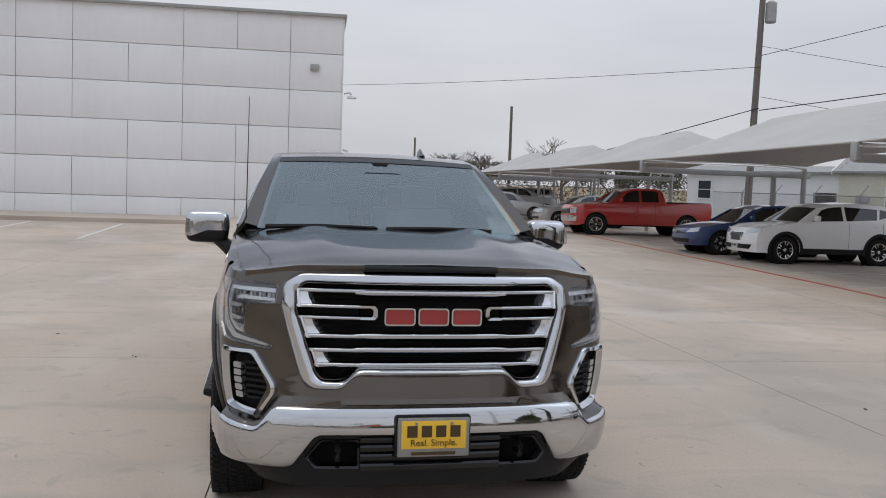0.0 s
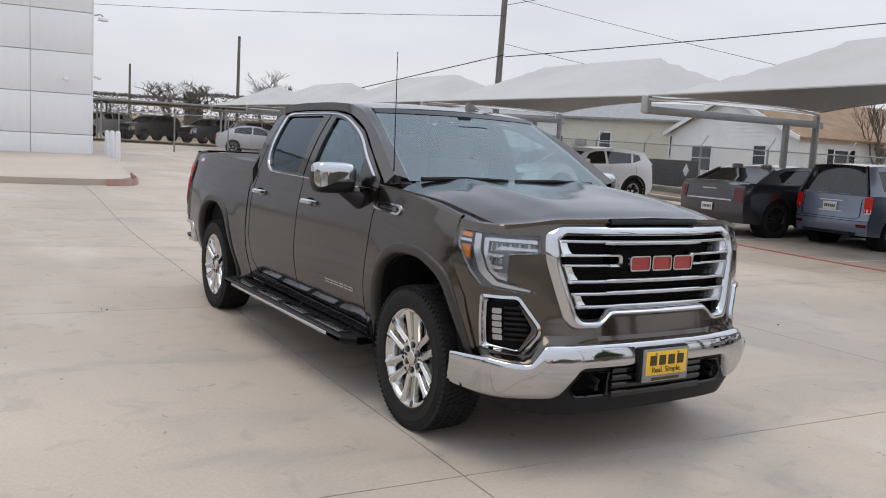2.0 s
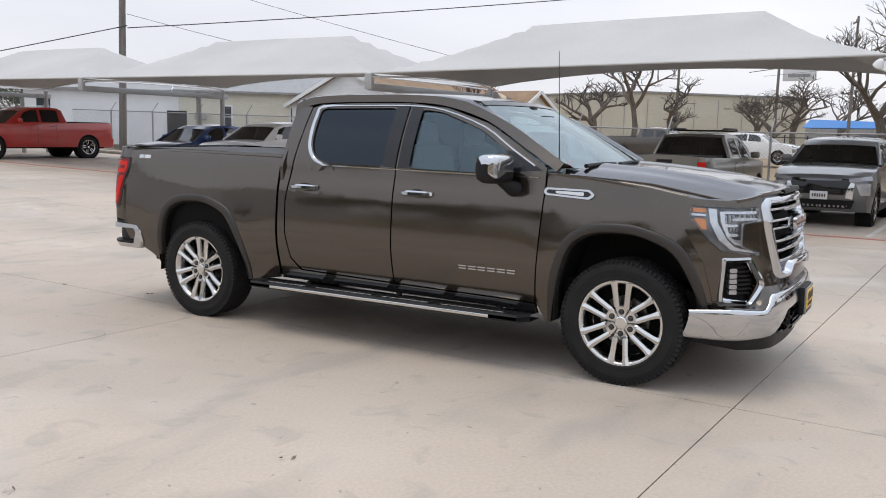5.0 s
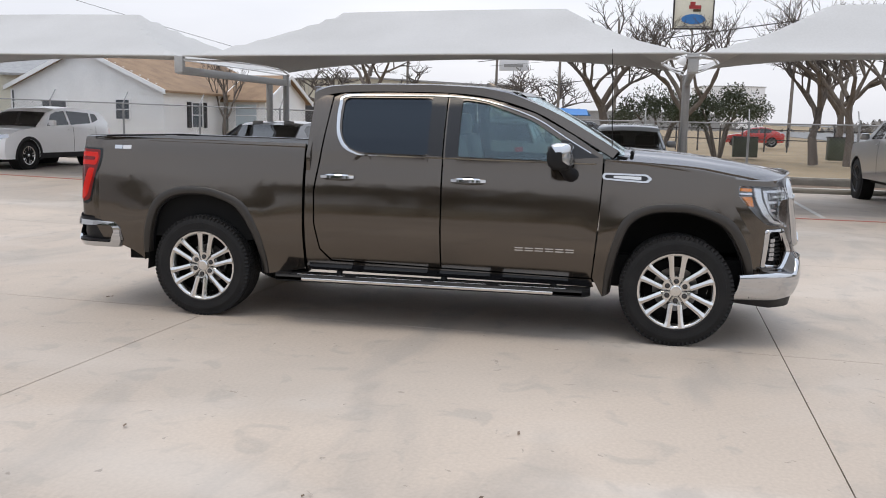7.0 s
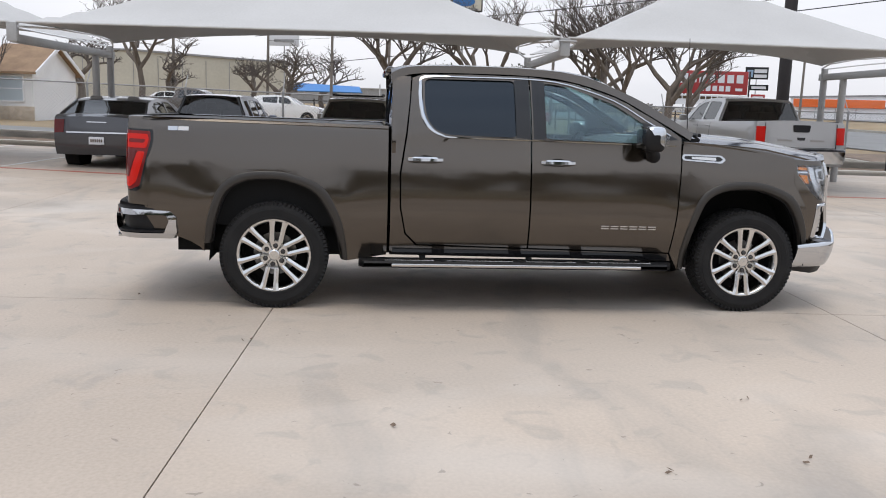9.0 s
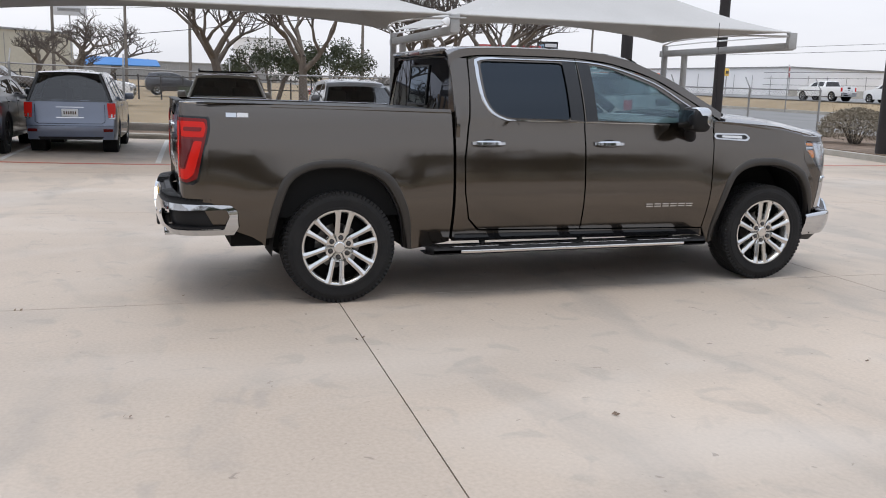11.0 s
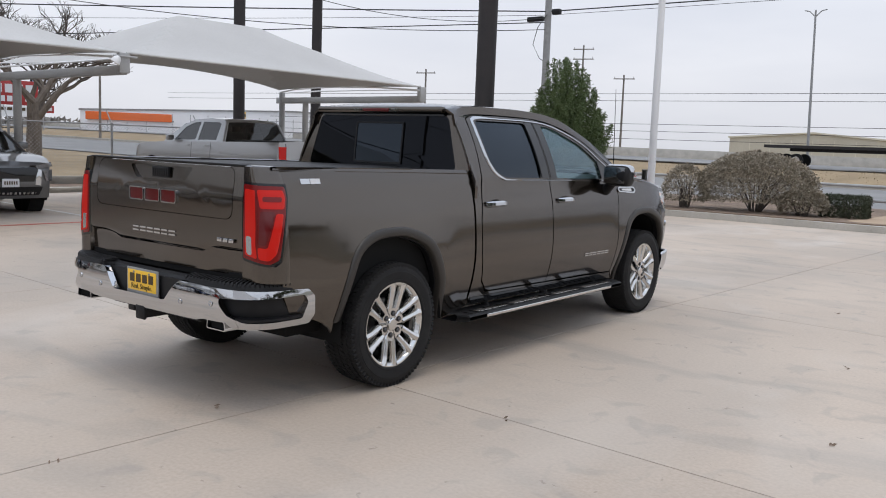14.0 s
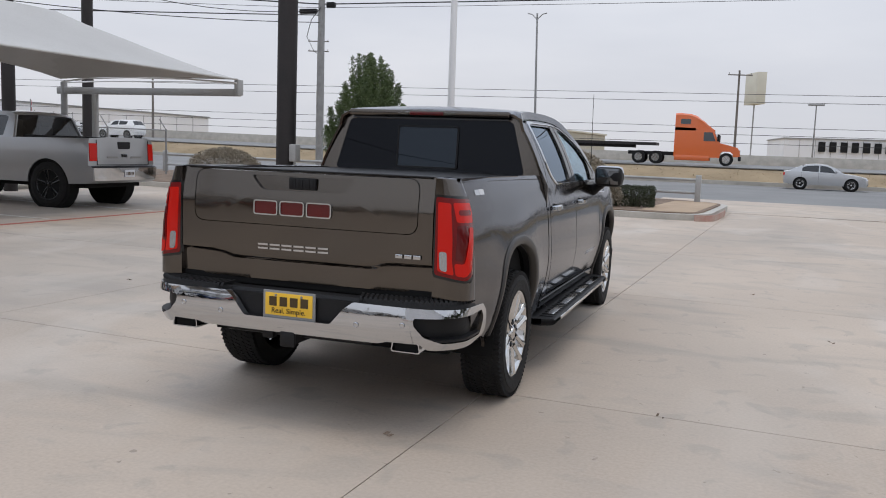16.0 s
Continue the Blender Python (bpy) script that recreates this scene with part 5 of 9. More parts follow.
def dealer_plate(parent, y, z, f, w=0.305, h=0.155):
    """Yellow show plate; its lettering is drawn as plain bars."""
    t = new("show_plate")
    t.parent = parent
    t["label"] = "yellow show plate with dark lettering bars in a steel frame"
    b = nb()
    box(b, (0, y, z), (w + 0.02, 0.012, h + 0.02), 0.004)
    part("frame", b, M_GALV, t)
    b = nb()
    box(b, (0, y + f * 0.007, z + 0.012), (w - 0.012, 0.006, h - 0.03), 0.002)
    part("face", b, M_YELLOW, t)
    for k in range(4):
        b = nb()
        box(b, (-0.098 + 0.065 * k, y + f * 0.011, z + 0.028), (0.046, 0.003, 0.052))
        part("letter_bar", b, M_INK, t)
    words = bpy.data.curves.new("plate_slogan", "FONT")
    words.body, words.size, words.extrude = "Real. Simple.", 0.042, 0.001
    words.align_x, words.align_y = "CENTER", "CENTER"
    words.materials.append(M_INK)
    w = new("plate_slogan", words)
    w.parent = t
    w.matrix_basis = pose(0, y + f * 0.0115, z - 0.024, 90, 0, 0 if f < 0 else 180)
    b = nb()
    box(b, (0, y + f * 0.007, z - 0.072), (0.20, 0.003, 0.014))
    part("letter_bar", b, M_INK, t)
    for s in (-1, 1):
        b = nb()
        lathe(b, [(0, 0.008), (0.005, 0.007)], 8, "z")
        ob = part("screw", b, M_GALV, t)
        ob.matrix_basis = Matrix.Translation((s * 0.08, y + f * 0.009, z + 0.062)) @ pose(0, 0, 0, -90 * f, 0, 0)


b = nb()
box(b, (0, -0.975, 0.535), (0.345, 0.04, 0.19), 0.012)
part("plate_holder", b, M_BLACK, truck)
dealer_plate(truck, -1.0, 0.535, -1)

# badges, handles, mirrors
for s in (-1, 1):
    b = nb()
    o = rounded([(0.245, 1.195), (0.555, 1.212), (0.575, 1.232), (0.56, 1.262), (0.25, 1.258), (0.21, 1.225)], 0.015)
    i = rounded([(0.262, 1.209), (0.54, 1.223), (0.555, 1.233), (0.545, 1.249), (0.262, 1.246), (0.235, 1.226)], 0.01)
    plate(b, [o, i], lambda y, z: (s * (side_w(y, z) + 0.012), y, z), (-s * 0.02, 0, 0), 0.1, 0)
    vent = part("wing_vent", b, M_CHROME, truck, "chrome wing vent with a dark inlay")
    b = nb()
    plate(b, [i], lambda y, z: (s * (side_w(y, z) + 0.003), y, z), (-s * 0.02, 0, 0), 0.1, 0)
    part("inlay", b, M_GLOSSBLACK, vent)
    b = nb()
    plate(b, [rounded([(0.29, 1.216), (0.49, 1.226), (0.49, 1.242), (0.29, 1.24)], 0.007)], lambda y, z: (s * (side_w(y, z) + 0.007), y, z), (-s * 0.008, 0, 0), 0.1, 0)
    part("badge_bar", b, M_ALLOY, vent)
    for k in range(6):
        b = nb()
        y0 = 0.755 + 0.076 * k
        for z0 in (0.657, 0.676):
            plate(b, [[(y0, z0), (y0 + 0.062, z0 + 0.0005), (y0 + 0.062, z0 + 0.009), (y0, z0 + 0.0085)]], lambda y, z: (s * (side_w(y, z) + 0.006), y, z), (-s * 0.008, 0, 0), 0, 0)
        part("badge_bar", b, M_CHROME, truck, "chrome model-name bar")
    for y0, y1, mat in ((4.46, 4.53, M_CHROME), (4.38, 4.455, M_PLATEWHITE)):
        b = nb()
        plate(b, [[(y0, 1.338), (y1, 1.338), (y1, 1.368), (y0, 1.368)]], lambda y, z: (s * (body_w(y, z) + 0.004), y, z), (-s * 0.006, 0, 0), 0, 0)
        part("bed_badge", b, mat, truck)
for ds, y0 in ((door_f, 1.565), (door_r, 2.60)):
    for d in ds:
        s = -1 if d.data.vertices[0].co.x < 0 else 1
        z0 = 1.168
        w0 = side_w(y0, z0)
        h = new("door_handle")
        h.parent = d
        h["label"] = "chrome pull handle"
        # flat black ellipse paints the pocket's shade behind the grip
        b = nb()
        lathe(b, [(-0.012, 0.0), (-0.010, 0.040), (0.0, 0.048)], 16, "x")
        ob = part("pocket_shade", b, M_GLOSSBLACK, h)
        ob.matrix_basis = Matrix.Translation((s * (w0 + 0.001), y0, z0 - 0.012)) @ Matrix.Diagonal((s, 1.7, 0.95, 1))
        b = nb()
        rows = []
        for k in np.linspace(-1, 1, 13):
            lift = 0.034 * (1 - abs(k) ** 4) + 0.004
            rows.append([(s * (w0 + lift), y0 + 0.135 * k, z0 + 0.023 * (1 - 0.25 * k * k)), (s * (w0 + lift + 0.012), y0 + 0.135 * k, z0 + 0.012), (s * (w0 + lift + 0.014), y0 + 0.135 * k, z0 - 0.009), (s * (w0 + lift), y0 + 0.135 * k, z0 - 0.021 * (1 - 0.25 * k * k))])
        ribbon(b, rows, (-s * 0.01, 0, 0))
        part("grip", b, M_CHROME, h)
for s in (-1, 1):
    mir = new("wing_mirror")
    mir.parent = truck
    mir["label"] = "tall black door mirror with a chrome cap"
    def shell(t, a, off=0.0):
        """Point of the housing: t along it, a round it."""
        f = max(0.02, 1 - abs(2 * t - 1) ** 7) ** 0.28
        c, d = math.cos(a), math.sin(a)
        y = (0.084 * f + off) * math.copysign(abs(c) ** 0.62, c) - 0.012 * abs(d)
        z = (0.096 * f + off) * math.copysign(abs(d) ** 0.62, d)
        return s * (0.972 + 0.262 * t + off * (2 * t - 1)), 0.86 + 0.028 * t + y, 1.375 + z

    ts = (0, 0.03, 0.08, 0.16, 0.3, 0.5, 0.7, 0.84, 0.92, 0.97, 1)
    b = nb()
    rows = [[shell(t, a) for a in np.linspace(0, math.tau, 29)] for t in ts]
    ribbon(b, rows)
    bmesh.ops.remove_doubles(b, verts=b.verts[:], dist=1e-4)
    bmesh.ops.holes_fill(b, edges=b.edges[:])
    part("housing", b, M_BLACK, mir, sharp=60)
    b = nb()
    rows = [[shell(t, math.pi * (0.30 + (0.72 + 0.16 * max(0.0, t - 0.55) / 0.45) * k), 0.004) for k in np.linspace(0, 1, 15)] for t in ts]
    ribbon(b, rows)
    part("cap", b, M_CHROME, mir, "chrome mirror cap", sharp=60)
    b = nb()
    box(b, (s * 1.225, 0.80, 1.36), (0.016, 0.045, 0.085), 0.005)
    part("repeater", b, M_LENS, mir, "clear turn-signal strip")
    b = nb()
    box(b, (s * 1.10, 0.957, 1.377), (0.20, 0.006, 0.145), 0.002)
    part("mirror_glass", b, M_MIRROR, mir, "dark mirror glass")
    b = nb()
    tube(b, [(s * 0.925, 0.80, 1.235), (s * 0.955, 0.81, 1.243), (s * 0.985, 0.828, 1.262), (s * 1.012, 0.845, 1.285), (s * 1.035, 0.86, 1.315)], [0.062, 0.052, 0.042, 0.042, 0.05], 16)
    part("arm", b, M_BLACK, mir)

# running boards
for s in (-1, 1):
    rb = new("running_board")
    rb.parent = truck
    rb["label"] = "black step board with a bright edge"
    b = nb()
    rows = []
    for y in (0.62, 0.68, 0.74, 3.0, 3.06, 3.10):
        f = 0.3 if y in (0.62, 3.10) else 1.0
        rows.append([(s * 0.86, y, 0.385), (s * (0.97 + 0.115 * f), y, 0.392), (s * (0.97 + 0.13 * f), y, 0.38), (s * (0.97 + 0.13 * f), y, 0.356), (s * (0.97 + 0.10 * f), y, 0.343), (s * 0.86, y, 0.345)])
    ribbon(b, rows, (0, 0, 0.003))
    part("tread", b, M_BLACK, rb)
    b = nb()
    box(b, (s * 1.098, 1.87, 0.369), (0.018, 1.96, 0.026), 0.008)
    part("edge_strip", b, M_ALLOY, rb, "bright aluminium edge strip")
    for k in range(26):
        b = nb()
        box(b, (s * 1.02, 0.78 + 0.088 * k, 0.396), (0.10, 0.030, 0.006), 0.002)
        part("tread_rib", b, M_BLACK, rb)
    for y0, y1 in ((0.80, 1.30), (1.40, 1.80), (1.90, 2.42), (2.52, 2.90)):
        b = nb()
        box(b, (s * 1.03, (y0 + y1) / 2, 0.3985), (0.052, y1 - y0, 0.006), 0.002)
        part("step_insert", b, M_ALLOY, rb, "bright step insert")
    for y in (0.9, 1.75, 2.6):
        b = nb()
        tube(b, [(s * 0.80, y, 0.46), (s * 0.88, y, 0.42), (s * 0.95, y, 0.35)], 0.025, 6)
        part("bracket", b, M_UNDER, rb)

# bed, cover, tailgate
b = nb()
box(b, (0, 3.79, 0.83), (1.80, 1.78, 0.40))
part("bed_box", b, M_UNDER, truck)
for k in range(4):
    b = nb()
    y0 = 2.905 + 0.458 * k
    rows = [[(x, y, 1.404 + 0.008 * (1 - (x / 0.9) ** 2) + 0.0165 * (y - 2.9) / 1.8) for x in np.linspace(-0.865, 0.865, 9)] for y in (y0 + 0.006, y0 + 0.03, y0 + 0.43, y0 + 0.452)]
    ribbon(b, rows, (0, 0, -0.03))
    part("cover_panel", b, M_BLACK, truck, "folding black bed cover panel")
for s in (-1, 1):
    b = nb()
    rows = [[(s * 0.865, y, z + 0.004), (s * 0.885, y, z + 0.008), (s * (body_w(y, z - 0.014) - 0.008), y, z + 0.002), (s * (body_w(y, z - 0.016) + 0.001), y, z - 0.014)] for y, z in ((2.885, 1.408), (3.5, 1.416), (4.2, 1.424), (4.72, 1.428))]
    ribbon(b, rows, (0, 0, -0.02))
    part("bed_rail", b, M_TRUCK, truck)


RS = [0, 0.10, 0.14, 0.17, 0.195, 0.22, 0.25, 0.30, 0.45]
RX = [0.79, 0.89, 0.925, 0.95, 0.966, 0.976, 0.981, 0.983, 0.983]
RY = [4.845, 4.842, 4.832, 4.816, 4.795, 4.770, 4.735, 4.69, 4.54]


def tail(s, z, off=0.0):
    x = lerp(s, RS, RX) + (body_w(4.5, z) - 0.985) * min(1, s / 0.2)
    return x + off * min(1, s / 0.2), lerp(s, RS, RY) + off * max(0.0, 1 - s / 0.2) - 0.02 * max(0, z - 1.1), z


for s in (-1, 1):
    b = nb()
    plate(b, [[(0.0, 0.80), (0.31, 0.78), (0.31, 1.425), (0.0, 1.434)]], lambda a, z: (s * tail(a, z)[0], *tail(a, z)[1:]), (-s * 0.01, -0.03, 0), 0.025, 0.1)
    part("bed_corner", b, M_TRUCK, truck, sharp=50)
    b = nb()
    rows = []
    for a in np.linspace(0.0, 0.31, 16):
        p = Vector(tail(a, 1.434 - 0.03 * a))
        p.x *= s
        q = Vector((s * 0.80, 4.66, 1.438))
        rows.append([p + Vector((0, 0, -0.006)), p.lerp(q, 0.06) + Vector((0, 0, 0.004)), p.lerp(q, 0.25) + Vector((0, 0, 0.005)), p.lerp(q, 0.95)])
    ribbon(b, rows)
    part("bed_corner_cap", b, M_TRUCK, truck, sharp=60)
    tl = new("tail_light")
    tl.parent = truck
    tl["label"] = "tall wrap-round red tail light"
    b = nb()
    plate(b, [rounded([(0.002, 0.910), (0.20, 0.880), (0.255, 0.908), (0.340, 1.26), (0.334, 1.338), (0.002, 1.352)], 0.02)], lambda a, z: (s * tail(a, z, 0.002)[0], *tail(a, z, 0.002)[1:]), (-s * 0.008, -0.012, 0), 0.025, 0.1)
    part("light_surround", b, M_GLOSSBLACK, tl, sharp=50)
    for poly, mat, nm, off in (([(0.012, 0.925), (0.19, 0.895), (0.245, 0.92), (0.328, 1.26), (0.322, 1.325), (0.012, 1.338)], M_REDMID, "lens", 0.006),
                               ([(0.028, 1.312), (0.125, 1.306), (0.118, 1.25), (0.108, 1.0), (0.118, 0.925), (0.028, 0.945)], M_REDLENS, "light_band", 0.010),
                               ([(0.14, 1.31), (0.305, 1.305), (0.314, 1.262), (0.298, 1.20), (0.15, 1.206)], M_REDLENS, "light_band", 0.010),
                               ([(0.172, 1.272), (0.290, 1.267), (0.282, 1.240), (0.168, 1.244)], M_REDMID, "inner_band", 0.013),
                               ([(0.128, 0.925), (0.185, 0.915), (0.226, 0.95), (0.288, 1.175), (0.238, 1.178), (0.18, 0.985), (0.122, 0.99)], M_REDLENS, "light_band", 0.010),
                               ([(0.036, 1.05), (0.078, 1.048), (0.080, 0.942), (0.042, 0.950)], M_HEADLAMP, "reversing_lamp", 0.0125),
                               ([(0.128, 1.30), (0.136, 1.30), (0.120, 1.0), (0.112, 1.0)], M_REDMID, "inner_band", 0.013),
                               ([(0.150, 1.192), (0.235, 1.188), (0.172, 1.0), (0.128, 1.004)], M_REDDARK, "inner_band", 0.009)):
        b = nb()
        plate(b, [rounded(poly, 0.015)], lambda a, z: (s * tail(a, z, off)[0], *tail(a, z, off)[1:]), (-s * 0.008, -0.012, 0), 0.025, 0.1)
        part(nm, b, mat, tl, sharp=50)
    b = nb()
    plate(b, [[(0.310, 1.338), (0.342, 1.340), (0.348, 1.27), (0.342, 1.25), (0.265, 0.905), (0.225, 0.880), (0.20, 0.888), (0.254, 0.915), (0.336, 1.265), (0.330, 1.328)]], lambda a, z: (s * (lerp(a, RS, RX) + 0.003 + body_w(4.5, z) - 0.985), lerp(a, RS, RY), z), (-s * 0.006, 0, 0), 0.05, 0.1)
    part("light_surround", b, M_GLOSSBLACK, tl)


def gate(x, z):
    y = 4.855 - 0.03 * max(0.0, z - 1.25) / 0.2
    zc = lerp(abs(x), [0, 0.43, 0.52, 0.78], [0.938, 0.938, 0.968, 0.972])
    if z < zc:
        y -= 0.020 * min(1.0, (zc - z) / 0.016) + 0.05 * max(0.0, zc - 0.016 - z)
    return x, y - 0.012 * (abs(x) / 0.78) ** 2, z


gatep = new("tailgate")
gatep.parent = truck
gatep["label"] = "bronze tailgate with an inner folding panel"
IN_P = rounded([(-0.70, 1.125), (0.70, 1.125), (0.70, 1.428), (-0.70, 1.428)], 0.07, 6)
HAND = rounded([(-0.33, 1.405), (0.33, 1.405), (0.25, 1.322), (-0.25, 1.322)], 0.03)
b = nb()
plate(b, [[(-0.783, 0.81), (0.783, 0.81), (0.783, 1.437), (-0.783, 1.437)], IN_P], gate, (0, -0.05, 0), 0.06, 0.0125)
part("gate_panel", b, M_TRUCK, gatep, sharp=40)
b = nb()
ip = [(x * 0.993, 1.277 + (z - 1.277) * 0.975) for x, z in IN_P]
plate(b, [ip, HAND], gate, (0, -0.05, 0), 0.1, 0.05)
part("inner_panel", b, M_TRUCK, gatep, sharp=40)
b = nb()
plate(b, [HAND], lambda x, z: (x, gate(x, z)[1] - 0.016 + 0.06 * (z - 1.36), z), (0, -0.02, 0), 0.1, 0.03)
part("handle_recess", b, M_TRUCK, gatep, sharp=40)
b = nb()
box(b, (0.0, 4.832, 1.366), (0.17, 0.02, 0.066), 0.008)
for k in range(7):
    box(b, (-0.066 + 0.022 * k, 4.843, 1.366), (0.008, 0.006, 0.05), 0.002)
part("gate_handle", b, M_BLACK, gatep, "ribbed black tailgate handle")
b = nb()
box(b, (0, 4.815, 1.438), (1.53, 0.06, 0.010), 0.004)
part("gate_cap", b, M_BLACK, gatep, "black protective cap")
emblem(gatep, 4.862, 1.225, 0.50, 0.084, 1, 0.05, False)
for k in range(6):
    b = nb()
    x0 = 0.265 - 0.076 * k
    for z0 in (0.988, 1.010):
        plate(b, [[(x0 - 0.064, z0), (x0, z0), (x0, z0 + 0.010), (x0 - 0.064, z0 + 0.010)]], lambda x, z: (x, gate(x, z)[1] + 0.006, z), (0, -0.008, 0), 0, 0)
    part("badge_bar", b, M_CHROME, gatep, "chrome model-name bar")
for k in range(3):
    b = nb()
    box(b, (-0.60 - 0.052 * k, 4.856, 1.008), (0.042, 0.008, 0.022), 0.002)
    part("badge_bar", b, M_CHROME, gatep)
b = nb()
box(b, (0, 4.78, 0.80), (1.60, 0.08, 0.05))
part("gate_gap", b, M_UNDER, truck)

# rear bumper
QX = [0, 0.4, 0.7, 0.82, 0.90, 0.96, 1.01, 1.07, 1.15, 1.45]
QPX = [0, 0.4, 0.698, 0.81, 0.875, 0.918, 0.948, 0.972, 0.985, 0.99]
QPY = [5.0, 4.995, 4.975, 4.95, 4.92, 4.885, 4.85, 4.80, 4.73, 4.43]


def rbump(s, z):
    a = abs(s)
    g = 1 if s >= 0 else -1
    roll = (0.02 if z < 0.64 else 0.009) * ((z - 0.64) / 0.1) ** 2
    return g * (spl(a, QX, QPX) - roll * min(1, a)), spl(a, QX, QPY) - roll, z


STEP = [(0.74, 0.70), (1.33, 0.705), (1.36, 0.66), (1.31, 0.565), (0.92, 0.565), (0.80, 0.60), (0.74, 0.66)]
rbp = new("rear_bumper")
rbp.parent = truck
rbp["label"] = "chrome rear bumper with black corner steps"
b = nb()
plate(b, [rounded([(-1.36, 0.735), (-1.20, 0.742), (-0.40, 0.758), (-0.345, 0.72), (-0.265, 0.628), (0.265, 0.628), (0.345, 0.72), (0.40, 0.758), (1.20, 0.742), (1.36, 0.735), (1.41, 0.69), (1.41, 0.58), (1.36, 0.525), (0.84, 0.525), (0.78, 0.56), (0.60, 0.562), (0.55, 0.548), (-0.55, 0.548), (-0.60, 0.562), (-0.78, 0.56), (-0.84, 0.525), (-1.36, 0.525), (-1.41, 0.58), (-1.41, 0.69)], 0.015), rounded(STEP, 0.02), rounded([(-a, z) for a, z in STEP[::-1]], 0.02)], rbump, lambda p: (Vector((0, 4.0, p.z)) - p).normalized() * 0.035, 0.04, 0.025)
part("bar", b, M_CHROME, rbp, sharp=45)
for s in (-1, 1):
    b = nb()
    plate(b, [[(s * a, z) for a, z in STEP]], lambda a, z: (rbump(a, z)[0] * 0.965, rbump(a, z)[1] - 0.055, z), (0, -0.02, 0), 0.08, 0.1)
    part("corner_step", b, M_BLACK, rbp)
    b = nb()
    rows = [[(p[0], p[1] - 0.004, 0.572), (p[0] * 0.94, p[1] - 0.07, 0.578)] for p in (rbump(s * a, 0.57) for a in np.linspace(0.80, 1.32, 9))]
    ribbon(b, rows, (0, 0, 0.012))
    part("step_tread", b, M_BLACK, rbp)
b = nb()
rows = []
for a in np.linspace(-1.36, 1.36, 41):
    p = rbump(a, 0.75)
    dip = 0.0 if abs(a) > 0.42 else -0.012
    back = 0.0 if abs(a) > 0.42 else 0.055
    rows.append([(p[0] * 0.996, p[1] - 0.008 - back, 0.752), (p[0] * 0.99, p[1] - 0.02 - back, 0.782 + dip), (p[0] * 0.93, p[1] - 0.11, 0.79 + dip), (p[0] * 0.92, p[1] - 0.13, 0.75)])
ribbon(b, rows, (0, 0, -0.02))
pad = part("step_pad", b, M_BLACK, rbp, "ribbed black step pad")
for a in np.linspace(0.44, 1.20, 27):
    for s in (-1, 1):
        b = nb()
        p = Vector(rbump(s * a, 0.75))
        ribbon(b, [[(p.x * f - 0.008, p.y - d, z), (p.x * f + 0.008, p.y - d, z)] for f, d, z in ((0.992, 0.016, 0.776), (0.988, 0.024, 0.790), (0.94, 0.105, 0.797))], (0, 0, -0.01))
        part("pad_rib", b, M_BLACK, pad)
b = nb()
plate(b, [rounded([(-0.39, 0.752), (0.39, 0.752), (0.33, 0.70), (0.25, 0.615), (-0.25, 0.615), (-0.33, 0.70)], 0.015)], lambda x, z: (x, 4.945, z), (0, -0.03, 0), 0.2, 0)
part("plate_recess", b, M_BLACK, rbp)
dealer_plate(rbp, 4.962, 0.69, 1)
for s in (-1, 1):
    b = nb()
    o = rounded([(-0.085, -0.032), (0.085, -0.032), (0.075, 0.032), (-0.075, 0.032)], 0.015)
    plate(b, [o, [(x * 0.92, z * 0.80) for x, z in o]], lambda x, z: (s * 0.69 + x, 4.950, 0.538 + z * 0.95), (0, -0.16, 0), 0, 0)
    part("exhaust_tip", b, M_CHROME, truck, "flat chrome exhaust tip")
    # near-black block set inside the tip
    b = nb()
    box(b, (s * 0.69, 4.88, 0.538), (0.145, 0.09, 0.050))
    part("exhaust_bore", b, M_UNDER, truck, "near-black block filling the exhaust bore")
    for sx, z in ((0.42, 0.64), (0.68, 0.66)):
        b = nb()
        lathe(b, [(0, 0.016), (0.004, 0.015), (0.005, 0.011), (0.002, 0.010)], 12, "z")
        ob = part("parking_sensor", b, M_CHROME, truck)
        p = rbump(s * sx, z)
        ob.matrix_basis = Matrix.Translation((p[0], p[1] + 0.001, p[2])) @ pose(0, 0, 0, -90, 0, 0)
b = nb()
box(b, (0, 4.88, 0.515), (0.075, 0.22, 0.075), 0.01)
box(b, (0, 4.975, 0.515), (0.095, 0.025, 0.095), 0.012)
box(b, (0.14, 4.93, 0.525), (0.07, 0.05, 0.05), 0.008)
tube(b, [(-0.45, 4.86, 0.53), (0.45, 4.86, 0.53)], 0.028, 8)
part("tow_hitch", b, M_BLACK, truck, "black tow hitch receiver")

# underbody
b = nb()
box(b, (0, 1.9, 0.52), (1.55, 5.2, 0.22))
box(b, (0, 4.55, 0.65), (1.7, 0.5, 0.2))
box(b, (0, -0.46, 0.52), (1.2, 0.46, 0.28))
part("underbody", b, M_UNDER, truck)
b = nb()
tube(b, [(-0.7, 3.745, 0.41), (0.7, 3.745, 0.41)], 0.07, 10)
tube(b, [(0, 3.74, 0.41), (0, 3.85, 0.41), (0, 3.9, 0.41)], [0.17, 0.15, 0.06], 12)
part("rear_axle", b, M_UNDER, truck)
b = nb()
box(b, (0, 1.9, 0.85), (1.80, 1.9, 0.6))
part("cab_tub", b, M_UNDER, truck)

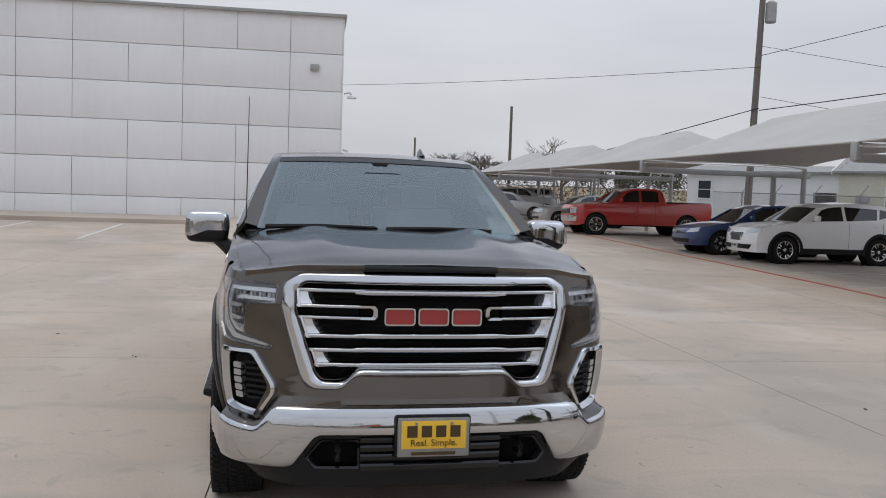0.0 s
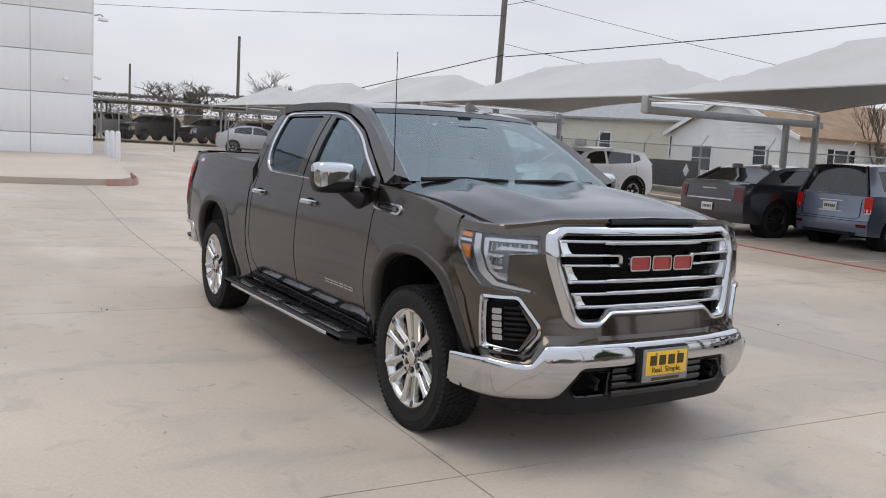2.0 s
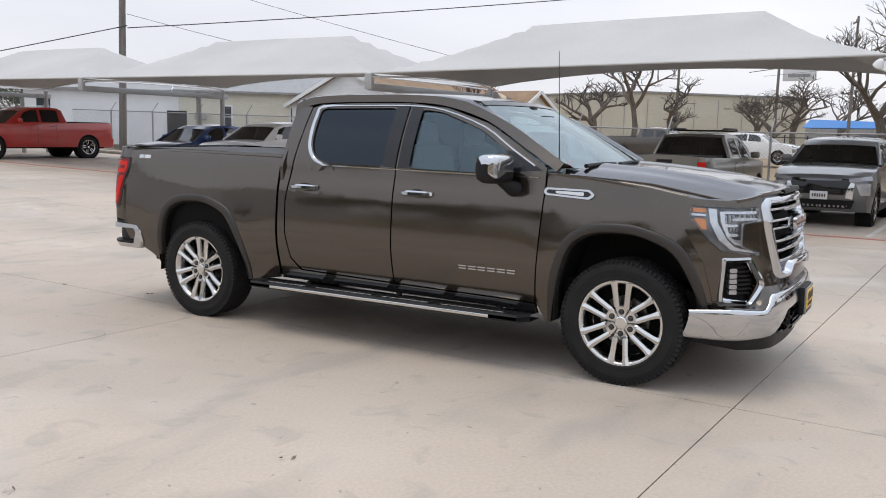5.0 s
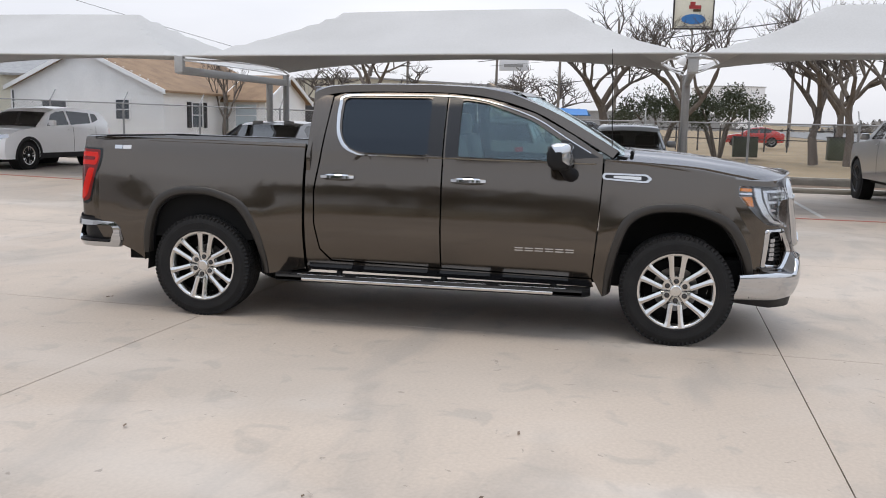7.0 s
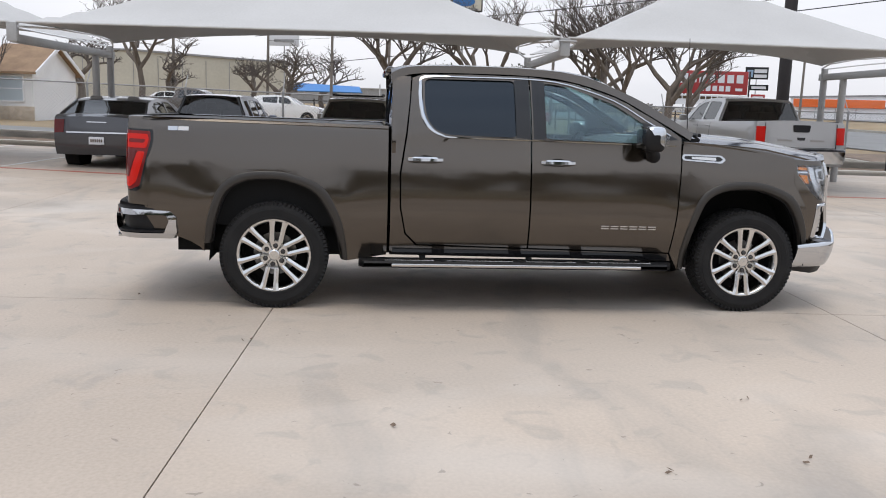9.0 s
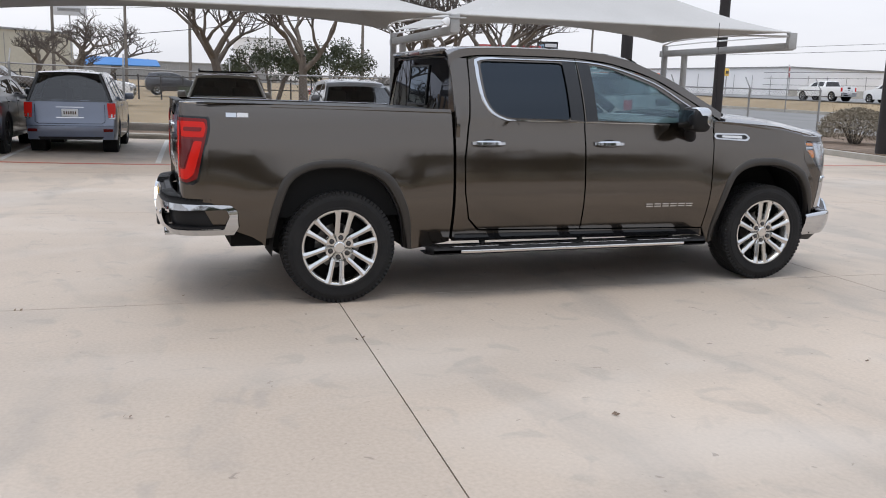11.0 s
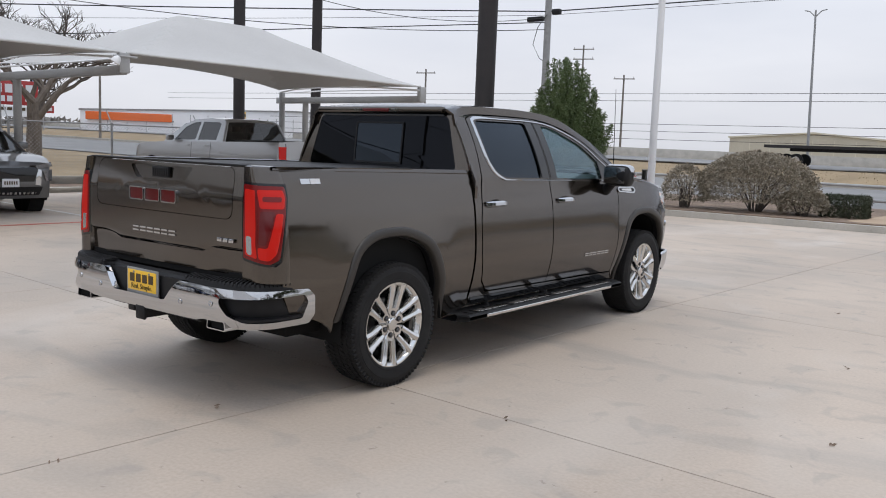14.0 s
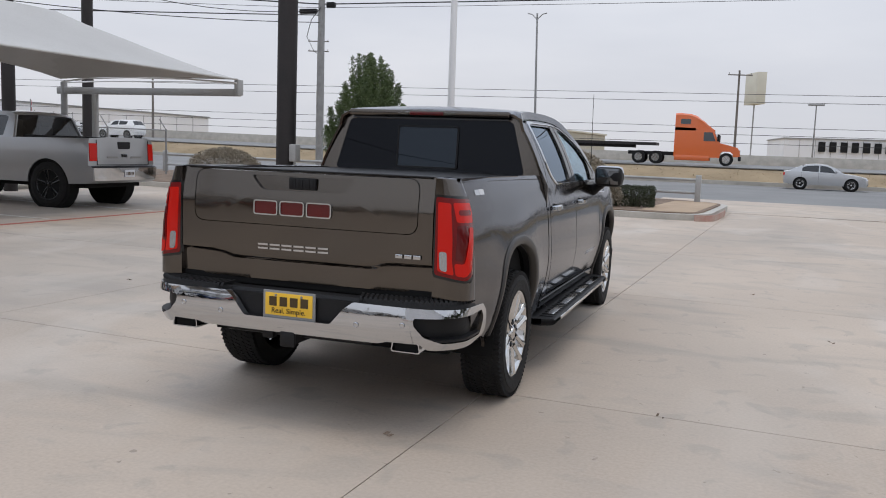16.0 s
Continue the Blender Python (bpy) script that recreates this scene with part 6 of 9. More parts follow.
# cabin
b = nb()
rows = [[(x, 0.52 + 0.0 * x, 1.36), (x, 0.75, 1.36), (x, 0.95, 1.32), (x, 1.0, 1.2), (x, 0.98, 0.95)] for x in np.linspace(-0.82, 0.82, 9)]
ribbon(b, rows, (0, 0, -0.03))
part("dashboard", b, M_SEAT, truck, "dark grey dashboard")
b = nb()
box(b, (0.30, 0.66, 1.372), (0.30, 0.14, 0.004), 0.0, Euler((0, 0, 0.3)).to_matrix())
part("paper", b, M_WHITEPAINT, truck, "white paper on the dashboard")
b = nb()
lathe(b, [(0.02, 0.17), (0.0, 0.19), (-0.02, 0.17)], 28, "z", True)
tube(b, [(-0.16, 0, 0), (0.16, 0, 0)], 0.02, 6)
tube(b, [(0, 0, 0), (0, -0.16, 0)], 0.02, 6)
tube(b, [(0, 0, -0.02), (0, 0, 0.2)], 0.03, 6)
ob = part("steering_wheel", b, M_BLACK, truck, "black steering wheel")
ob.matrix_basis = pose(0.40, 1.12, 1.22, -65, 0, 0)
for x in (-0.40, 0.40):
    for y, zr in ((1.75, 0.0), (2.62, 0.0)):
        seat = new("seat")
        seat.parent = truck
        b = nb()
        box(b, (x, y - 0.28, 0.92), (0.54, 0.52, 0.16), 0.06)
        part("cushion", b, M_SEAT, seat)
        b = nb()
        box(b, (x, y, 1.22), (0.52, 0.15, 0.60), 0.06, Euler((-0.18, 0, 0)).to_matrix())
        part("back", b, M_SEAT, seat)
        b = nb()
        box(b, (x, y + 0.08, 1.60), (0.27, 0.10, 0.19), 0.045, Euler((-0.1, 0, 0)).to_matrix())
        part("head_rest", b, M_SEAT, seat)
b = nb()
box(b, (0, 1.3, 1.0), (0.24, 0.9, 0.2), 0.03)
part("centre_console", b, M_BLACK, truck)
b = nb()
box(b, (0, 0.98, 1.72), (0.26, 0.03, 0.07), 0.02)
part("inside_mirror", b, M_BLACK, truck)


# ---- wheels ----
def wheel(parent, m, R=0.415, W=0.27, RR=0.276, label="bright machined alloy wheel on an all-terrain tyre", dark=False, spokes=6, tread=True):
    """A wheel whose outer face looks to -x."""
    t = new("wheel")
    t.parent = parent
    t.matrix_basis = m
    t["label"] = label
    h = W / 2
    b = nb()
    lathe(b, [(-h * 0.80, RR), (-h * 0.97, RR + 0.010), (-h * 0.985, RR + 0.022), (-h * 0.965, RR + 0.026), (-h * 1.0, RR + (R - RR) * 0.45), (-h * 1.0, RR + (R - RR) * 0.56), (-h * 0.975, RR + (R - RR) * 0.58), (-h * 0.94, R - 0.033), (-h * 0.80, R - 0.012), (-h * 0.4, R - 0.008), (h * 0.4, R - 0.008), (h * 0.80, R - 0.012), (h * 0.95, R - 0.05), (h * 0.98, RR + 0.02), (h * 0.8, RR)], 48, "x", True)
    part("tyre", b, M_TYRE, t, sharp=40)
    if tread:
        b = nb()
        for k in range(76):
            for j, (x0, x1) in enumerate(((-0.93, -0.66), (-0.60, -0.34), (-0.28, -0.02), (0.04, 0.30), (0.36, 0.62), (0.68, 0.93))):
                a = math.tau * (k + (0.5 if j % 2 else 0.0)) / 76
                xm, wd = (x0 + x1) / 2 * h, (x1 - x0) * h
                edge = j in (0, 5)
                q = Matrix.Translation((xm, 0, 0)) @ Matrix.Rotation(a, 4, "X") @ Matrix.Translation((0, 0, R - 0.0085 - (0.011 if edge else 0))) @ Matrix.Rotation(0.5 if j % 2 else -0.5, 4, "Z") @ Matrix.Diagonal((wd, 0.0235, 0.013 + (0.014 if edge else 0), 1))
                bmesh.ops.create_cube(b, size=1, matrix=q)
        tagged(part("tread", b, M_TYRE, t, smooth=False), "chunky all-terrain tread blocks", "", "", "stuff")
    mat = M_GLOSSBLACK if dark else M_ALLOY
    b = nb()
    lathe(b, [(-h * 0.84, RR + 0.010), (-h * 0.90, RR + 0.004), (-h * 0.90, RR - 0.006), (-h * 0.86, RR - 0.013), (-h * 0.66, RR - 0.024), (-h * 0.1, RR - 0.045), (h * 0.8, RR - 0.03)], 48, "x")
    bmesh.ops.delete(b, geom=[f for f in b.faces if len(f.verts) > 4], context="FACES")
    part("rim", b, mat, t, sharp=40)
    b = nb()

    def blade(a0, rows, deep, ridge=0.005):
        """A chamfered arm: rows of (radius, side offset, half width, height of the face)."""
        turn, grid = Matrix.Rotation(a0, 4, "X"), []
        for r, off, wd, x in rows:
            grid.append([turn @ Vector((x + dx, off + k * wd, r)) for dx, k in ((deep, -1.12), (0.006, -1.0), (0.0, -0.84), (-ridge, 0.0), (0.0, 0.84), (0.006, 1.0), (deep, 1.12), (deep, -1.12))])
        ribbon(b, grid)

    for k in range(spokes):
        a0 = math.tau * k / spokes
        if tread:
            blade(a0, ((0.026, 0, 0.016, -h * 0.66), (0.060, 0, 0.032, -h * 0.68), (0.088, 0, 0.046, -h * 0.69), (0.108, 0, 0.0540, -h * 0.72)), 0.045, 0.003)
            for sg in (-1, 1):
                blade(a0, ((0.100, 0.0325 * sg, 0.0210, -h * 0.71), (0.145, 0.0370 * sg, 0.0205, -h * 0.76), (0.175, 0.0400 * sg, 0.0205, -h * 0.79), (0.205, 0.0430 * sg, 0.0210, -h * 0.82), (RR - 0.036, 0.0480 * sg, 0.0235, -h * 0.855), (RR - 0.008, 0.0560 * sg, 0.0330, -h * 0.885)), 0.045, 0.009)
        else:
            for sg in (-1, 1):
                blade(a0, ((0.045, 0.012 * sg, 0.016, -h * 0.62), (0.12, 0.026 * sg, 0.014, -h * 0.72), (RR - 0.012, 0.046 * sg, 0.018, -h * 0.86)), 0.035)
    bmesh.ops.remove_doubles(b, verts=b.verts[:], dist=1e-5)
    part("spokes", b, mat, t, sharp=30)
    b = nb()
    lathe(b, [(-h * 0.40, 0.10), (-h * 0.50, 0.098), (-h * 0.52, 0.05), (-h * 0.76, 0.042), (-h * 0.80, 0.035), (-h * 0.81, 0.0015)], 24, "x")
    part("hub", b, mat, t)
    for k in range(6):
        b = nb()
        a = math.tau * (k if tread else k + 0.5) / 6
        lathe(b, [(-h * 0.45, 0.0125), (-h * 0.74, 0.0125), (-h * 0.78, 0.008)], 8, "x", centre=(0, -0.072 * math.sin(a), 0.072 * math.cos(a)))
        part("wheel_nut", b, M_NUT, t)
        if tread:
            # raised black disc paints the shade of the hole around each nut
            b = nb()
            lathe(b, [(-h * 0.70, 0.0195), (-h * 0.735, 0.0185)], 14, "x", centre=(0, -0.072 * math.sin(a), 0.072 * math.cos(a)))
            part("nut_shade", b, M_GLOSSBLACK, t, "raised black disc painting the shade of the nut hole")
    b = nb()
    lathe(b, [(-0.005, 0.08), (-0.02, 0.165), (0.005, 0.165), (0.02, 0.08)], 32, "x")
    part("brake_disc", b, M_DISC, t)
    # backing disc paints the shade behind the spokes; plain steel on bright road wheels
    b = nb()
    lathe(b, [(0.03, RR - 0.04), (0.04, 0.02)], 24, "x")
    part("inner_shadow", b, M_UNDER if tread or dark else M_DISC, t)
    return t


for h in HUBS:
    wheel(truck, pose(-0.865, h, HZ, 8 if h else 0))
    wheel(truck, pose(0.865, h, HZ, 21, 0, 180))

# ---- parked vehicles ----
def car(name, label, category, finish, m, w, wb, R, lower, green, belt, windows, front=(), rear=(), rim_dark=False, sill=0.26, bed=None, plate_z=None, plate_end=1, tumble=0.42, glassm=None, cladding=False, spokes=5, mirror_y=None, group="", pillar=None):
    """A vehicle with its nose towards -y and its front axle at y = 0. lower: the outline of the body from the front bottom over the
    bonnet and deck to the rear bottom; green: windscreen foot, roof, rear screen foot; front and rear: lamp polygons in x and z."""
    t = thing(name, label, category, m, group)
    hw = w / 2
    y0, y1 = min(p[0] for p in lower), max(p[0] for p in lower)
    gm = glassm or M_GLASS_DARK

    def wid(y, z):
        q = hw * (1 - 0.035 * ((z - (sill + belt) / 2) / ((belt - sill) / 2)) ** 2) if z < belt else hw * 0.965 - (z - belt) * tumble
        return q - 0.10 * max(0.0, (y0 + 0.6 - y) / 0.6) ** 2 - 0.06 * max(0.0, (y - y1 + 0.5) / 0.5) ** 2

    def bow(y, k):
        return y + (0.16 * k ** 4 if y < y0 + 0.5 else 0) * max(0, 1 - (y - y0) / 0.5) - (0.08 * k ** 4 if y > y1 - 0.4 else 0) * max(0, 1 - (y1 - y) / 0.4)

    ar = R + 0.065
    under = []
    for h in (wb, 0.0):
        a0 = math.asin(max(-1, min(1, (sill - R) / ar)))
        under += [(h + ar * math.cos(a), R + ar * math.sin(a)) for a in np.linspace(a0, math.pi - a0, 15)]
    outline = list(lower) + under
    for s in (-1, 1):
        b = nb()
        plate(b, [outline], lambda y, z: (s * wid(y, z), bow(y, 1.0), z), (-s * 0.03, 0, 0), 0.25, 0.12)
        part("body_side", b, finish, t, sharp=45)
        if cladding:
            for h in (0.0, wb):
                b = nb()
                o = [(h + (ar + 0.075) * math.cos(a), R + (ar + 0.075) * math.sin(a)) for a in np.linspace(-0.25, math.pi + 0.25, 17)]
                i = [(h + ar * math.cos(a), R + ar * math.sin(a)) for a in np.linspace(math.pi + 0.25, -0.25, 17)]
                plate(b, [o + i], lambda y, z: (s * (wid(y, z) + 0.008), y, z), (-s * 0.03, 0, 0), 0, 0)
                part("arch_cladding", b, M_BLACK, t)
            b = nb()
            plate(b, [[(ar + 0.05, sill), (wb - ar - 0.05, sill), (wb - ar - 0.05, sill + 0.14), (ar + 0.05, sill + 0.14)]], lambda y, z: (s * (wid(y, z) + 0.008), y, z), (-s * 0.02, 0, 0), 0, 0)
            part("sill_cladding", b, M_BLACK, t)
    ks = np.linspace(-1, 1, 11)
    b = nb()
    rows = []
    for y, z in densify(list(lower), 3):
        hx = wid(y, z)
        rows.append([(hx * k, bow(y, k), z + 0.035 * (1 - k * k) * (1 if z > belt - 0.35 else 0)) for k in ks])
    ribbon(b, rows)
    part("body_shell", b, finish, t, sharp=40)
    # cabin
    foot_f, roof, foot_r = green[0], green[1:-1], green[-1]
    for s in (-1, 1):
        b = nb()
        plate(b, [list(green), *windows], lambda y, z: (s * wid(y, z), y, z), (-s * 0.03, 0, 0), 0.4, 0.15)
        part("cabin_side", b, finish, t, sharp=45)
        for wi in windows:
            b = nb()
            plate(b, [wi], lambda y, z: (s * (wid(y, z) - 0.01), y, z), (-s * 0.004, 0, 0), 0, 0)
            part("window", b, gm, t)
    for pts, mat, nm in (([foot_f, roof[0]], gm, "windscreen"), (roof, finish, "roof"), ([roof[-1], foot_r], gm, "rear_window")):
        b = nb()
        rows = []
        for y, z in densify(list(pts), 4):
            hx = wid(y, z) - 0.004
            sh = -0.06 if nm == "windscreen" else 0.03 if nm == "rear_window" else 0
            rows.append([(hx * k, y + sh * (1 - k * k), z + 0.03 * (1 - k * k) * (nm == "roof" or z > roof[0][1] - 0.02)) for k in ks])
        ribbon(b, rows)
        part(nm, b, mat, t)
    for pts in ([foot_f, roof[0]], [roof[-1], foot_r]):
        for s in (-1, 1):
            b = nb()
            tube(b, [(s * (wid(y, z) - 0.03), y, z + 0.005) for y, z in pts], 0.035, 6)
            part("pillar", b, (pillar if pillar and pts[1] == foot_r else finish), t)
    b = nb()
    box(b, (0, (y0 + y1) / 2, R + 0.13), (w * 0.80, (y1 - y0) * 0.86, 0.36))
    tube(b, [(-hw + 0.2, wb, R), (hw - 0.2, wb, R)], 0.06, 8)
    box(b, (0, (foot_f[0] + foot_r[0]) / 2 + 0.1, belt - 0.12), (w * 0.8, (foot_r[0] - foot_f[0]) * 0.72, 0.3))
    part("underbody", b, M_UNDER, t)
    for ys in (0.42, 0.75):
        for s in (-1, 1):
            b = nb()
            yy = foot_f[0] + (foot_r[0] - foot_f[0]) * ys
            box(b, (s * hw * 0.42, yy, belt + 0.06), (0.46, 0.14, 0.42), 0.05)
            box(b, (s * hw * 0.42, yy + 0.02, belt + 0.34), (0.26, 0.1, 0.16), 0.04)
            if yy < foot_r[0] - 0.35:
                part("seat", b, M_SEAT, t)
            else:
                b.free()

    def face(z, fr):
        pts = list(lower)
        mid = len(pts) // 2
        pts = sorted([p for p in pts[:mid] if p[0] < y0 + 0.35], key=lambda p: p[1]) if fr else sorted([p for p in pts[mid:] if p[0] > y1 - 0.2], key=lambda p: p[1])
        return float(np.interp(z, [p[1] for p in pts], [p[0] for p in pts]))

    for items, fr in ((front, True), (rear, False)):
        for nm, poly, mat, mirror in items:
            for s in ((-1, 1) if mirror else (1,)):
                b = nb()
                pl = [(s * x, z) for x, z in poly]
                plate(b, [pl], lambda x, z: (x * (1 if abs(x) < hw * 0.9 else 1.0), bow(face(z, fr), min(1.05, abs(x) / wid(face(z, fr), z))) + (-0.014 if fr else 0.014), z), (0, 0.02 if fr else -0.02, 0), 0.08, 0.12)
                part(nm, b, mat, t, sharp=50)
    if plate_z:
        fr = plate_end < 0
        y = face(plate_z, fr) + (0.025 if not fr else -0.025)
        b = nb()
        box(b, (0, y, plate_z), (0.31, 0.012, 0.155), 0.004)
        pl = part("number_plate", b, M_PLATEWHITE, t, "pale number plate with plain dark bars")
        for k in range(6):
            b = nb()
            box(b, (-0.105 + 0.042 * k, y + (-0.008 if fr else 0.008), plate_z), (0.026, 0.004, 0.06))
            part("plate_bar", b, M_INK, pl)
    if bed:
        b = nb()
        box(b, (0, (bed[0] + bed[1]) / 2, bed[2] + 0.012), (w * 0.80, bed[1] - bed[0], 0.05), 0.008)
        part("bed_liner", b, M_BLACK, t, "black bed liner")
    for s in (-1, 1):
        for h in (0.0, wb):
            wheel(t, pose(s * (hw - 0.13), h, R, 13 * (1 + h), 0, 0 if s < 0 else 180), R, 0.22, R * 0.66, "alloy wheel with a road tyre" if not rim_dark else "black alloy wheel with a road tyre", rim_dark, spokes, False)
            b = nb()
            lathe(b, [(-s * 0.02, ar + 0.01), (-s * 0.30, ar + 0.01)], 24, "x", centre=(s * hw * 0.97, h, R))
            part("wheel_well", b, M_UNDER, t)
        my = foot_f[0] + 0.42 if mirror_y is None else mirror_y
        b = nb()
        box(b, (s * (hw + 0.09), my, belt + 0.08), (0.2, 0.12, 0.15), 0.04)
        part("door_mirror", b, finish, t)
        for yh in (0.36, 0.68):
            b = nb()
            yy = foot_f[0] + (foot_r[0] - foot_f[0]) * yh
            box(b, (s * (wid(yy, belt - 0.1) + 0.012), yy + 0.15, belt - 0.1), (0.03, 0.16, 0.025), 0.006)
            part("door_handle", b, finish, t)
            b = nb()
            ribbon(b, [[(s * (wid(yy + 0.3, z) + 0.001), yy + 0.3 + d, z) for d in (0, 0.008)] for z in np.linspace(sill + 0.16, belt - 0.02, 6)], (s * 0.002, 0, 0))
            part("door_gap", b, M_UNDER, t)
    return t


P_WHITE = paint("white_car_paint", (0.84, 0.845, 0.85), 0.0, 0.4)
P_BLUE = paint("blue_metallic_paint", (0.015, 0.045, 0.16), 0.5)
P_RED = paint("red_car_paint", (0.42, 0.018, 0.012), 0.1)
P_SILVER = paint("silver_metallic_paint", (0.46, 0.465, 0.475), 0.5)
P_PEWTER = paint("pewter_silver_paint", (0.36, 0.364, 0.37), 0.5)
P_DARK = paint("charcoal_metallic_paint", (0.035, 0.037, 0.045), 0.5)
P_BLUEGREY = paint("blue_grey_metallic_paint", (0.15, 0.18, 0.25), 0.5)
P_TAUPE = paint("taupe_metallic_paint", (0.20, 0.185, 0.155), 0.5)
P_GREY = paint("grey_metallic_paint", (0.26, 0.265, 0.275), 0.6)
P_GRAPHITE = paint("graphite_metallic_paint", (0.11, 0.113, 0.118), 0.6)
P_BROWN = paint("brown_metallic_paint", (0.06, 0.045, 0.035), 0.5)
P_ORANGE = paint("orange_truck_paint", (0.72, 0.13, 0.012), 0.0)


def nosed(x, y, turn=0.0):
    """Nose towards the lot."""
    return pose(x, y, gz(x, y), 0, 0, -90 + ROW + turn)


def tailed(x, y, turn=0.0):
    """Tail towards the lot."""
    return pose(x, y, gz(x, y), 0, 0, 90 + ROW + turn)


def ahead(x, y, d, turn=0.0, sign=1):
    """The place d metres further along the row's depth."""
    a = radians(ROW + turn)
    return x + sign * d * math.cos(a), y + sign * d * math.sin(a)


# white crossover
XO = [(-0.86, 0.26), (-0.92, 0.45), (-0.90, 0.70), (-0.80, 0.86), (-0.35, 0.98), (0.35, 1.06), (1.4, 1.09), (2.6, 1.12), (3.36, 1.16), (3.44, 1.05), (3.46, 0.75), (3.50, 0.5), (3.42, 0.30)]
XG = [(0.35, 1.05), (0.95, 1.44), (1.25, 1.55), (1.9, 1.60), (2.7, 1.56), (3.10, 1.50), (3.38, 1.14)]
XW = [[(0.72, 1.10), (1.60, 1.13), (1.60, 1.50), (1.25, 1.47), (1.02, 1.40)], [(1.68, 1.13), (2.55, 1.18), (2.62, 1.46), (1.68, 1.50)], [(2.62, 1.19), (2.95, 1.28), (2.9, 1.42), (2.69, 1.455)]]
XF = (("headlight", [(0.42, 0.82), (0.86, 0.90), (0.88, 0.80), (0.45, 0.72)], M_HEADLAMP, True), ("grille", [(-0.38, 0.82), (0.38, 0.82), (0.24, 0.55), (-0.24, 0.55)], M_GLOSSBLACK, False), ("intake", [(-0.7, 0.46), (0.7, 0.46), (0.6, 0.34), (-0.6, 0.34)], M_BLACK, False), ("chrome_trim", [(-0.42, 0.84), (-0.36, 0.84), (-0.2, 0.55), (-0.26, 0.55)], M_CHROME, True))
XR = (("tail_light", [(0.5, 1.0), (0.86, 1.02), (0.86, 0.86), (0.5, 0.9)], M_REDLENS, True),)
car("crossover_car", "white compact crossover parked under the canopy", "car", P_WHITE, nosed(12.42, 16.05), 1.84, 2.65, 0.345, XO, XG, 1.10, XW, XF, XR, cladding=True, plate_z=0.42, plate_end=-1)

# sedans
SD = [(-0.84, 0.24), (-0.92, 0.42), (-0.90, 0.62), (-0.78, 0.74), (-0.2, 0.86), (0.42, 0.93), (1.6, 0.96), (2.9, 1.0), (3.5, 1.02), (3.62, 0.95), (3.66, 0.6), (3.60, 0.30)]
SG = [(0.42, 0.92), (1.05, 1.30), (1.35, 1.41), (1.9, 1.45), (2.4, 1.40), (2.68, 1.30), (3.25, 1.01)]
SW = [[(0.85, 0.97), (1.68, 1.0), (1.68, 1.37), (1.35, 1.34), (1.1, 1.24)], [(1.75, 1.0), (2.65, 1.04), (2.62, 1.24), (2.38, 1.34), (1.75, 1.38)]]
SF = (("headlight", [(0.42, 0.70), (0.84, 0.76), (0.86, 0.64), (0.48, 0.60)], M_HEADLAMP, True), ("grille", [(-0.4, 0.66), (0.4, 0.66), (0.36, 0.56), (-0.36, 0.56)], M_GLOSSBLACK, False), ("intake", [(-0.6, 0.42), (0.6, 0.42), (0.5, 0.31), (-0.5, 0.31)], M_BLACK, False))
SR = (("tail_light", [(0.45, 0.90), (0.85, 0.92), (0.85, 0.76), (0.5, 0.78)], M_REDLENS, True),)
car("sedan_car", "blue compact sedan parked beside the white crossover", "car", P_BLUE, nosed(12.05, 18.55), 1.76, 2.70, 0.32, SD, SG, 0.98, SW, SF, SR)
car("sedan_car", "silver sedan nosed to the lot by the red pickup", "car", P_SILVER, nosed(12.3, 33.2), 1.8, 2.70, 0.32, SD, SG, 0.98, SW, SF, SR)
car("sedan_car", "pale silver sedan standing behind the far fence", "car", P_SILVER, pose(13.7, 40.3, gz(13, 40), 0, 0, 68), 1.8, 2.70, 0.32, SD, SG, 0.98, SW, SF, SR)
DD = [(-0.86, 0.24), (-0.94, 0.45), (-0.94, 0.80), (-0.82, 0.92), (-0.1, 1.0), (0.62, 1.05), (1.8, 1.07), (3.0, 1.09), (3.9, 1.10), (4.05, 1.04), (4.10, 0.7), (4.08, 0.45), (4.0, 0.28)]
DG = [(0.62, 1.04), (1.25, 1.36), (1.6, 1.46), (2.2, 1.485), (2.8, 1.44), (3.05, 1.38), (3.62, 1.10)]
DW = [[(1.12, 1.10), (1.95, 1.12), (1.95, 1.41), (1.6, 1.39), (1.38, 1.31)], [(2.02, 1.12), (2.95, 1.14), (2.98, 1.30), (2.76, 1.38), (2.02, 1.42)]]
DR = (("tail_light", [(0.66, 1.0), (0.88, 1.0), (0.88, 0.72), (0.68, 0.74)], M_REDDARK, True), ("chrome_strip", [(-0.62, 0.76), (0.62, 0.76), (0.62, 0.73), (-0.62, 0.73)], M_CHROME, False), ("boot_trim", [(-0.2, 0.97), (0.2, 0.97), (0.2, 0.95), (-0.2, 0.95)], M_CHROME, False))
x, y = ahead(12.0, 8.45, 3.05)
car("sedan_car", "dark charcoal sedan with black wheels, tail to the lot", "car", P_DARK, tailed(x, y), 1.90, 3.05, 0.37, DD, DG, 1.08, DW, (), DR, True, plate_z=0.58)

# boxy wagon
WD = [(-0.70, 0.26), (-0.78, 0.5), (-0.76, 0.80), (-0.62, 0.92), (-0.1, 0.98), (0.35, 1.02), (1.6, 1.04), (3.2, 1.05), (3.36, 1.04), (3.40, 0.7), (3.44, 0.5), (3.38, 0.28)]
WG = [(0.35, 1.01), (0.85, 1.45), (1.05, 1.58), (1.8, 1.645), (2.8, 1.63), (3.18, 1.60), (3.34, 1.04)]
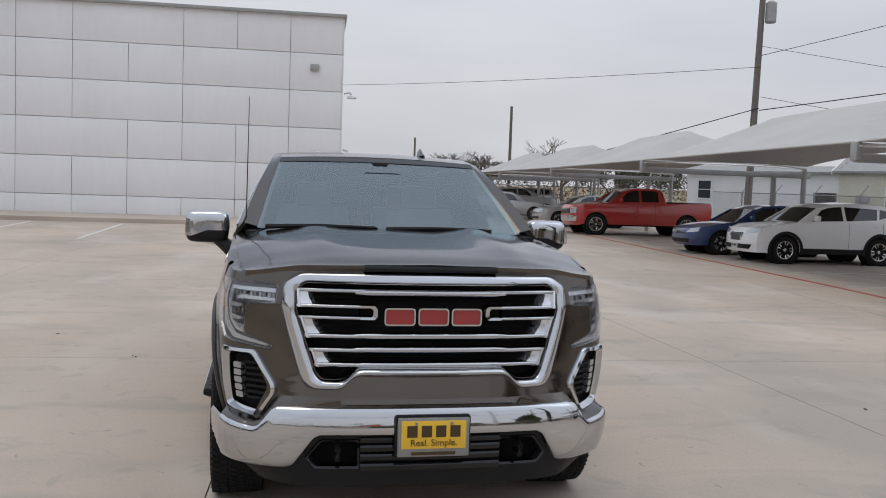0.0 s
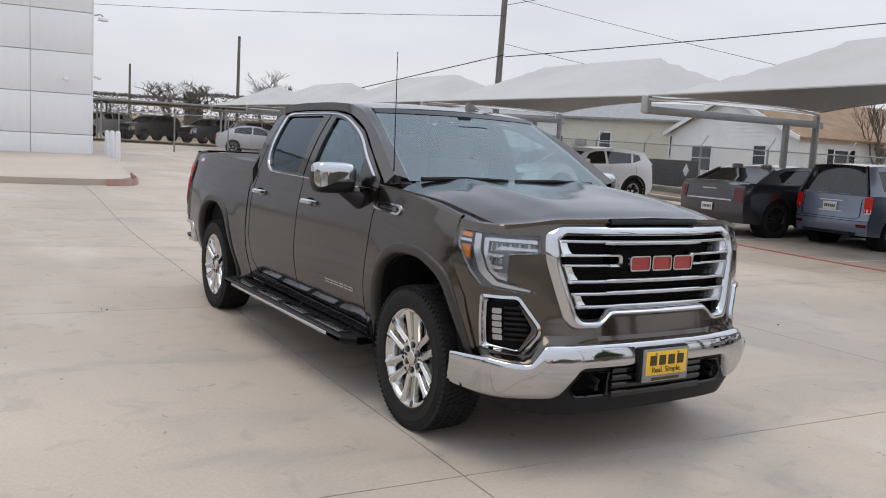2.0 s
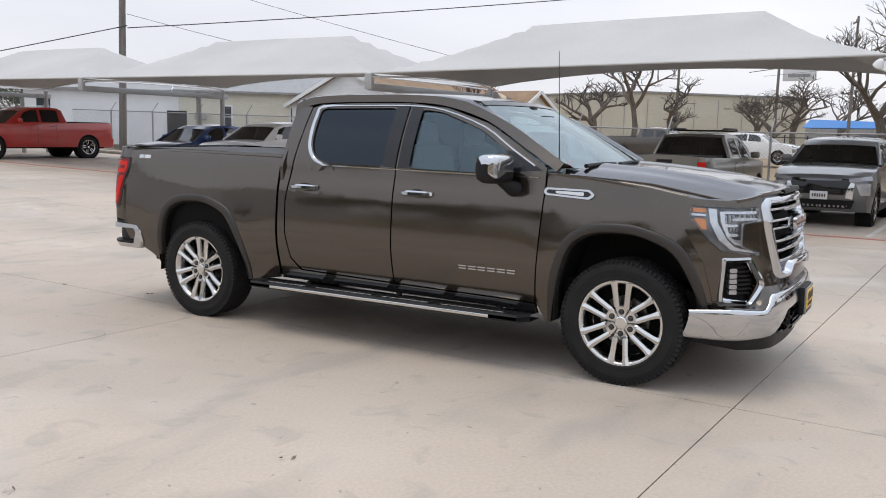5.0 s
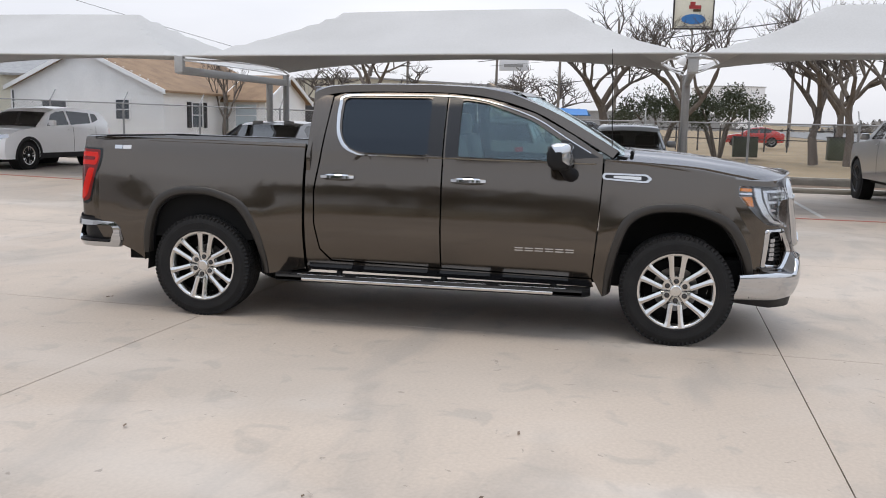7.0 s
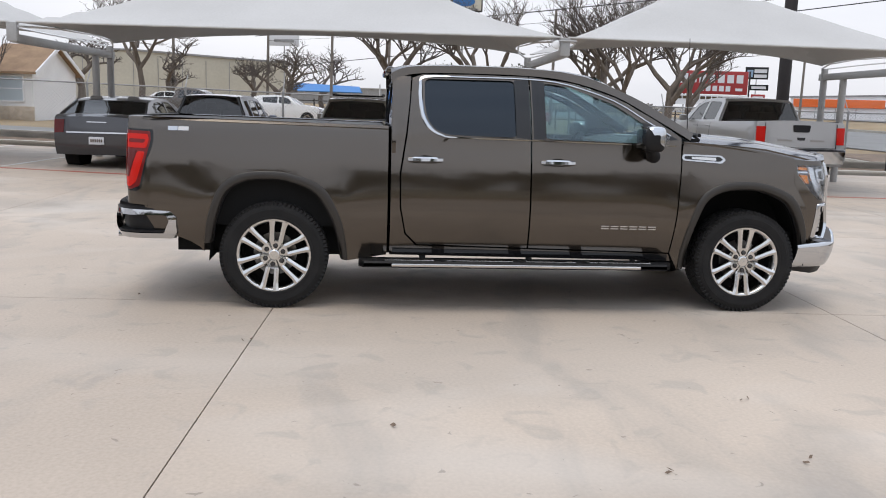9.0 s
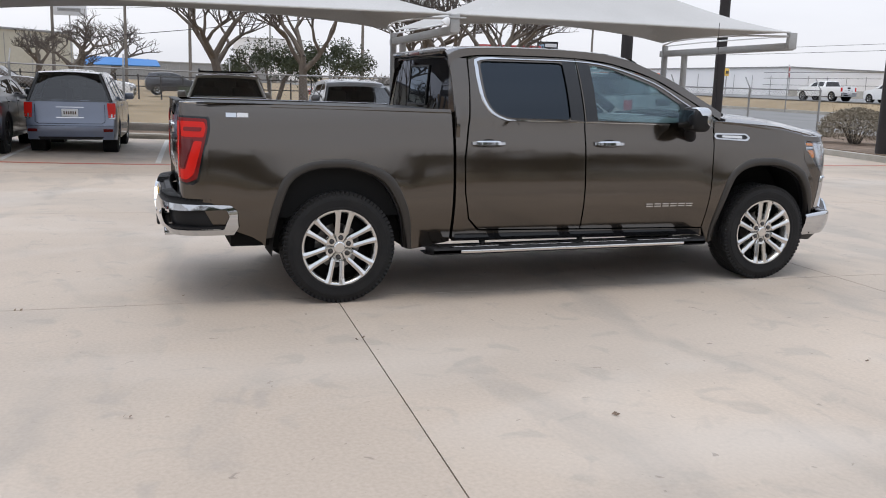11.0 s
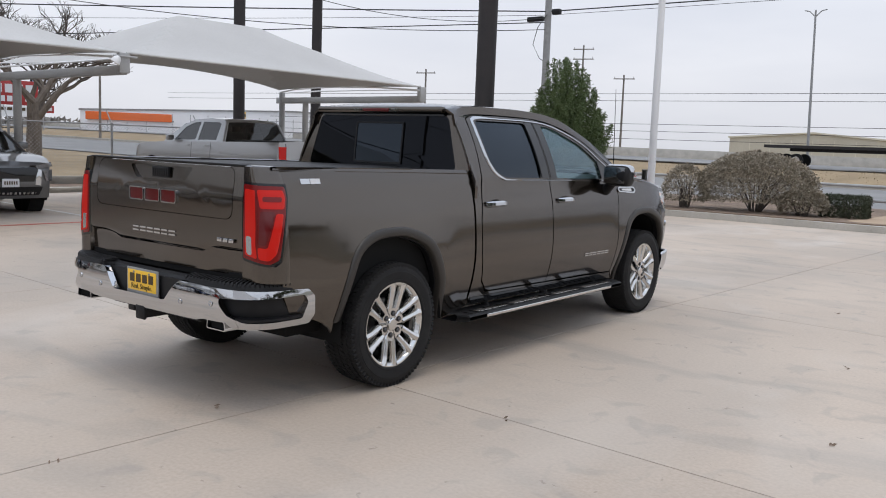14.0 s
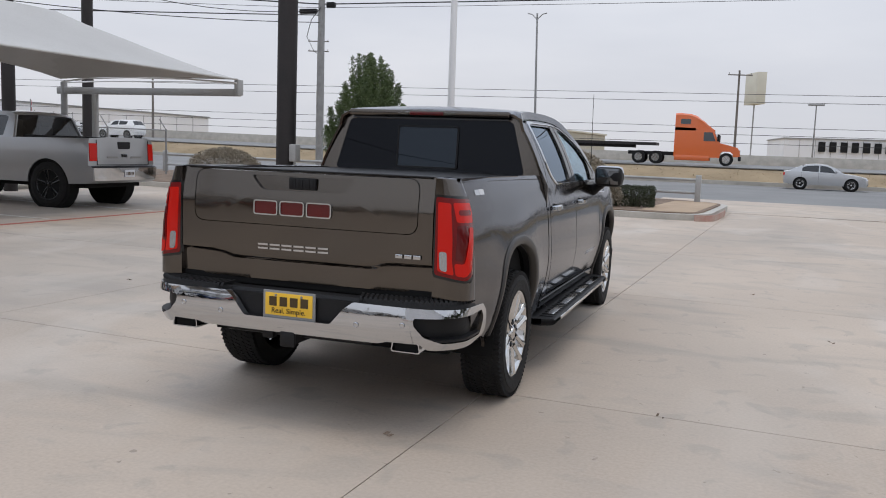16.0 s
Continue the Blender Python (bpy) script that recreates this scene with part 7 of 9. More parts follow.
WW = [[(0.75, 1.08), (1.55, 1.08), (1.55, 1.54), (1.12, 1.51), (1.0, 1.46)], [(1.62, 1.08), (2.4, 1.08), (2.4, 1.55), (1.62, 1.55)], [(2.5, 1.12), (2.95, 1.14), (2.95, 1.52), (2.5, 1.54)]]
WR = (("tail_light", [(0.70, 1.02), (0.86, 1.02), (0.86, 0.74), (0.72, 0.72)], M_REDLENS, True), ("bumper_lamp", [(0.62, 0.50), (0.80, 0.50), (0.80, 0.44), (0.62, 0.44)], M_REDDARK, True), ("reversing_lamp", [(0.725, 0.80), (0.855, 0.80), (0.85, 0.70), (0.735, 0.70)], M_HEADLAMP, True), ("hatch_gap", [(-0.66, 0.985), (-0.66, 0.64), (-0.60, 0.60), (0.60, 0.60), (0.66, 0.64), (0.66, 0.985), (0.652, 0.985), (0.652, 0.645), (0.597, 0.608), (-0.597, 0.608), (-0.652, 0.645), (-0.652, 0.985)], M_UNDER, False), ("plate_trim", [(-0.26, 0.735), (0.26, 0.735), (0.26, 0.715), (-0.26, 0.715)], M_CHROME, False), ("spoiler_trim", [(-0.26, 0.94), (0.26, 0.94), (0.26, 0.925), (-0.26, 0.925)], M_CHROME, False), ("bumper_crease", [(-0.84, 0.565), (0.84, 0.565), (0.84, 0.557), (-0.84, 0.557)], M_UNDER, False), ("bumper_valance", [(-0.62, 0.34), (0.62, 0.34), (0.58, 0.28), (-0.58, 0.28)], M_BLACK, False))
x, y = ahead(12.85, 6.35, 2.6)
car("wagon_car", "boxy blue-grey compact wagon, tail to the lot", "car", P_BLUEGREY, tailed(x, y), 1.76, 2.60, 0.32, WD, WG, 1.05, WW, (), WR, plate_z=0.82, pillar=M_GLOSSBLACK)

# SUV nosed to the lot
UD = [(-0.82, 0.30), (-0.92, 0.5), (-0.92, 0.82), (-0.84, 0.96), (-0.3, 1.08), (0.45, 1.15), (1.6, 1.17), (2.9, 1.2), (3.45, 1.22), (3.52, 1.0), (3.55, 0.6), (3.45, 0.32)]
UG = [(0.45, 1.14), (1.02, 1.52), (1.3, 1.64), (2.0, 1.69), (2.8, 1.65), (3.1, 1.58), (3.42, 1.20)]
UW = [[(0.85, 1.19), (1.68, 1.22), (1.68, 1.6), (1.32, 1.57), (1.12, 1.5)], [(1.76, 1.22), (2.6, 1.26), (2.66, 1.55), (1.76, 1.6)]]
UF = (("headlight", [(0.48, 0.92), (0.86, 0.98), (0.88, 0.90), (0.52, 0.86)], M_HEADLAMP, True), ("front_lamp", [(0.62, 0.82), (0.86, 0.84), (0.86, 0.62), (0.70, 0.62)], M_HEADLAMP, True), ("grille", [(-0.56, 0.92), (0.56, 0.92), (0.44, 0.62), (-0.44, 0.62)], M_GLOSSBLACK, False), ("chrome_blade", [(0.50, 0.86), (0.60, 0.84), (0.58, 0.54), (0.46, 0.56)], M_CHROME, True), ("intake", [(-0.62, 0.52), (0.62, 0.52), (0.56, 0.36), (-0.56, 0.36)], M_BLACK, False), ("skid_trim", [(-0.5, 0.42), (0.5, 0.42), (0.46, 0.38), (-0.46, 0.38)], M_CHROME, False))
car("suv_car", "grey compact SUV nosed to the lot", "car", P_GRAPHITE, nosed(12.35, 0.22), 1.81, 2.67, 0.345, UD, UG, 1.18, UW, UF, (), cladding=True, plate_z=0.60, plate_end=-1)


# pickups
def pickup(label, finish, m, L=1.0, dark=False, R=0.40, lift=0.0, lamps=M_REDLENS, group="parked pickups"):
    PD = [(-0.84, 0.34), (-0.95, 0.5), (-0.95, 0.95), (-0.86, 1.08), (-0.3, 1.17), (0.5, 1.22), (1.6, 1.24), (2.75, 1.26), (2.80, 1.27), (4.70, 1.30), (4.72, 0.75), (4.84, 0.70), (4.83, 0.44), (4.7, 0.38)]
    PG = [(0.5, 1.21), (1.15, 1.66), (1.45, 1.78), (2.1, 1.82), (2.55, 1.79), (2.66, 1.72), (2.78, 1.26)]
    PW = [[(0.9, 1.27), (1.72, 1.29), (1.72, 1.73), (1.46, 1.70), (1.2, 1.6)], [(1.82, 1.29), (2.5, 1.30), (2.5, 1.69), (2.4, 1.72), (1.82, 1.73)]]
    PF = (("headlight", [(0.60, 1.02), (0.92, 1.02), (0.94, 0.80), (0.62, 0.80)], M_HEADLAMP, True), ("grille", [(-0.56, 1.04), (0.56, 1.04), (0.56, 0.78), (-0.56, 0.78)], M_GLOSSBLACK, False), ("grille_frame", [(-0.58, 1.07), (0.58, 1.07), (0.58, 1.04), (-0.58, 1.04)], M_CHROME, False), ("bumper", [(-0.95, 0.70), (0.95, 0.70), (0.9, 0.48), (-0.9, 0.48)], M_CHROME, False))
    PR = (("tail_light", [(0.76, 1.20), (0.95, 1.20), (0.95, 0.84), (0.77, 0.84)], lamps, True), ("tailgate_handle", rounded([(-0.19, 1.24), (0.19, 1.24), (0.17, 1.09), (-0.17, 1.09)], 0.03), M_BLACK, False), ("gate_gap", [(-0.775, 1.27), (-0.775, 0.76), (0.775, 0.76), (0.775, 1.27), (0.767, 1.27), (0.767, 0.768), (-0.767, 0.768), (-0.767, 1.27)], M_UNDER, False), ("name_bar", [(-0.5, 0.935), (-0.2, 0.935), (-0.2, 0.895), (-0.5, 0.895)], M_DISC, True), ("bumper", [(-0.95, 0.70), (-0.30, 0.70), (-0.24, 0.62), (0.24, 0.62), (0.30, 0.70), (0.95, 0.70), (0.92, 0.44), (-0.92, 0.44)], M_CHROME, False), ("step_pad", [(-0.95, 0.735), (0.95, 0.735), (0.95, 0.705), (-0.95, 0.705)], M_BLACK, False), ("gate_badge", [(-0.09, 0.98), (0.09, 0.98), (0.07, 0.92), (-0.07, 0.92)], M_GLOSSBLACK, False))
    k = L
    sc = lambda p: [(a * k, c * (0.5 + 0.5 * k) + lift) for a, c in p]
    f2 = lambda it: tuple((n, [(a * k, c * (0.5 + 0.5 * k) + lift) for a, c in p], q, r) for n, p, q, r in it)
    t = car("pickup_truck", label, "pickup truck", finish, m, 2.03 * k, 3.66 * k, R, sc(PD), sc(PG), 1.25 * (0.5 + 0.5 * k) + lift, [sc(q) for q in PW], f2(PF), f2(PR), dark, 0.40 + lift * 0.8, (2.86 * k, 4.66 * k, 1.29 * (0.5 + 0.5 * k) + lift), plate_z=0.60 + lift, group=group)
    return t


pickup("red crew-cab pickup nosed to the lot under the canopy", P_RED, nosed(11.72, 27.35))
x, y = ahead(12.55, 3.22, 3.2)
fr = pickup("taupe crew-cab pickup with a black roof rack", P_TAUPE, tailed(x, y), 0.90, False, 0.38)
b = nb()
for yy in (1.25, 1.6, 1.95, 2.3):
    tube(b, [(-0.58, yy * 0.9, 1.80), (0.58, yy * 0.9, 1.80)], 0.018, 6)
for s in (-1, 1):
    tube(b, [(s * 0.58, 1.0, 1.80), (s * 0.6, 1.1, 1.84), (s * 0.6, 2.1, 1.84), (s * 0.58, 2.2, 1.80)], 0.025, 6)
part("roof_rack", b, M_BLACK, fr, "black tubular roof rack")
x, y = ahead(11.9, -6.3, 3.66)
pickup("silver lifted crew-cab pickup on black wheels", P_PEWTER, tailed(x, y, 3), 1.06, True, 0.49, 0.16)

# cars beyond the fences
for label, fin, x, y, rz in (("white SUV parked broadside beyond the fence", P_WHITE, 45.1, 6.1, -6), ("grey SUV in the far row", P_GREY, 16.8, 54.5, -60), ("black SUV in the far row", P_DARK, 13.2, 56.3, -60), ("dark SUV in the far row", P_BROWN, 9.4, 57.4, -60), ("white SUV in the far row", P_WHITE, 6.4, 59.0, -60), ("silver SUV behind the far gate", P_SILVER, 16.2, 46.5, 80)):
    car("suv_car", label, "car", fin, pose(x, y, gz(x, y), 0, 0, rz), 1.85, 2.67, 0.345, UD, UG, 1.18, UW, UF, (("tail_light", [(0.6, 1.1), (0.86, 1.1), (0.86, 0.9), (0.6, 0.95)], M_REDLENS, True),), group="far parked cars")
pickup("brown pickup parked beyond the fence", P_BROWN, pose(42.0, 10.4, gz(42, 10), 0, 0, -6), 1.0)
pickup("white pickup on the street beyond the grass", P_WHITE, pose(62.0, -57.0, gz(60, -57) - 0.08, 0, 0, 92), 1.0)
car("suv_car", "white SUV on the street beyond the grass", "car", P_WHITE, pose(54.8, -58.0, gz(55, -58) - 0.08, 0, 0, 92), 1.85, 2.67, 0.345, UD, UG, 1.18, UW, UF, (), group="far parked cars")
car("sedan_car", "silver sedan on the frontage road", "car", P_SILVER, pose(-8.0, -45.6, gz(-9, -45) - 0.1, 0, 0, -92), 1.8, 2.70, 0.32, SD, SG, 0.98, SW, SF, SR)

# orange tractor unit with a flat trailer on the highway
semi = thing("tractor_unit", "orange sleeper-cab tractor unit pulling an empty flatbed trailer", "truck", pose(-1.75, -61.0, 0.86, 0, 0, 0))
b = nb()
plate(b, [rounded([(0.0, 0.70), (0.04, 1.18), (0.22, 1.42), (1.45, 1.72), (1.45, 0.78), (1.42, 0.95), (1.25, 1.10), (0.72, 1.10), (0.52, 0.92), (0.50, 0.70)], 0.04)], lambda u, v: (u, -1.0, v), (0, 2.0, 0), 0, 0)
part("bonnet", b, P_ORANGE, semi, smooth=False)
b = nb()
plate(b, [rounded([(1.45, 0.60), (1.45, 1.75), (1.62, 1.85), (1.95, 2.62), (2.15, 2.78), (4.85, 2.85), (4.85, 0.60)], 0.05)], lambda u, v: (u, -1.15, v), (0, 2.3, 0), 0, 0)
part("cab", b, P_ORANGE, semi, smooth=False)
b = nb()
rows = []
for u, v, w in ((1.95, 2.70, 1.05), (2.3, 2.98, 1.1), (2.8, 3.40, 1.14), (3.3, 3.72, 1.15), (3.7, 3.86, 1.15), (4.4, 3.92, 1.15), (4.85, 3.90, 1.15)):
    rows.append([(u, -w, 2.62), (u, -w, v - 0.12 * min(1, v - 2.62)), (u, -w + 0.14, v), (u, w - 0.14, v), (u, w, v - 0.12 * min(1, v - 2.62)), (u, w, 2.62)])
ribbon(b, rows)
b.faces.new([b.verts.new(p) for p in rows[-1]])
part("sleeper_roof", b, P_ORANGE, semi, "tall sloping sleeper roof")
b = nb()
box(b, (0.02, 0, 0.58), (0.22, 2.3, 0.34), 0.06)
part("bumper", b, M_BLACK, semi)
b = nb()
box(b, (0.02, 0, 1.0), (0.06, 1.0, 0.5), 0.02)
part("radiator_grille", b, M_ALLOY, semi, "bright radiator grille")
b = nb()
ribbon(b, [[(1.605, x, 1.88), (1.92, x, 2.60)] for x in (-0.98, 0, 0.98)], (-0.015, 0, 0.01))
part("windscreen", b, M_WINDOW, semi)
for yy in (-1, 1):
    b = nb()
    plate(b, [rounded([(1.80, 1.85), (2.70, 1.85), (2.70, 2.52), (2.08, 2.52)], 0.05)], lambda u, v: (u, yy * 1.165, v), (0, -yy * 0.012, 0), 0, 0)
    part("door_window", b, M_WINDOW, semi)
    b = nb()
    plate(b, [rounded([(3.7, 3.1), (4.45, 3.1), (4.45, 3.48), (3.7, 3.48)], 0.06)], lambda u, v: (u, yy * 1.168, v), (0, -yy * 0.015, 0), 0, 0)
    part("sleeper_window", b, M_WINDOW, semi)
    b = nb()
    box(b, (1.62, yy * 1.36, 2.1), (0.16, 0.16, 0.52), 0.04)
    tube(b, [(1.75, yy * 1.14, 1.95), (1.64, yy * 1.36, 1.95)], 0.025, 6)
    part("door_mirror", b, M_BLACK, semi)
    b = nb()
    box(b, (3.5, yy * 1.0, 0.55), (2.6, 0.32, 0.42), 0.05)
    part("fuel_tank", b, P_ORANGE, semi)
b = nb()
box(b, (6.2, 0, 0.82), (4.4, 0.9, 0.28))
part("chassis", b, M_BLACK, semi)
b = nb()
box(b, (12.4, 0, 1.52), (12.4, 2.5, 0.22))
box(b, (12.4, 0, 1.30), (9.0, 0.9, 0.24))
part("flatbed", b, M_POLE, semi, "dark empty flatbed deck")
for x0 in (0.98, 6.2, 7.5, 16.2, 17.5):
    for yy in (-1.05, 1.05):
        b = nb()
        lathe(b, [(-0.15, 0.3), (-0.15, 0.5), (0.15, 0.5), (0.15, 0.3)], 20, "x")
        o = part("wheel", b, M_TYRE, semi)
        o.matrix_basis = pose(x0, yy, 0.5, 0, 0, 90)
        b = nb()
        lathe(b, [(-0.16, 0.3), (-0.1, 0.1), (-0.1, 0.02)], 16, "x")
        o = part("hub", b, M_ALLOY, semi)
        o.matrix_basis = pose(x0, yy + 0.0, 0.5, 0, 0, 90 if yy < 0 else -90)

# ---- poles and wires ----
def pole(name, x, y, h, r0, r1, mat, label, category="pole", lean=(0.0, -0.012), z0=None):
    t = thing(name, label, category, pose(x, y, gz(x, y) if z0 is None else z0))
    b = nb()
    tube(b, [(0, 0, -0.2), (lean[0] * h * 0.5, lean[1] * h * 0.5, h * 0.5), (lean[0] * h, lean[1] * h, h)], [r0, (r0 + r1) / 2, r1], 14)
    part("shaft", b, mat, t)
    return t


def crossarm(t, z, w, turn=0.0, ins=3):
    b = nb()
    box(b, (0, 0, z), (w, 0.1, 0.12), 0.01, Euler((0, 0, radians(turn))).to_matrix())
    arm = part("crossarm", b, M_WOODPOLE, t)
    for k in range(ins):
        b = nb()
        a = (k / (ins - 1) - 0.5) * w * 0.9
        tube(b, [(a * math.cos(radians(turn)), a * math.sin(radians(turn)), z + 0.05), (a * math.cos(radians(turn)), a * math.sin(radians(turn)), z + 0.25)], [0.05, 0.03], 8)
        part("insulator", b, M_STEEL, arm)


up = pole("utility_pole", 20.4, 30.4, 12.0, 0.17, 0.12, M_WOODPOLE, "weathered wooden utility pole behind the canopies", "utility pole", (0.012, -0.02))
b = nb()
lathe(b, [(0, 0.2), (0.05, 0.24), (0.85, 0.24), (0.95, 0.12)], 16, "z", centre=(0.5, -0.3, 9.3))
part("transformer", b, M_STEEL, up, "grey can transformer")
crossarm(up, 11.3, 2.4, 20)
pole("light_pole", 21.3, 72.3, 9.0, 0.16, 0.12, M_WOODPOLE, "bare wooden pole far down the row", "pole")
pole("light_pole", 14.4, 84.0, 6.4, 0.12, 0.1, M_WOODPOLE, "bare wooden pole beyond the far lot", "pole")
big = pole("sign_column", 10.4, -13.25, 11.0, 0.285, 0.285, M_POLE, "thick dark rust-brown steel sign column in the island", "sign column", (0.004, -0.01))
b = nb()
box(b, (-0.36, 0.12, 1.25), (0.22, 0.3, 0.5), 0.03)
part("meter_box", b, M_STEEL, big, "grey electric meter box")
b = nb()
tube(b, [(-0.36, 0.12, 0.0), (-0.36, 0.12, 1.1)], 0.03, 6)
part("conduit", b, M_STEEL, big)
pole("sign_column", 16.1, -8.75, 9.5, 0.17, 0.17, M_POLE, "dark steel column behind the canopy", "sign column", (0.008, -0.006))
pole("sign_column", 17.3, -13.0, 9.5, 0.17, 0.17, M_POLE, "dark steel column beyond the canopy's end", "sign column", (0.004, -0.006))
wp = pole("flag_pole", 6.6, -16.9, 11.0, 0.12, 0.09, M_WHITEPAINT, "white painted steel pole on a concrete foot", "pole", (0.01, -0.018))
b = nb()
box(b, (0, 0, 0.18), (0.6, 0.6, 0.5), 0.03)
part("foot", b, M_KERB, wp, "square concrete foot")
u2 = pole("utility_pole", 15.0, -24.2, 10.5, 0.17, 0.13, M_GALV, "grey utility pole by the frontage road", "utility pole", (0.01, -0.014))
b = nb()
box(b, (-0.55, 0.25, 7.25), (0.35, 0.25, 0.22), 0.03)
part("cable_box", b, M_BLACK, u2, "black cable closure")
b = nb()
box(b, (0.8, -0.3, 7.1), (0.8, 0.2, 0.2), 0.03)
part("cable_box", b, M_BLACK, u2, "black cable closure")
b = nb()
tube(b, [(0, 0.1, 7.2), (0.5, 0, 6.7), (0.7, 0, 6.0), (0.35, 0, 5.4), (0.0, 0, 5.2)], 0.015, 6)
part("drop_cable", b, M_WIRE, u2)


def wire(pts, r=0.012, label="thin black overhead cable", sag=0.25):
    a, c = Vector(pts[0]), Vector(pts[-1])
    b = nb()
    tube(b, [a + (c - a) * (k / 14) - Vector((0, 0, sag * 4 * (k / 14) * (1 - k / 14))) for k in range(15)], r, 5)
    tagged(part("overhead_cable", b, M_WIRE), label, "cable", "overhead cables")


PU = Vector((20.5, 30.0, 0))
wire([PU + Vector((0, 0, 6.1)), (14.5, 36.5, 3.9)], 0.022, sag=0.0)
wire([PU + Vector((0, 0, 6.0)), (44, 2.5, 10.2)], 0.022, sag=0.2)
wire([PU + Vector((0, 0, 7.9)), (-20, 75, 11.0)], 0.012, sag=0.8)
wire([PU + Vector((0, 0, 8.4)), (45, 6, 15.5)], 0.014, sag=0.2)
wire([PU + Vector((0, 0, 8.8)), (33, 19, 5.2)], 0.010, sag=0.1)
wire([PU + Vector((0, 0, 6.6)), (30, 23, 4.5)], 0.010, sag=0.1)
P2 = Vector((15.0, -24.3, 0))
for z, e0, e1, r in ((7.35, (60, 11, 6.5), (-60, -36, 10.2), 0.026), (7.2, (60, 10, 6.2), (-60, -36.2, 9.9), 0.010), (6.9, (58, 9, 4.2), None, 0.022), (6.6, (28, -8, 6.6), None, 0.016)):
    wire([P2 + Vector((0, 0, z)), e0], r, sag=0.5 if r < 0.02 else 0.2)
    if e1:
        wire([P2 + Vector((0, 0, z)), e1], r, sag=0.3)
wire([P2 + Vector((0, 0, 7.1)), (24, -14, 8.3)], 0.014, sag=0.9)
for k, z in enumerate((2.7, 3.6, 4.4, 7.0, 7.8)):
    wire([(120, -78, z + 0.6), (-120, -96, z + 0.8)], 0.025, "fine highway power cable", 0.4)
for x, y, h, ca in ((48.8, -88.4, 15.0, 2), (44.3, -90.8, 11.5, 1), (64.9, -77.4, 11.5, 1), (-0.9, -90.9, 11.5, 1), (80, 6, 12, 1), (74, 20, 9, 1), (78, 12, 10, 0), (76, 0.5, 11, 0), (70, -14, 10, 0), (95, -25, 12, 1), (90, -48, 12, 1)):
    p = pole("power_pole", x, y, h, 0.16, 0.10, M_WOODPOLE, "wooden power pole along the highway", "power pole", (0.008, -0.012), -0.6 if y < -50 else None)
    for k in range(ca):
        crossarm(p, h - 0.5 - 1.2 * k, 2.6, 15)
lp = pole("street_lamp", 17.3, -73.7, 15.6, 0.14, 0.08, M_GALV, "tall grey highway lamp post", "street lamp", (0.03, -0.012), -1.0)
for s in (-1, 1):
    b = nb()
    tube(b, [(0.45, -0.18, 15.0), (0.45 + s * 0.5, -0.18, 15.5), (0.45 + s * 0.95, -0.18, 15.6)], 0.05, 6)
    part("arm", b, M_GALV, lp)
l2 = pole("street_lamp", -9.4, -100.7, 9.6, 0.1, 0.07, M_GALV, "distant double street lamp", "street lamp", (0, 0), -1.6)
b = nb()
box(b, (0, 0, 9.5), (1.8, 0.25, 0.2), 0.03)
part("lamp_heads", b, M_GALV, l2)


# ---- trees and shrubs ----
def bare_tree(x, y, h, seed, spread=0.7, trunk=0.2, depth=5, label="leafless winter tree with grey bark", forks=3):
    t = thing("tree", label, "tree", pose(x, y, gz(x, y) - 0.1), "bare trees")
    r = random.Random(seed)
    b, tw = nb(), nb()

    def grow(p, d, ln, rad, lvl):
        q = p + d * ln * 0.5 + Vector((r.uniform(-1, 1), r.uniform(-1, 1), r.uniform(-0.4, 0.6))) * ln * 0.09
        e = p + d * ln
        tube(b if lvl < 3 else tw, [p, q, e], [rad, rad * 0.82, rad * 0.66], 8 if lvl < 2 else 5 if lvl < 4 else 3, False)
        if lvl >= depth:
            return
        for k in range(forks if lvl else forks + 1):
            side = Vector((r.uniform(-1, 1), r.uniform(-1, 1), r.uniform(-0.15, 0.55))).normalized()
            nd = (d * (1 - spread * 0.55) + side * spread).normalized()
            start = e if k < 2 else p + d * ln * r.uniform(0.55, 0.95)
            grow(start, nd, ln * r.uniform(0.58, 0.82), rad * r.uniform(0.5, 0.66), lvl + 1)

    grow(Vector((0, 0, 0)), Vector((r.uniform(-0.08, 0.08), r.uniform(-0.08, 0.08), 1)).normalized(), h * 0.30, trunk, 0)
    part("trunk", b, M_BARK, t)
    tagged(part("twig_crown", tw, M_TWIG, t, smooth=False), "fine bare twigs", "", "", "stuff")
    return t


def leaf_mass(b, n, place, size, r, wide=0.35):
    for _ in range(n):
        p, d = place(r)
        a = Vector((r.uniform(-1, 1), r.uniform(-1, 1), r.uniform(-1, 1))).normalized()
        u = (d * 0.7 + a).normalized()
        v = u.cross(Vector((r.uniform(-1, 1), r.uniform(-1, 1), r.uniform(-1, 1)))).normalized()
        s = size * r.uniform(0.6, 1.4)
        q = [p - v * s * wide, p + u * s * 0.5 - v * s * 0.1, p + u * s, p + u * s * 0.5 + v * s * wide]
        b.faces.new([b.verts.new(w) for w in q])


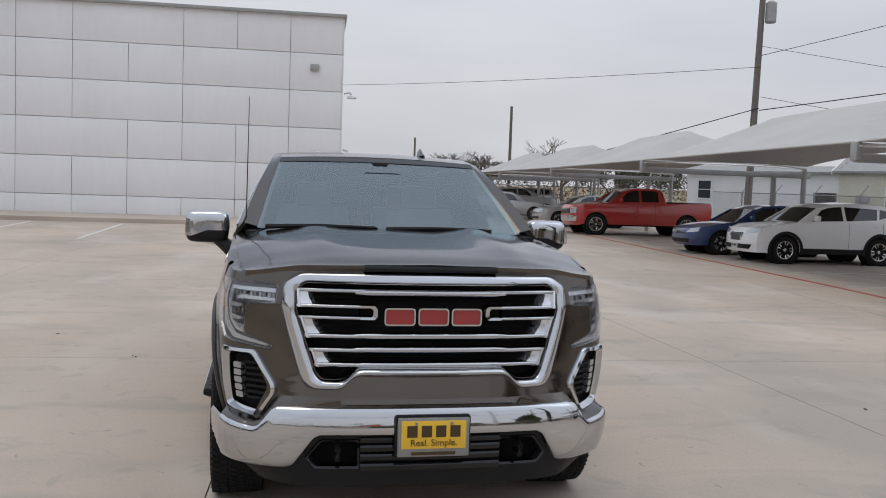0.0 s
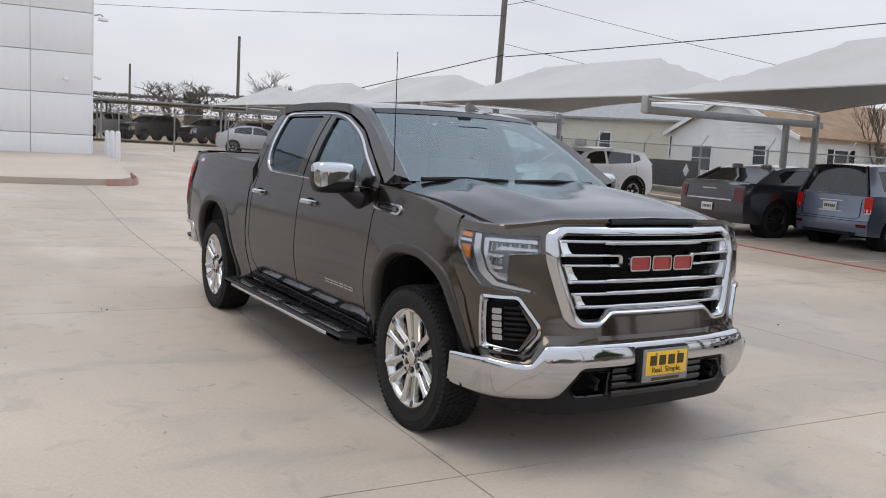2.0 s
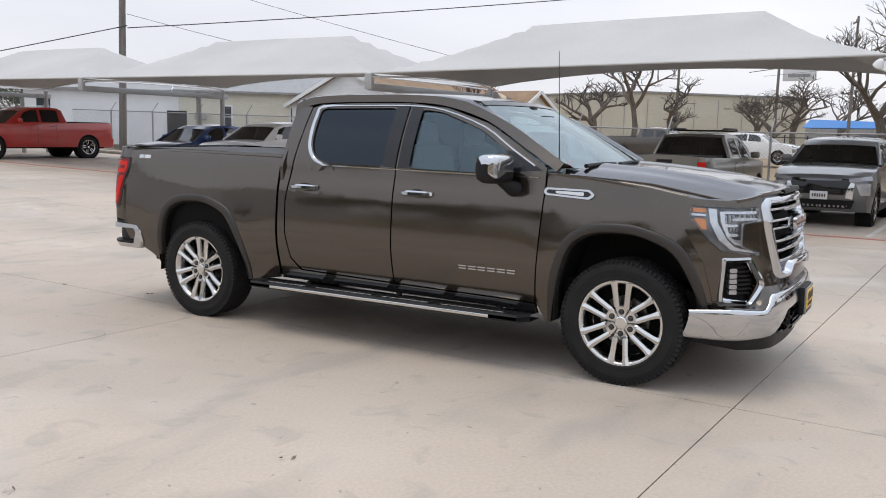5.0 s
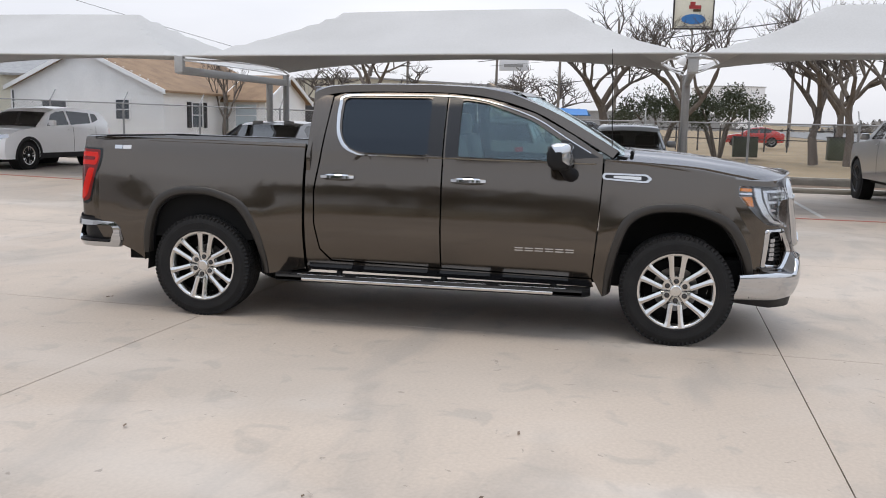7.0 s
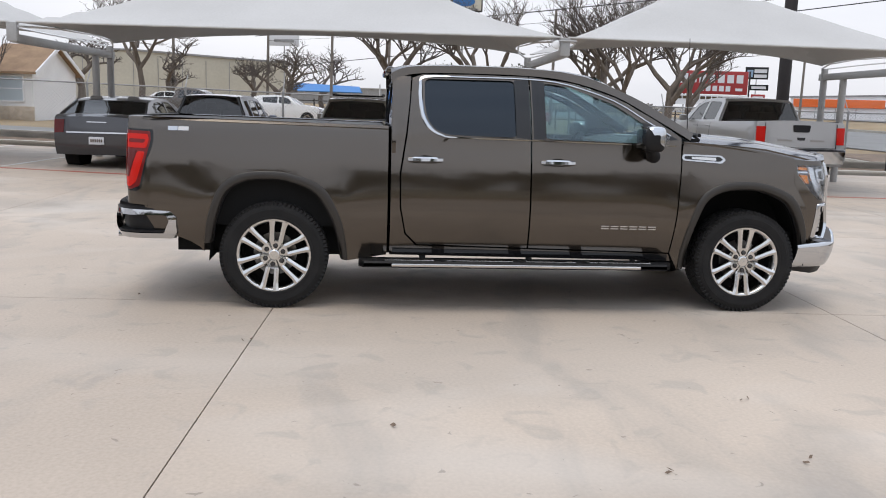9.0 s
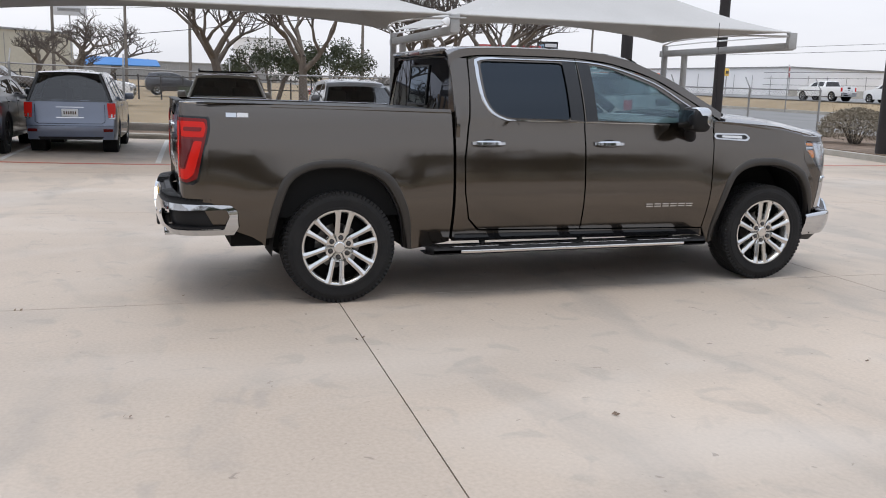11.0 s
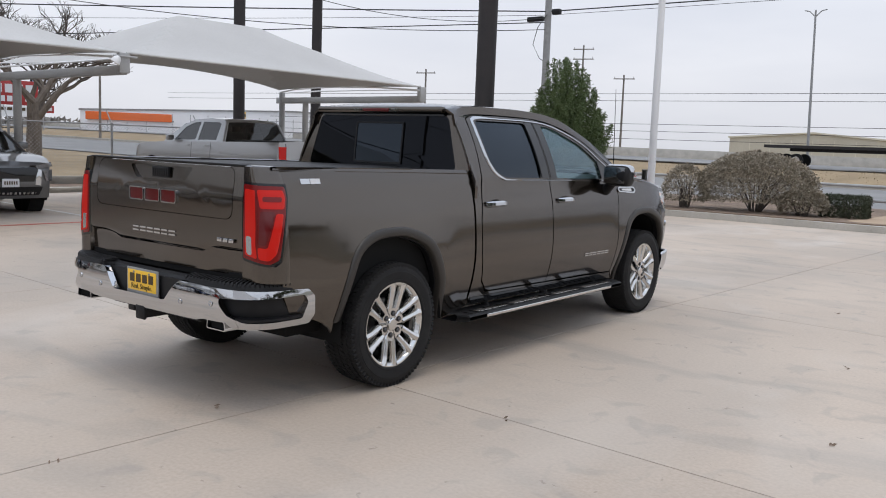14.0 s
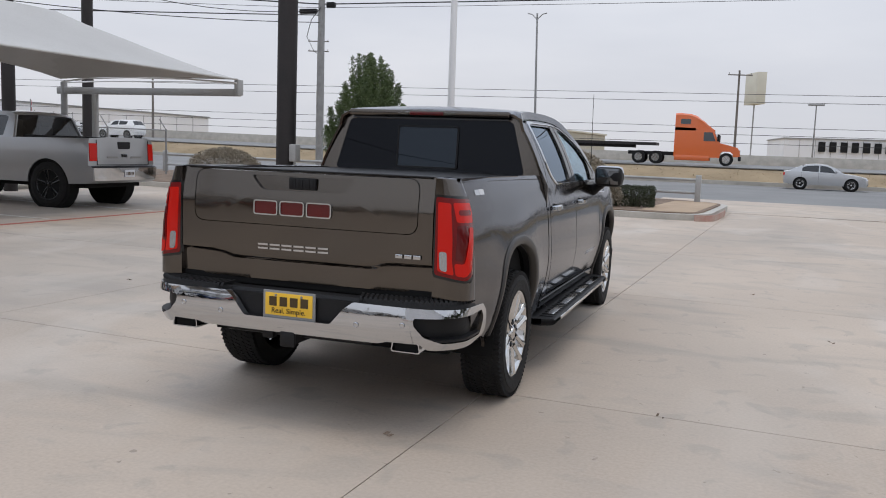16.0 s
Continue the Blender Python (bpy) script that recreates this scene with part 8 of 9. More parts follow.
def conifer(x, y, h, rad, seed=3):
    t = thing("conifer", "dense dark green conical evergreen in the island", "tree", pose(x, y, gz(x, y) + 0.1))
    b = nb()
    tube(b, [(0, 0, 0), (0, 0, h * 0.5), (0, 0, h * 0.95)], [0.14, 0.08, 0.02], 8)
    part("trunk", b, M_BARK, t)
    b = nb()
    r = random.Random(seed)
    plumes = []
    for k in range(95):
        f = (k + 0.5) / 95
        a = k * 2.39996 + r.uniform(-0.2, 0.2)
        q = rad * math.sqrt(f) * r.uniform(0.80, 1.0)
        foot = h * (0.04 + 0.10 * r.random() + 0.34 * (1 - f) ** 0.8)
        tip = h * (0.30 + 0.70 * (1 - f ** 1.25)) * r.uniform(0.90, 1.03)
        if f > 0.75:
            foot = h * r.uniform(0.05, 0.35)
            tip = foot + h * r.uniform(0.22, 0.34)
        plumes.append((Vector((q * math.cos(a) * 0.75, q * math.sin(a) * 0.75, foot)), Vector((q * math.cos(a), q * math.sin(a), max(foot + 0.5, tip))), r.uniform(0.17, 0.27)))

    def place(r):
        c, e, w = r.choice(plumes)
        g = r.random()
        thick = w * (1 - g) ** 0.6 * (0.45 + 1.3 * min(1.0, g * 3)) * 0.62
        d = (e - c).normalized()
        side = Vector((r.gauss(0, 1), r.gauss(0, 1), r.gauss(0, 0.4)))
        return c + (e - c) * g + side * thick * 0.62, (d * 1.2 + side * 0.5).normalized()

    leaf_mass(b, 78000, place, 0.085, r, 0.16)
    tagged(part("crown", b, M_LEAF, t, smooth=False), "thick green needle foliage", "", "", "stuff")


def shrub(x, y, rx, ry, h, mat, label, seed, n=30000, size=0.062, boxy=False, name="shrub", dz=0.12):
    t = thing(name, label, "shrub", pose(x, y, gz(x, y) + dz), "shrubs")
    r = random.Random(seed)
    b = nb()
    for k in range(26):
        a = r.uniform(0, math.tau)
        q = r.uniform(0.2, 0.85)
        tube(b, [(0.1 * math.cos(a), 0.1 * math.sin(a), 0), (q * rx * math.cos(a) * 0.5, q * ry * math.sin(a) * 0.5, h * 0.45), (q * rx * math.cos(a), q * ry * math.sin(a), h * (0.95 - 0.4 * q))], [0.02, 0.012, 0.005], 4, False)
    tagged(part("undergrowth", b, M_TWIG, t), "bare stems", "", "", "stuff")
    b = nb()
    lumps = [(r.uniform(0, math.tau), r.uniform(-0.2, 1.0), r.uniform(0.88, 1.04)) for _ in range(90)]

    def place(r):
        if boxy:
            p = Vector((r.uniform(-rx, rx), r.uniform(-ry, ry), r.uniform(0.05, h)))
            ax = r.randrange(5)
            if ax == 0: p.x = -rx
            if ax == 1: p.x = rx
            if ax == 2: p.y = -ry
            if ax == 3: p.y = ry
            if ax == 4: p.z = h
            return p + Vector((r.gauss(0, 0.02), r.gauss(0, 0.02), r.gauss(0, 0.02))), Vector((0, 0, 1))
        a, e, k = r.choice(lumps)
        a += r.gauss(0, 0.35)
        e = max(-0.25, min(1.0, e + r.gauss(0, 0.22)))
        ce = math.cos(e * math.pi / 2)
        k *= r.uniform(0.80, 1.0) ** 0.5
        d = Vector((math.cos(a) * ce, math.sin(a) * ce, math.sin(e * math.pi / 2)))
        return Vector((d.x * rx * k, d.y * ry * k, max(0.03, h * 0.42 + d.z * h * 0.56 * k))), d

    leaf_mass(b, n, place, size, r)
    tagged(part("foliage", b, mat, t, smooth=False), "small dense foliage", "", "", "stuff")


conifer(8.15, -14.2, 4.15, 1.45)
shrub(7.35, -12.95, 1.2, 0.85, 1.5, M_SAGE, "rounded grey-brown sage bush before the conifer", 1)
shrub(2.6, -14.45, 1.5, 1.1, 1.58, M_SAGE, "large rounded grey-brown sage bush", 2, 38000)
shrub(1.35, -14.15, 0.6, 0.5, 0.75, M_SAGE, "low sage bush beside the larger one", 5, 6000)
shrub(4.3, -14.0, 0.6, 0.6, 1.2, M_SAGE, "thin twiggy sage bush", 6, 4500)
M_RUST = grain(shader("rusty_leaf", (0.16, 0.08, 0.05), 0.9), (0.18, 0.10, 0.05), (0.36, 0.21, 0.11), 3, 30, 0)
shrub(6.5, -14.5, 0.72, 0.6, 0.82, M_RUST, "low thin orange-brown shrub in the island", 7, 3800)
shrub(14.3, -16.0, 1.3, 0.9, 1.15, M_SAGE, "wide brown shrub by the sign column", 8, 14000)
M_HEDGE = grain(shader("dark_hedge_leaf", (0.04, 0.05, 0.025), 0.8), (0.025, 0.035, 0.016), (0.06, 0.07, 0.035), 4, 30, 0)
shrub(0.5, -14.7, 0.48, 0.38, 0.55, M_HEDGE, "small clipped box hedge", 9, 9000, 0.05, True, "box_hedge")

for x, y, h, sd, sp, tr in ((77, 29, 8.5, 11, 0.75, 0.4), (72, 20, 8.0, 12, 0.8, 0.32), (73, 9.5, 8.5, 13, 0.85, 0.3), (74.5, 12.8, 7.0, 14, 0.8, 0.26), (22.6, 103, 8.0, 15, 0.8, 0.3), (26.5, 102, 8.5, 16, 0.8, 0.3), (33, 100, 9.5, 17, 0.6, 0.25), (36, 99, 8.0, 18, 0.6, 0.25), (86, 7, 9, 24, 0.75, 0.3)):
    bare_tree(x, y, h, sd, sp, tr)
for x, y, h, sd, sp, tr in ((38.0, -3.0, 9.5, 21, 0.62, 0.27), (36.3, -8.9, 8.8, 22, 0.62, 0.24), (35.4, -10.2, 8.6, 25, 0.55, 0.22), (34.9, -12.2, 9.0, 26, 0.58, 0.26), (41.0, 1.0, 9.0, 23, 0.62, 0.3), (50.0, -13.0, 10.0, 28, 0.66, 0.26), (46.0, -17.5, 10.0, 29, 0.66, 0.26)):
    bare_tree(x, y, h, sd, sp, tr, 6)
bare_tree(37.6, 21.6, 5.4, 31, 0.34, 0.12, 5, "slender many-stemmed crape tree before the white house", 3)
bare_tree(60.0, 19.5, 11.5, 33, 0.7, 0.28, 6)
bare_tree(61.5, 9.4, 6.5, 34, 0.85, 0.22, 6)
for x, y, rx, h, sd in ((11.0, 74.0, 7.0, 3.0, 81), (24.0, 70.0, 7.5, 3.4, 82), (36.0, 64.0, 6.5, 3.3, 83)):
    shrub(x, y, rx, 1.8, h, M_THICKET, "dense grey-brown winter thicket behind the far cars", sd, 9000, 0.22, True, "thicket")


def oak(x, y, h, rad, seed, leaves=6500, leaf=0.15):
    t = thing("oak_tree", "broad evergreen oak with dark leaves", "tree", pose(x, y, gz(x, y) - 0.1), "evergreen oaks")
    r = random.Random(seed)
    b = nb()
    for k in range(5):
        a = r.uniform(0, math.tau)
        tube(b, [(0.2 * math.cos(a), 0.2 * math.sin(a), 0), (rad * 0.3 * math.cos(a), rad * 0.3 * math.sin(a), h * 0.45), (rad * 0.65 * math.cos(a), rad * 0.65 * math.sin(a), h * 0.75)], [0.12, 0.08, 0.03], 6)
    part("trunk", b, M_BARK, t)
    b = nb()
    cl = [(r.uniform(0, math.tau), math.sqrt(r.random()) * rad, r.uniform(0.45, 1.0), r.uniform(0.3, 0.75)) for _ in range(46)]

    def place(r):
        a, q, f, s = r.choice(cl)
        top = h * (0.55 + 0.45 * math.sqrt(max(0, 1 - (q / rad) ** 2)))
        c = Vector((q * math.cos(a), q * math.sin(a), h * 0.42 + (top - h * 0.42) * f))
        d = Vector((r.gauss(0, 1), r.gauss(0, 1), r.gauss(0, 0.7))).normalized()
        return c + d * s * r.random() ** 0.4, d

    leaf_mass(b, leaves, place, leaf, r)
    tagged(part("crown", b, M_OAKLEAF, t, smooth=False), "dark small-leaved crown", "", "", "stuff")


oak(42.2, -5.2, 3.6, 2.6, 41)
oak(42.3, -2.0, 3.5, 2.4, 42)
oak(28.0, 62.0, 4.0, 4.0, 43)
oak(34.0, 58.0, 3.6, 3.5, 44)
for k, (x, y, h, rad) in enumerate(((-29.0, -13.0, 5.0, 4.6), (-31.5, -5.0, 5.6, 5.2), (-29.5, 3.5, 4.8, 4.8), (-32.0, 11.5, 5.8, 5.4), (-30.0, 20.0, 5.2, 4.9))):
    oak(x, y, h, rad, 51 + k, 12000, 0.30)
for k, (x, y, h) in enumerate(((-27.5, -8.5, 8.5), (-28.5, 8.0, 9.5), (-28.0, 16.0, 8.5))):
    bare_tree(x, y, h, 61 + k, 0.65, 0.26, 6)


# ---- houses and sheds ----
def gable(name, label, m, L, D, eave, ridge, wallm, roofm, category="house", over=0.35, boards=0.0):
    """A gabled house: front wall along local x at y = 0, ridge along x, depth D to +y."""
    t = thing(name, label, category, m)
    b = nb()
    plate(b, [[(0, -0.8), (D, -0.8), (D, eave), (D / 2, ridge), (0, eave)]], lambda u, v: (0, u, v), (L, 0, 0), 0, 0)
    part("wall", b, wallm, t, smooth=False)
    for s in (0, 1):
        b = nb()
        y0, y1 = (-over, D / 2) if s == 0 else (D + over, D / 2)
        ze = eave - (ridge - eave) * over / (D / 2)
        ribbon(b, [[(-over, y0, ze), (L + over, y0, ze)], [(-over, y1, ridge + 0.02), (L + over, y1, ridge + 0.02)]], (0, 0, 0.12))
        part("roof", b, roofm, t, smooth=False)
        for x in (-over, L + over):
            b = nb()
            ribbon(b, [[(x - 0.03, y0, ze - 0.08), (x + 0.03, y0, ze - 0.08)], [(x - 0.03, y1, ridge - 0.06), (x + 0.03, y1, ridge - 0.06)]], (0, 0, 0.22))
            part("barge_board", b, M_WHITEPAINT, t, smooth=False)
    if boards:
        n = int((ridge + 0.2) / boards)
        for k in range(n):
            z = 0.1 + boards * k
            wd = D if z < eave else D * max(0.0, (ridge - z) / (ridge - eave))
            for face in (0, 1):
                b = nb()
                if face == 0 and z < eave - 0.05:
                    box(b, (L / 2, -0.012, z + boards / 2), (L, 0.02, boards * 0.86), 0, Euler((0.06, 0, 0)).to_matrix())
                elif face == 1 and wd > 0.3:
                    box(b, (-0.012, D / 2, z + boards / 2), (0.02, wd, boards * 0.86))
                else:
                    b.free()
                    continue
                part("siding_board", b, wallm, t, smooth=False)
    return t


def window(t, x, y, z, w, h, face="y", shutters=False, mat=None, sill=True):
    """A sash window set on a house wall; face y looks to -y, face x to -x."""
    rot = Euler((0, 0, 0 if face == "y" else -math.pi / 2)).to_matrix().to_4x4()
    win = new("window")
    win.parent = t
    win.matrix_basis = Matrix.Translation((x, y, z)) @ rot
    b = nb()
    plate(b, [[(-w / 2 - 0.07, -h / 2 - 0.07), (w / 2 + 0.07, -h / 2 - 0.07), (w / 2 + 0.07, h / 2 + 0.07), (-w / 2 - 0.07, h / 2 + 0.07)], [(-w / 2, 0.02), (w / 2, 0.02), (w / 2, h / 2), (-w / 2, h / 2)], [(-w / 2, -h / 2), (w / 2, -h / 2), (w / 2, -0.02), (-w / 2, -0.02)]], lambda u, v: (u, -0.07, v), (0, 0.06, 0), 0, 0)
    part("frame", b, M_WHITEPAINT, win, smooth=False)
    b = nb()
    box(b, (0, -0.035, 0), (w, 0.01, h))
    part("pane", b, mat or M_WINDOW, win, smooth=False)
    if shutters:
        for s in (-1, 1):
            b = nb()
            box(b, (s * (w / 2 + 0.27), -0.05, 0), (0.36, 0.05, h + 0.1), 0.01)
            part("shutter", b, M_BLACK, win, "dark louvred shutter")


M_CURTAIN = shader("pale_window", (0.45, 0.52, 0.56), 0.15, coat=1.0)
HZ0 = gz(33, 23) - 0.25
house = gable("house", "white clapboard bungalow with a brown shingle roof", pose(32.8, 22.6, HZ0, 0, 0, -6), 13, 9.5, 2.75, 4.75, M_SIDING, M_SHINGLE, boards=0.2)
window(house, 2.9, 0, 1.55, 0.95, 1.25, "y", True)
window(house, 0, 2.4, 1.75, 0.8, 0.95, "x")
window(house, 0, 6.6, 1.5, 1.5, 1.3, "x")
porch = gable("house_wing", "front wing of the white bungalow with stone base", pose(38.3, 21.7, HZ0, 0, 0, -96), 2.3, 5.0, 2.5, 3.8, M_SIDING, M_SHINGLE)
window(porch, 1.15, 0, 1.6, 1.3, 1.2, "y", False, M_CURTAIN)
window(porch, 0, 2.4, 1.6, 1.3, 1.2, "x", False, M_CURTAIN)
b = nb()
box(b, (1.15, -0.05, 0.35), (2.4, 0.12, 0.75), 0.02)
box(b, (-0.05, 2.5, 0.35), (0.12, 5.0, 0.75), 0.02)
part("stone_base", b, M_STONE, porch, "pale stone base course")
shed = gable("outbuilding", "long cream clapboard building with a pale metal roof", pose(29.5, 36.5, gz(30, 36) - 0.3, 0, 0, -48), 0.01 + 17, 8, 3.35, 4.4, M_CREAM, M_GALV, "building", boards=0.3)
for k in range(4):
    window(shed, 2.6 + 4.0 * k, 0, 1.9, 0.6, 1.2, "y")
b = nb()
box(b, (1.2, -0.2, 1.9), (0.6, 0.4, 0.4), 0.03)
part("air_conditioner", b, M_STEEL, shed)
shed2 = gable("outbuilding", "white flat-fronted building behind the utility pole", pose(23.5, 42.0, gz(24, 42) - 0.3, 0, 0, -42), 9, 6, 3.2, 3.6, M_SIDING, M_GALV, "building")
window(shed2, 1.0, 0, 2.2, 0.7, 1.0, "y")
t = thing("garden_shed", "grey-brown shed door panel beyond the fence", "shed", pose(26.6, 33.6, gz(26, 33), 0, 0, -42))
b = nb()
box(b, (0, 0, 0.95), (1.0, 0.8, 1.9), 0.02)
part("body", b, M_POLE, t)
yh = gable("house", "pale yellow house further down the street", pose(40.0, 36.5, gz(40, 36) - 0.3, 0, 0, -20), 9, 8, 2.9, 4.6, M_CREAM, M_SHINGLE)
window(yh, 2.0, 0, 1.7, 0.9, 1.2, "y")
tank = thing("dumpster", "low brown metal container behind the parked cars", "container", pose(25.8, 24.5, gz(25.8, 24.5) - 0.1, 0, 0, 14))
b = nb()
box(b, (0, 0, 0.6), (4.5, 1.3, 1.2), 0.03)
part("body", b, M_POLE, tank)
b = nb()
box(b, (1.0, -0.66, 0.75), (0.4, 0.02, 0.4), 0.0, Euler((0, radians(45), 0)).to_matrix())
part("placard", b, M_PLATEWHITE, tank, "white diamond placard")


def shedbox(name, label, m, L, D, H, mat, roof, category="warehouse", rise=0.6):
    t = thing(name, label, category, m)
    b = nb()
    plate(b, [[(0, -2.5), (L, -2.5), (L, H), (L / 2, H + rise), (0, H)]], lambda u, v: (u, 0, v), (0, D, 0), 0, 0)
    part("wall", b, mat, t, smooth=False)
    b = nb()
    ribbon(b, [[(-0.2, -0.2, H), (-0.2, D + 0.2, H)], [(L / 2, -0.2, H + rise), (L / 2, D + 0.2, H + rise)], [(L + 0.2, -0.2, H), (L + 0.2, D + 0.2, H)]], (0, 0, 0.2))
    part("roof", b, roof, t, smooth=False)
    for k in range(1, int(L / 2.5)):
        b = nb()
        box(b, (k * 2.5, -0.03, H / 2 - 0.6), (0.06, 0.05, H + 1))
        part("seam", b, roof, t, smooth=False)
    return t


shedbox("warehouse", "long beige metal warehouse behind bare trees", pose(84.0, 44.0, 0.4, 0, 0, -74), 34, 25, 5.6, M_BEIGE, M_GALV)
shedbox("warehouse", "pale metal warehouse across the highway", pose(112, -58.0, -0.6, 0, 0, -125), 60, 25, 5.2, M_WALLWHITE, M_GALV, rise=1.0)
store = shedbox("warehouse", "low store with a bright orange fascia before the far warehouse", pose(106.5, -56.0, -0.6, 0, 0, -122), 11.0, 6, 3.9, M_WALLWHITE, M_GALV, rise=0.15)
b = nb()
box(b, (5.3, -0.25, 4.4), (11.2, 0.4, 1.1), 0.05)
part("fascia", b, P_ORANGE, store, "bright orange fascia board", smooth=False)
wb = shedbox("warehouse", "beige metal building beyond the highway", pose(35.5, -104.5, -1.8, 0, 0, -165), 20, 22, 5.6, M_BEIGE, M_CREAM, rise=0.8)
crest = shedbox("warehouse", "long pale showroom with dark letter bars on its fascia", pose(-8.0, -150.7, -2.6, 0, 0, -175), 60, 25, 7.6, M_WALLWHITE, M_GALV, rise=0.2)
for k in range(14):
    b = nb()
    box(b, (6.0 + 1.75 * k, 25.4, 6.4), (1.1, 0.2, 1.7))
    part("letter_bar", b, M_BLACK, crest, smooth=False)
    b = nb()
    box(b, (6.0 + 1.75 * k, -0.3, 6.4), (1.1, 0.2, 1.7))
    part("letter_bar", b, M_BLACK, crest, smooth=False)
for k, (x, y, L, D, h) in enumerate(((-16, -128, 8, 3, 3.0), (-25, -127, 9, 3, 3.1), (-35, -126, 8, 3, 3.0), (-44, -126, 8, 3, 3.0))):
    t = thing("camper_van", "white camper parked before the showroom", "camper", pose(x, y, -2.3, 0, 0, 3), "parked campers")
    b = nb()
    box(b, (0, 0, 1.9), (L, D, h), 0.3)
    part("body", b, P_WHITE, t)
    b = nb()
    box(b, (0, D / 2 + 0.01, 2.3), (L * 0.5, 0.04, 0.6))
    box(b, (0, -D / 2 - 0.01, 2.3), (L * 0.5, 0.04, 0.6))
    part("window_band", b, M_WINDOW, t)

# flat carports of the far lot
for k in range(3):
    t = thing("carport", "low flat carport over the far row of cars", "carport", pose(4.0 + 7.5 * k, 60.5 - 2.5 * k, gz(8, 58), 0, 0, -16), "far carports")
    b = nb()
    box(b, (0, 0, 2.45), (8.2, 6.5, 0.14), 0.02)
    part("roof", b, M_GALV, t)
    for sx in (-3.8, 3.8):
        for sy in (-2.8, 2.8):
            b = nb()
            tube(b, [(sx, sy, -0.1), (sx, sy, 2.4)], 0.07, 8)
            part("post", b, M_STEEL, t)

# ---- signs ----
M_SIGNRED = shader("red_sign_face", (0.34, 0.03, 0.03), 0.5)


def board(name, label, x, y, z0, w, h, turn, face, posts=2, foot=None, bars=(), thick=0.3, postm=None, category="sign"):
    t = thing(name, label, category, pose(x, y, 0, 0, 0, turn))
    g = gz(x, y) if foot is None else foot
    b = nb()
    box(b, (0, 0, z0 + h / 2), (w, thick, h), 0.03)
    part("board", b, face, t)
    for k in range(posts):
        b = nb()
        px = (k / max(1, posts - 1) - 0.5) * w * 0.8 if posts > 1 else 0
        tube(b, [(px, 0, g - 0.3), (px, 0, z0)], 0.05 + 0.012 * h, 8)
        part("post", b, postm or M_STEEL, t)
    for bx, bz, bw, bh, mat in bars:
        b = nb()
        box(b, (bx, -thick / 2 - 0.02, z0 + bz), (bw, 0.04, bh))
        part("letter_bar", b, mat, t)
    return t


bars = [(-3.75 + 1.2 * k, 2.0, 0.85 if k else 1.0, 1.05 if k else 1.25, M_PLATEWHITE) for k in range(7)] + [(-1.4 + 0.85 * k, 0.75, 0.6, 0.7, M_PLATEWHITE) for k in range(5)] + [(3.4, 0.65, 0.9, 0.35, M_PLATEWHITE)]
s = board("roadside_sign", "red roadside sign with white letter bars on a white board", 104.0, -43.0, 4.5, 9.0, 3.0, -100, M_SIGNRED, 2, -0.5, bars)
b = nb()
box(b, (0, 0, 3.75), (9.5, 0.25, 1.3))
part("lower_board", b, M_WHITEPAINT, s)
for k in range(12):
    b = nb()
    box(b, (-4.2 + 0.76 * k, -0.15, 4.02), (0.6, 0.06, 0.36))
    part("letter_bar", b, M_INK, s)
for px in (-4.72, 4.72):
    b = nb()
    box(b, (px, 0, 5.3), (0.16, 0.34, 4.5), 0.02)
    part("side_frame", b, M_POLE, s)
t = board("pylon_sign", "tall cream pylon sign with a blue oval in a dark frame", 67.4, -5.5, 9.8, 3.1, 2.5, -86, M_CREAM, 1, None, [(0.1, 1.72, 0.95, 0.28, M_SIGNRED), (-0.1, 1.98, 0.4, 0.3, M_SIGNRED), (0.25, 1.45, 0.6, 0.2, M_INK), (0, 0.16, 2.5, 0.1, M_GALV)], 0.25)
b = nb()
lathe(b, [(0, 0.0), (0, 0.92), (-0.05, 0.96)], 32, "z")
o = part("oval", b, shader("sign_blue", (0.03, 0.16, 0.42), 0.4), t, "blue oval")
o.matrix_basis = pose(0, -0.16, 10.55, -90) @ Matrix.Diagonal((1.0, 0.42, 1.0, 1.0))
for fx, fz, fw, fh in ((0, 9.8, 3.2, 0.1), (0, 12.3, 3.2, 0.1), (-1.57, 11.05, 0.1, 2.5), (1.57, 11.05, 0.1, 2.5)):
    b = nb()
    box(b, (fx, 0, fz), (fw, 0.34, fh))
    part("frame", b, M_POLE, t)
board("pylon_sign", "small white sign on a post beyond the grass", 82.8, 10.8, 7.3, 3.0, 1.3, -95, M_PLATEWHITE, 1, None, [(0, 0.5, 2.0, 0.3, M_GALV)])
board("billboard", "tall billboard on one thick pole", -2.6, -110.9, 8.4, 4.2, 4.0, -70, M_CREAM, 1, -2.0, (), 1.2)
st = board("roadside_sign", "dark street signs with pale letter bars stacked on a pole", 112.5, -52.9, 7.0, 3.1, 1.7, -110, M_BLACK, 1, -0.5, [(0.5, 1.15, 1.7, 0.5, M_PLATEWHITE), (0.5, 0.45, 1.7, 0.45, M_PLATEWHITE), (-0.9, 0.8, 0.8, 1.0, shader("sign_pale_blue", (0.25, 0.36, 0.5), 0.5))], 0.25)
for z, w0, h0, mat in ((5.85, 2.6, 0.8, M_BLACK), (4.4, 1.9, 1.0, M_SIGNRED)):
    b = nb()
    box(b, (0.4, -0.02, z), (w0, 0.24, h0), 0.02)
    part("lower_board", b, mat, st)
    b = nb()
    box(b, (0.4, -0.16, z), (w0 * 0.75, 0.05, h0 * 0.45))
    part("letter_bar", b, M_PLATEWHITE, st)
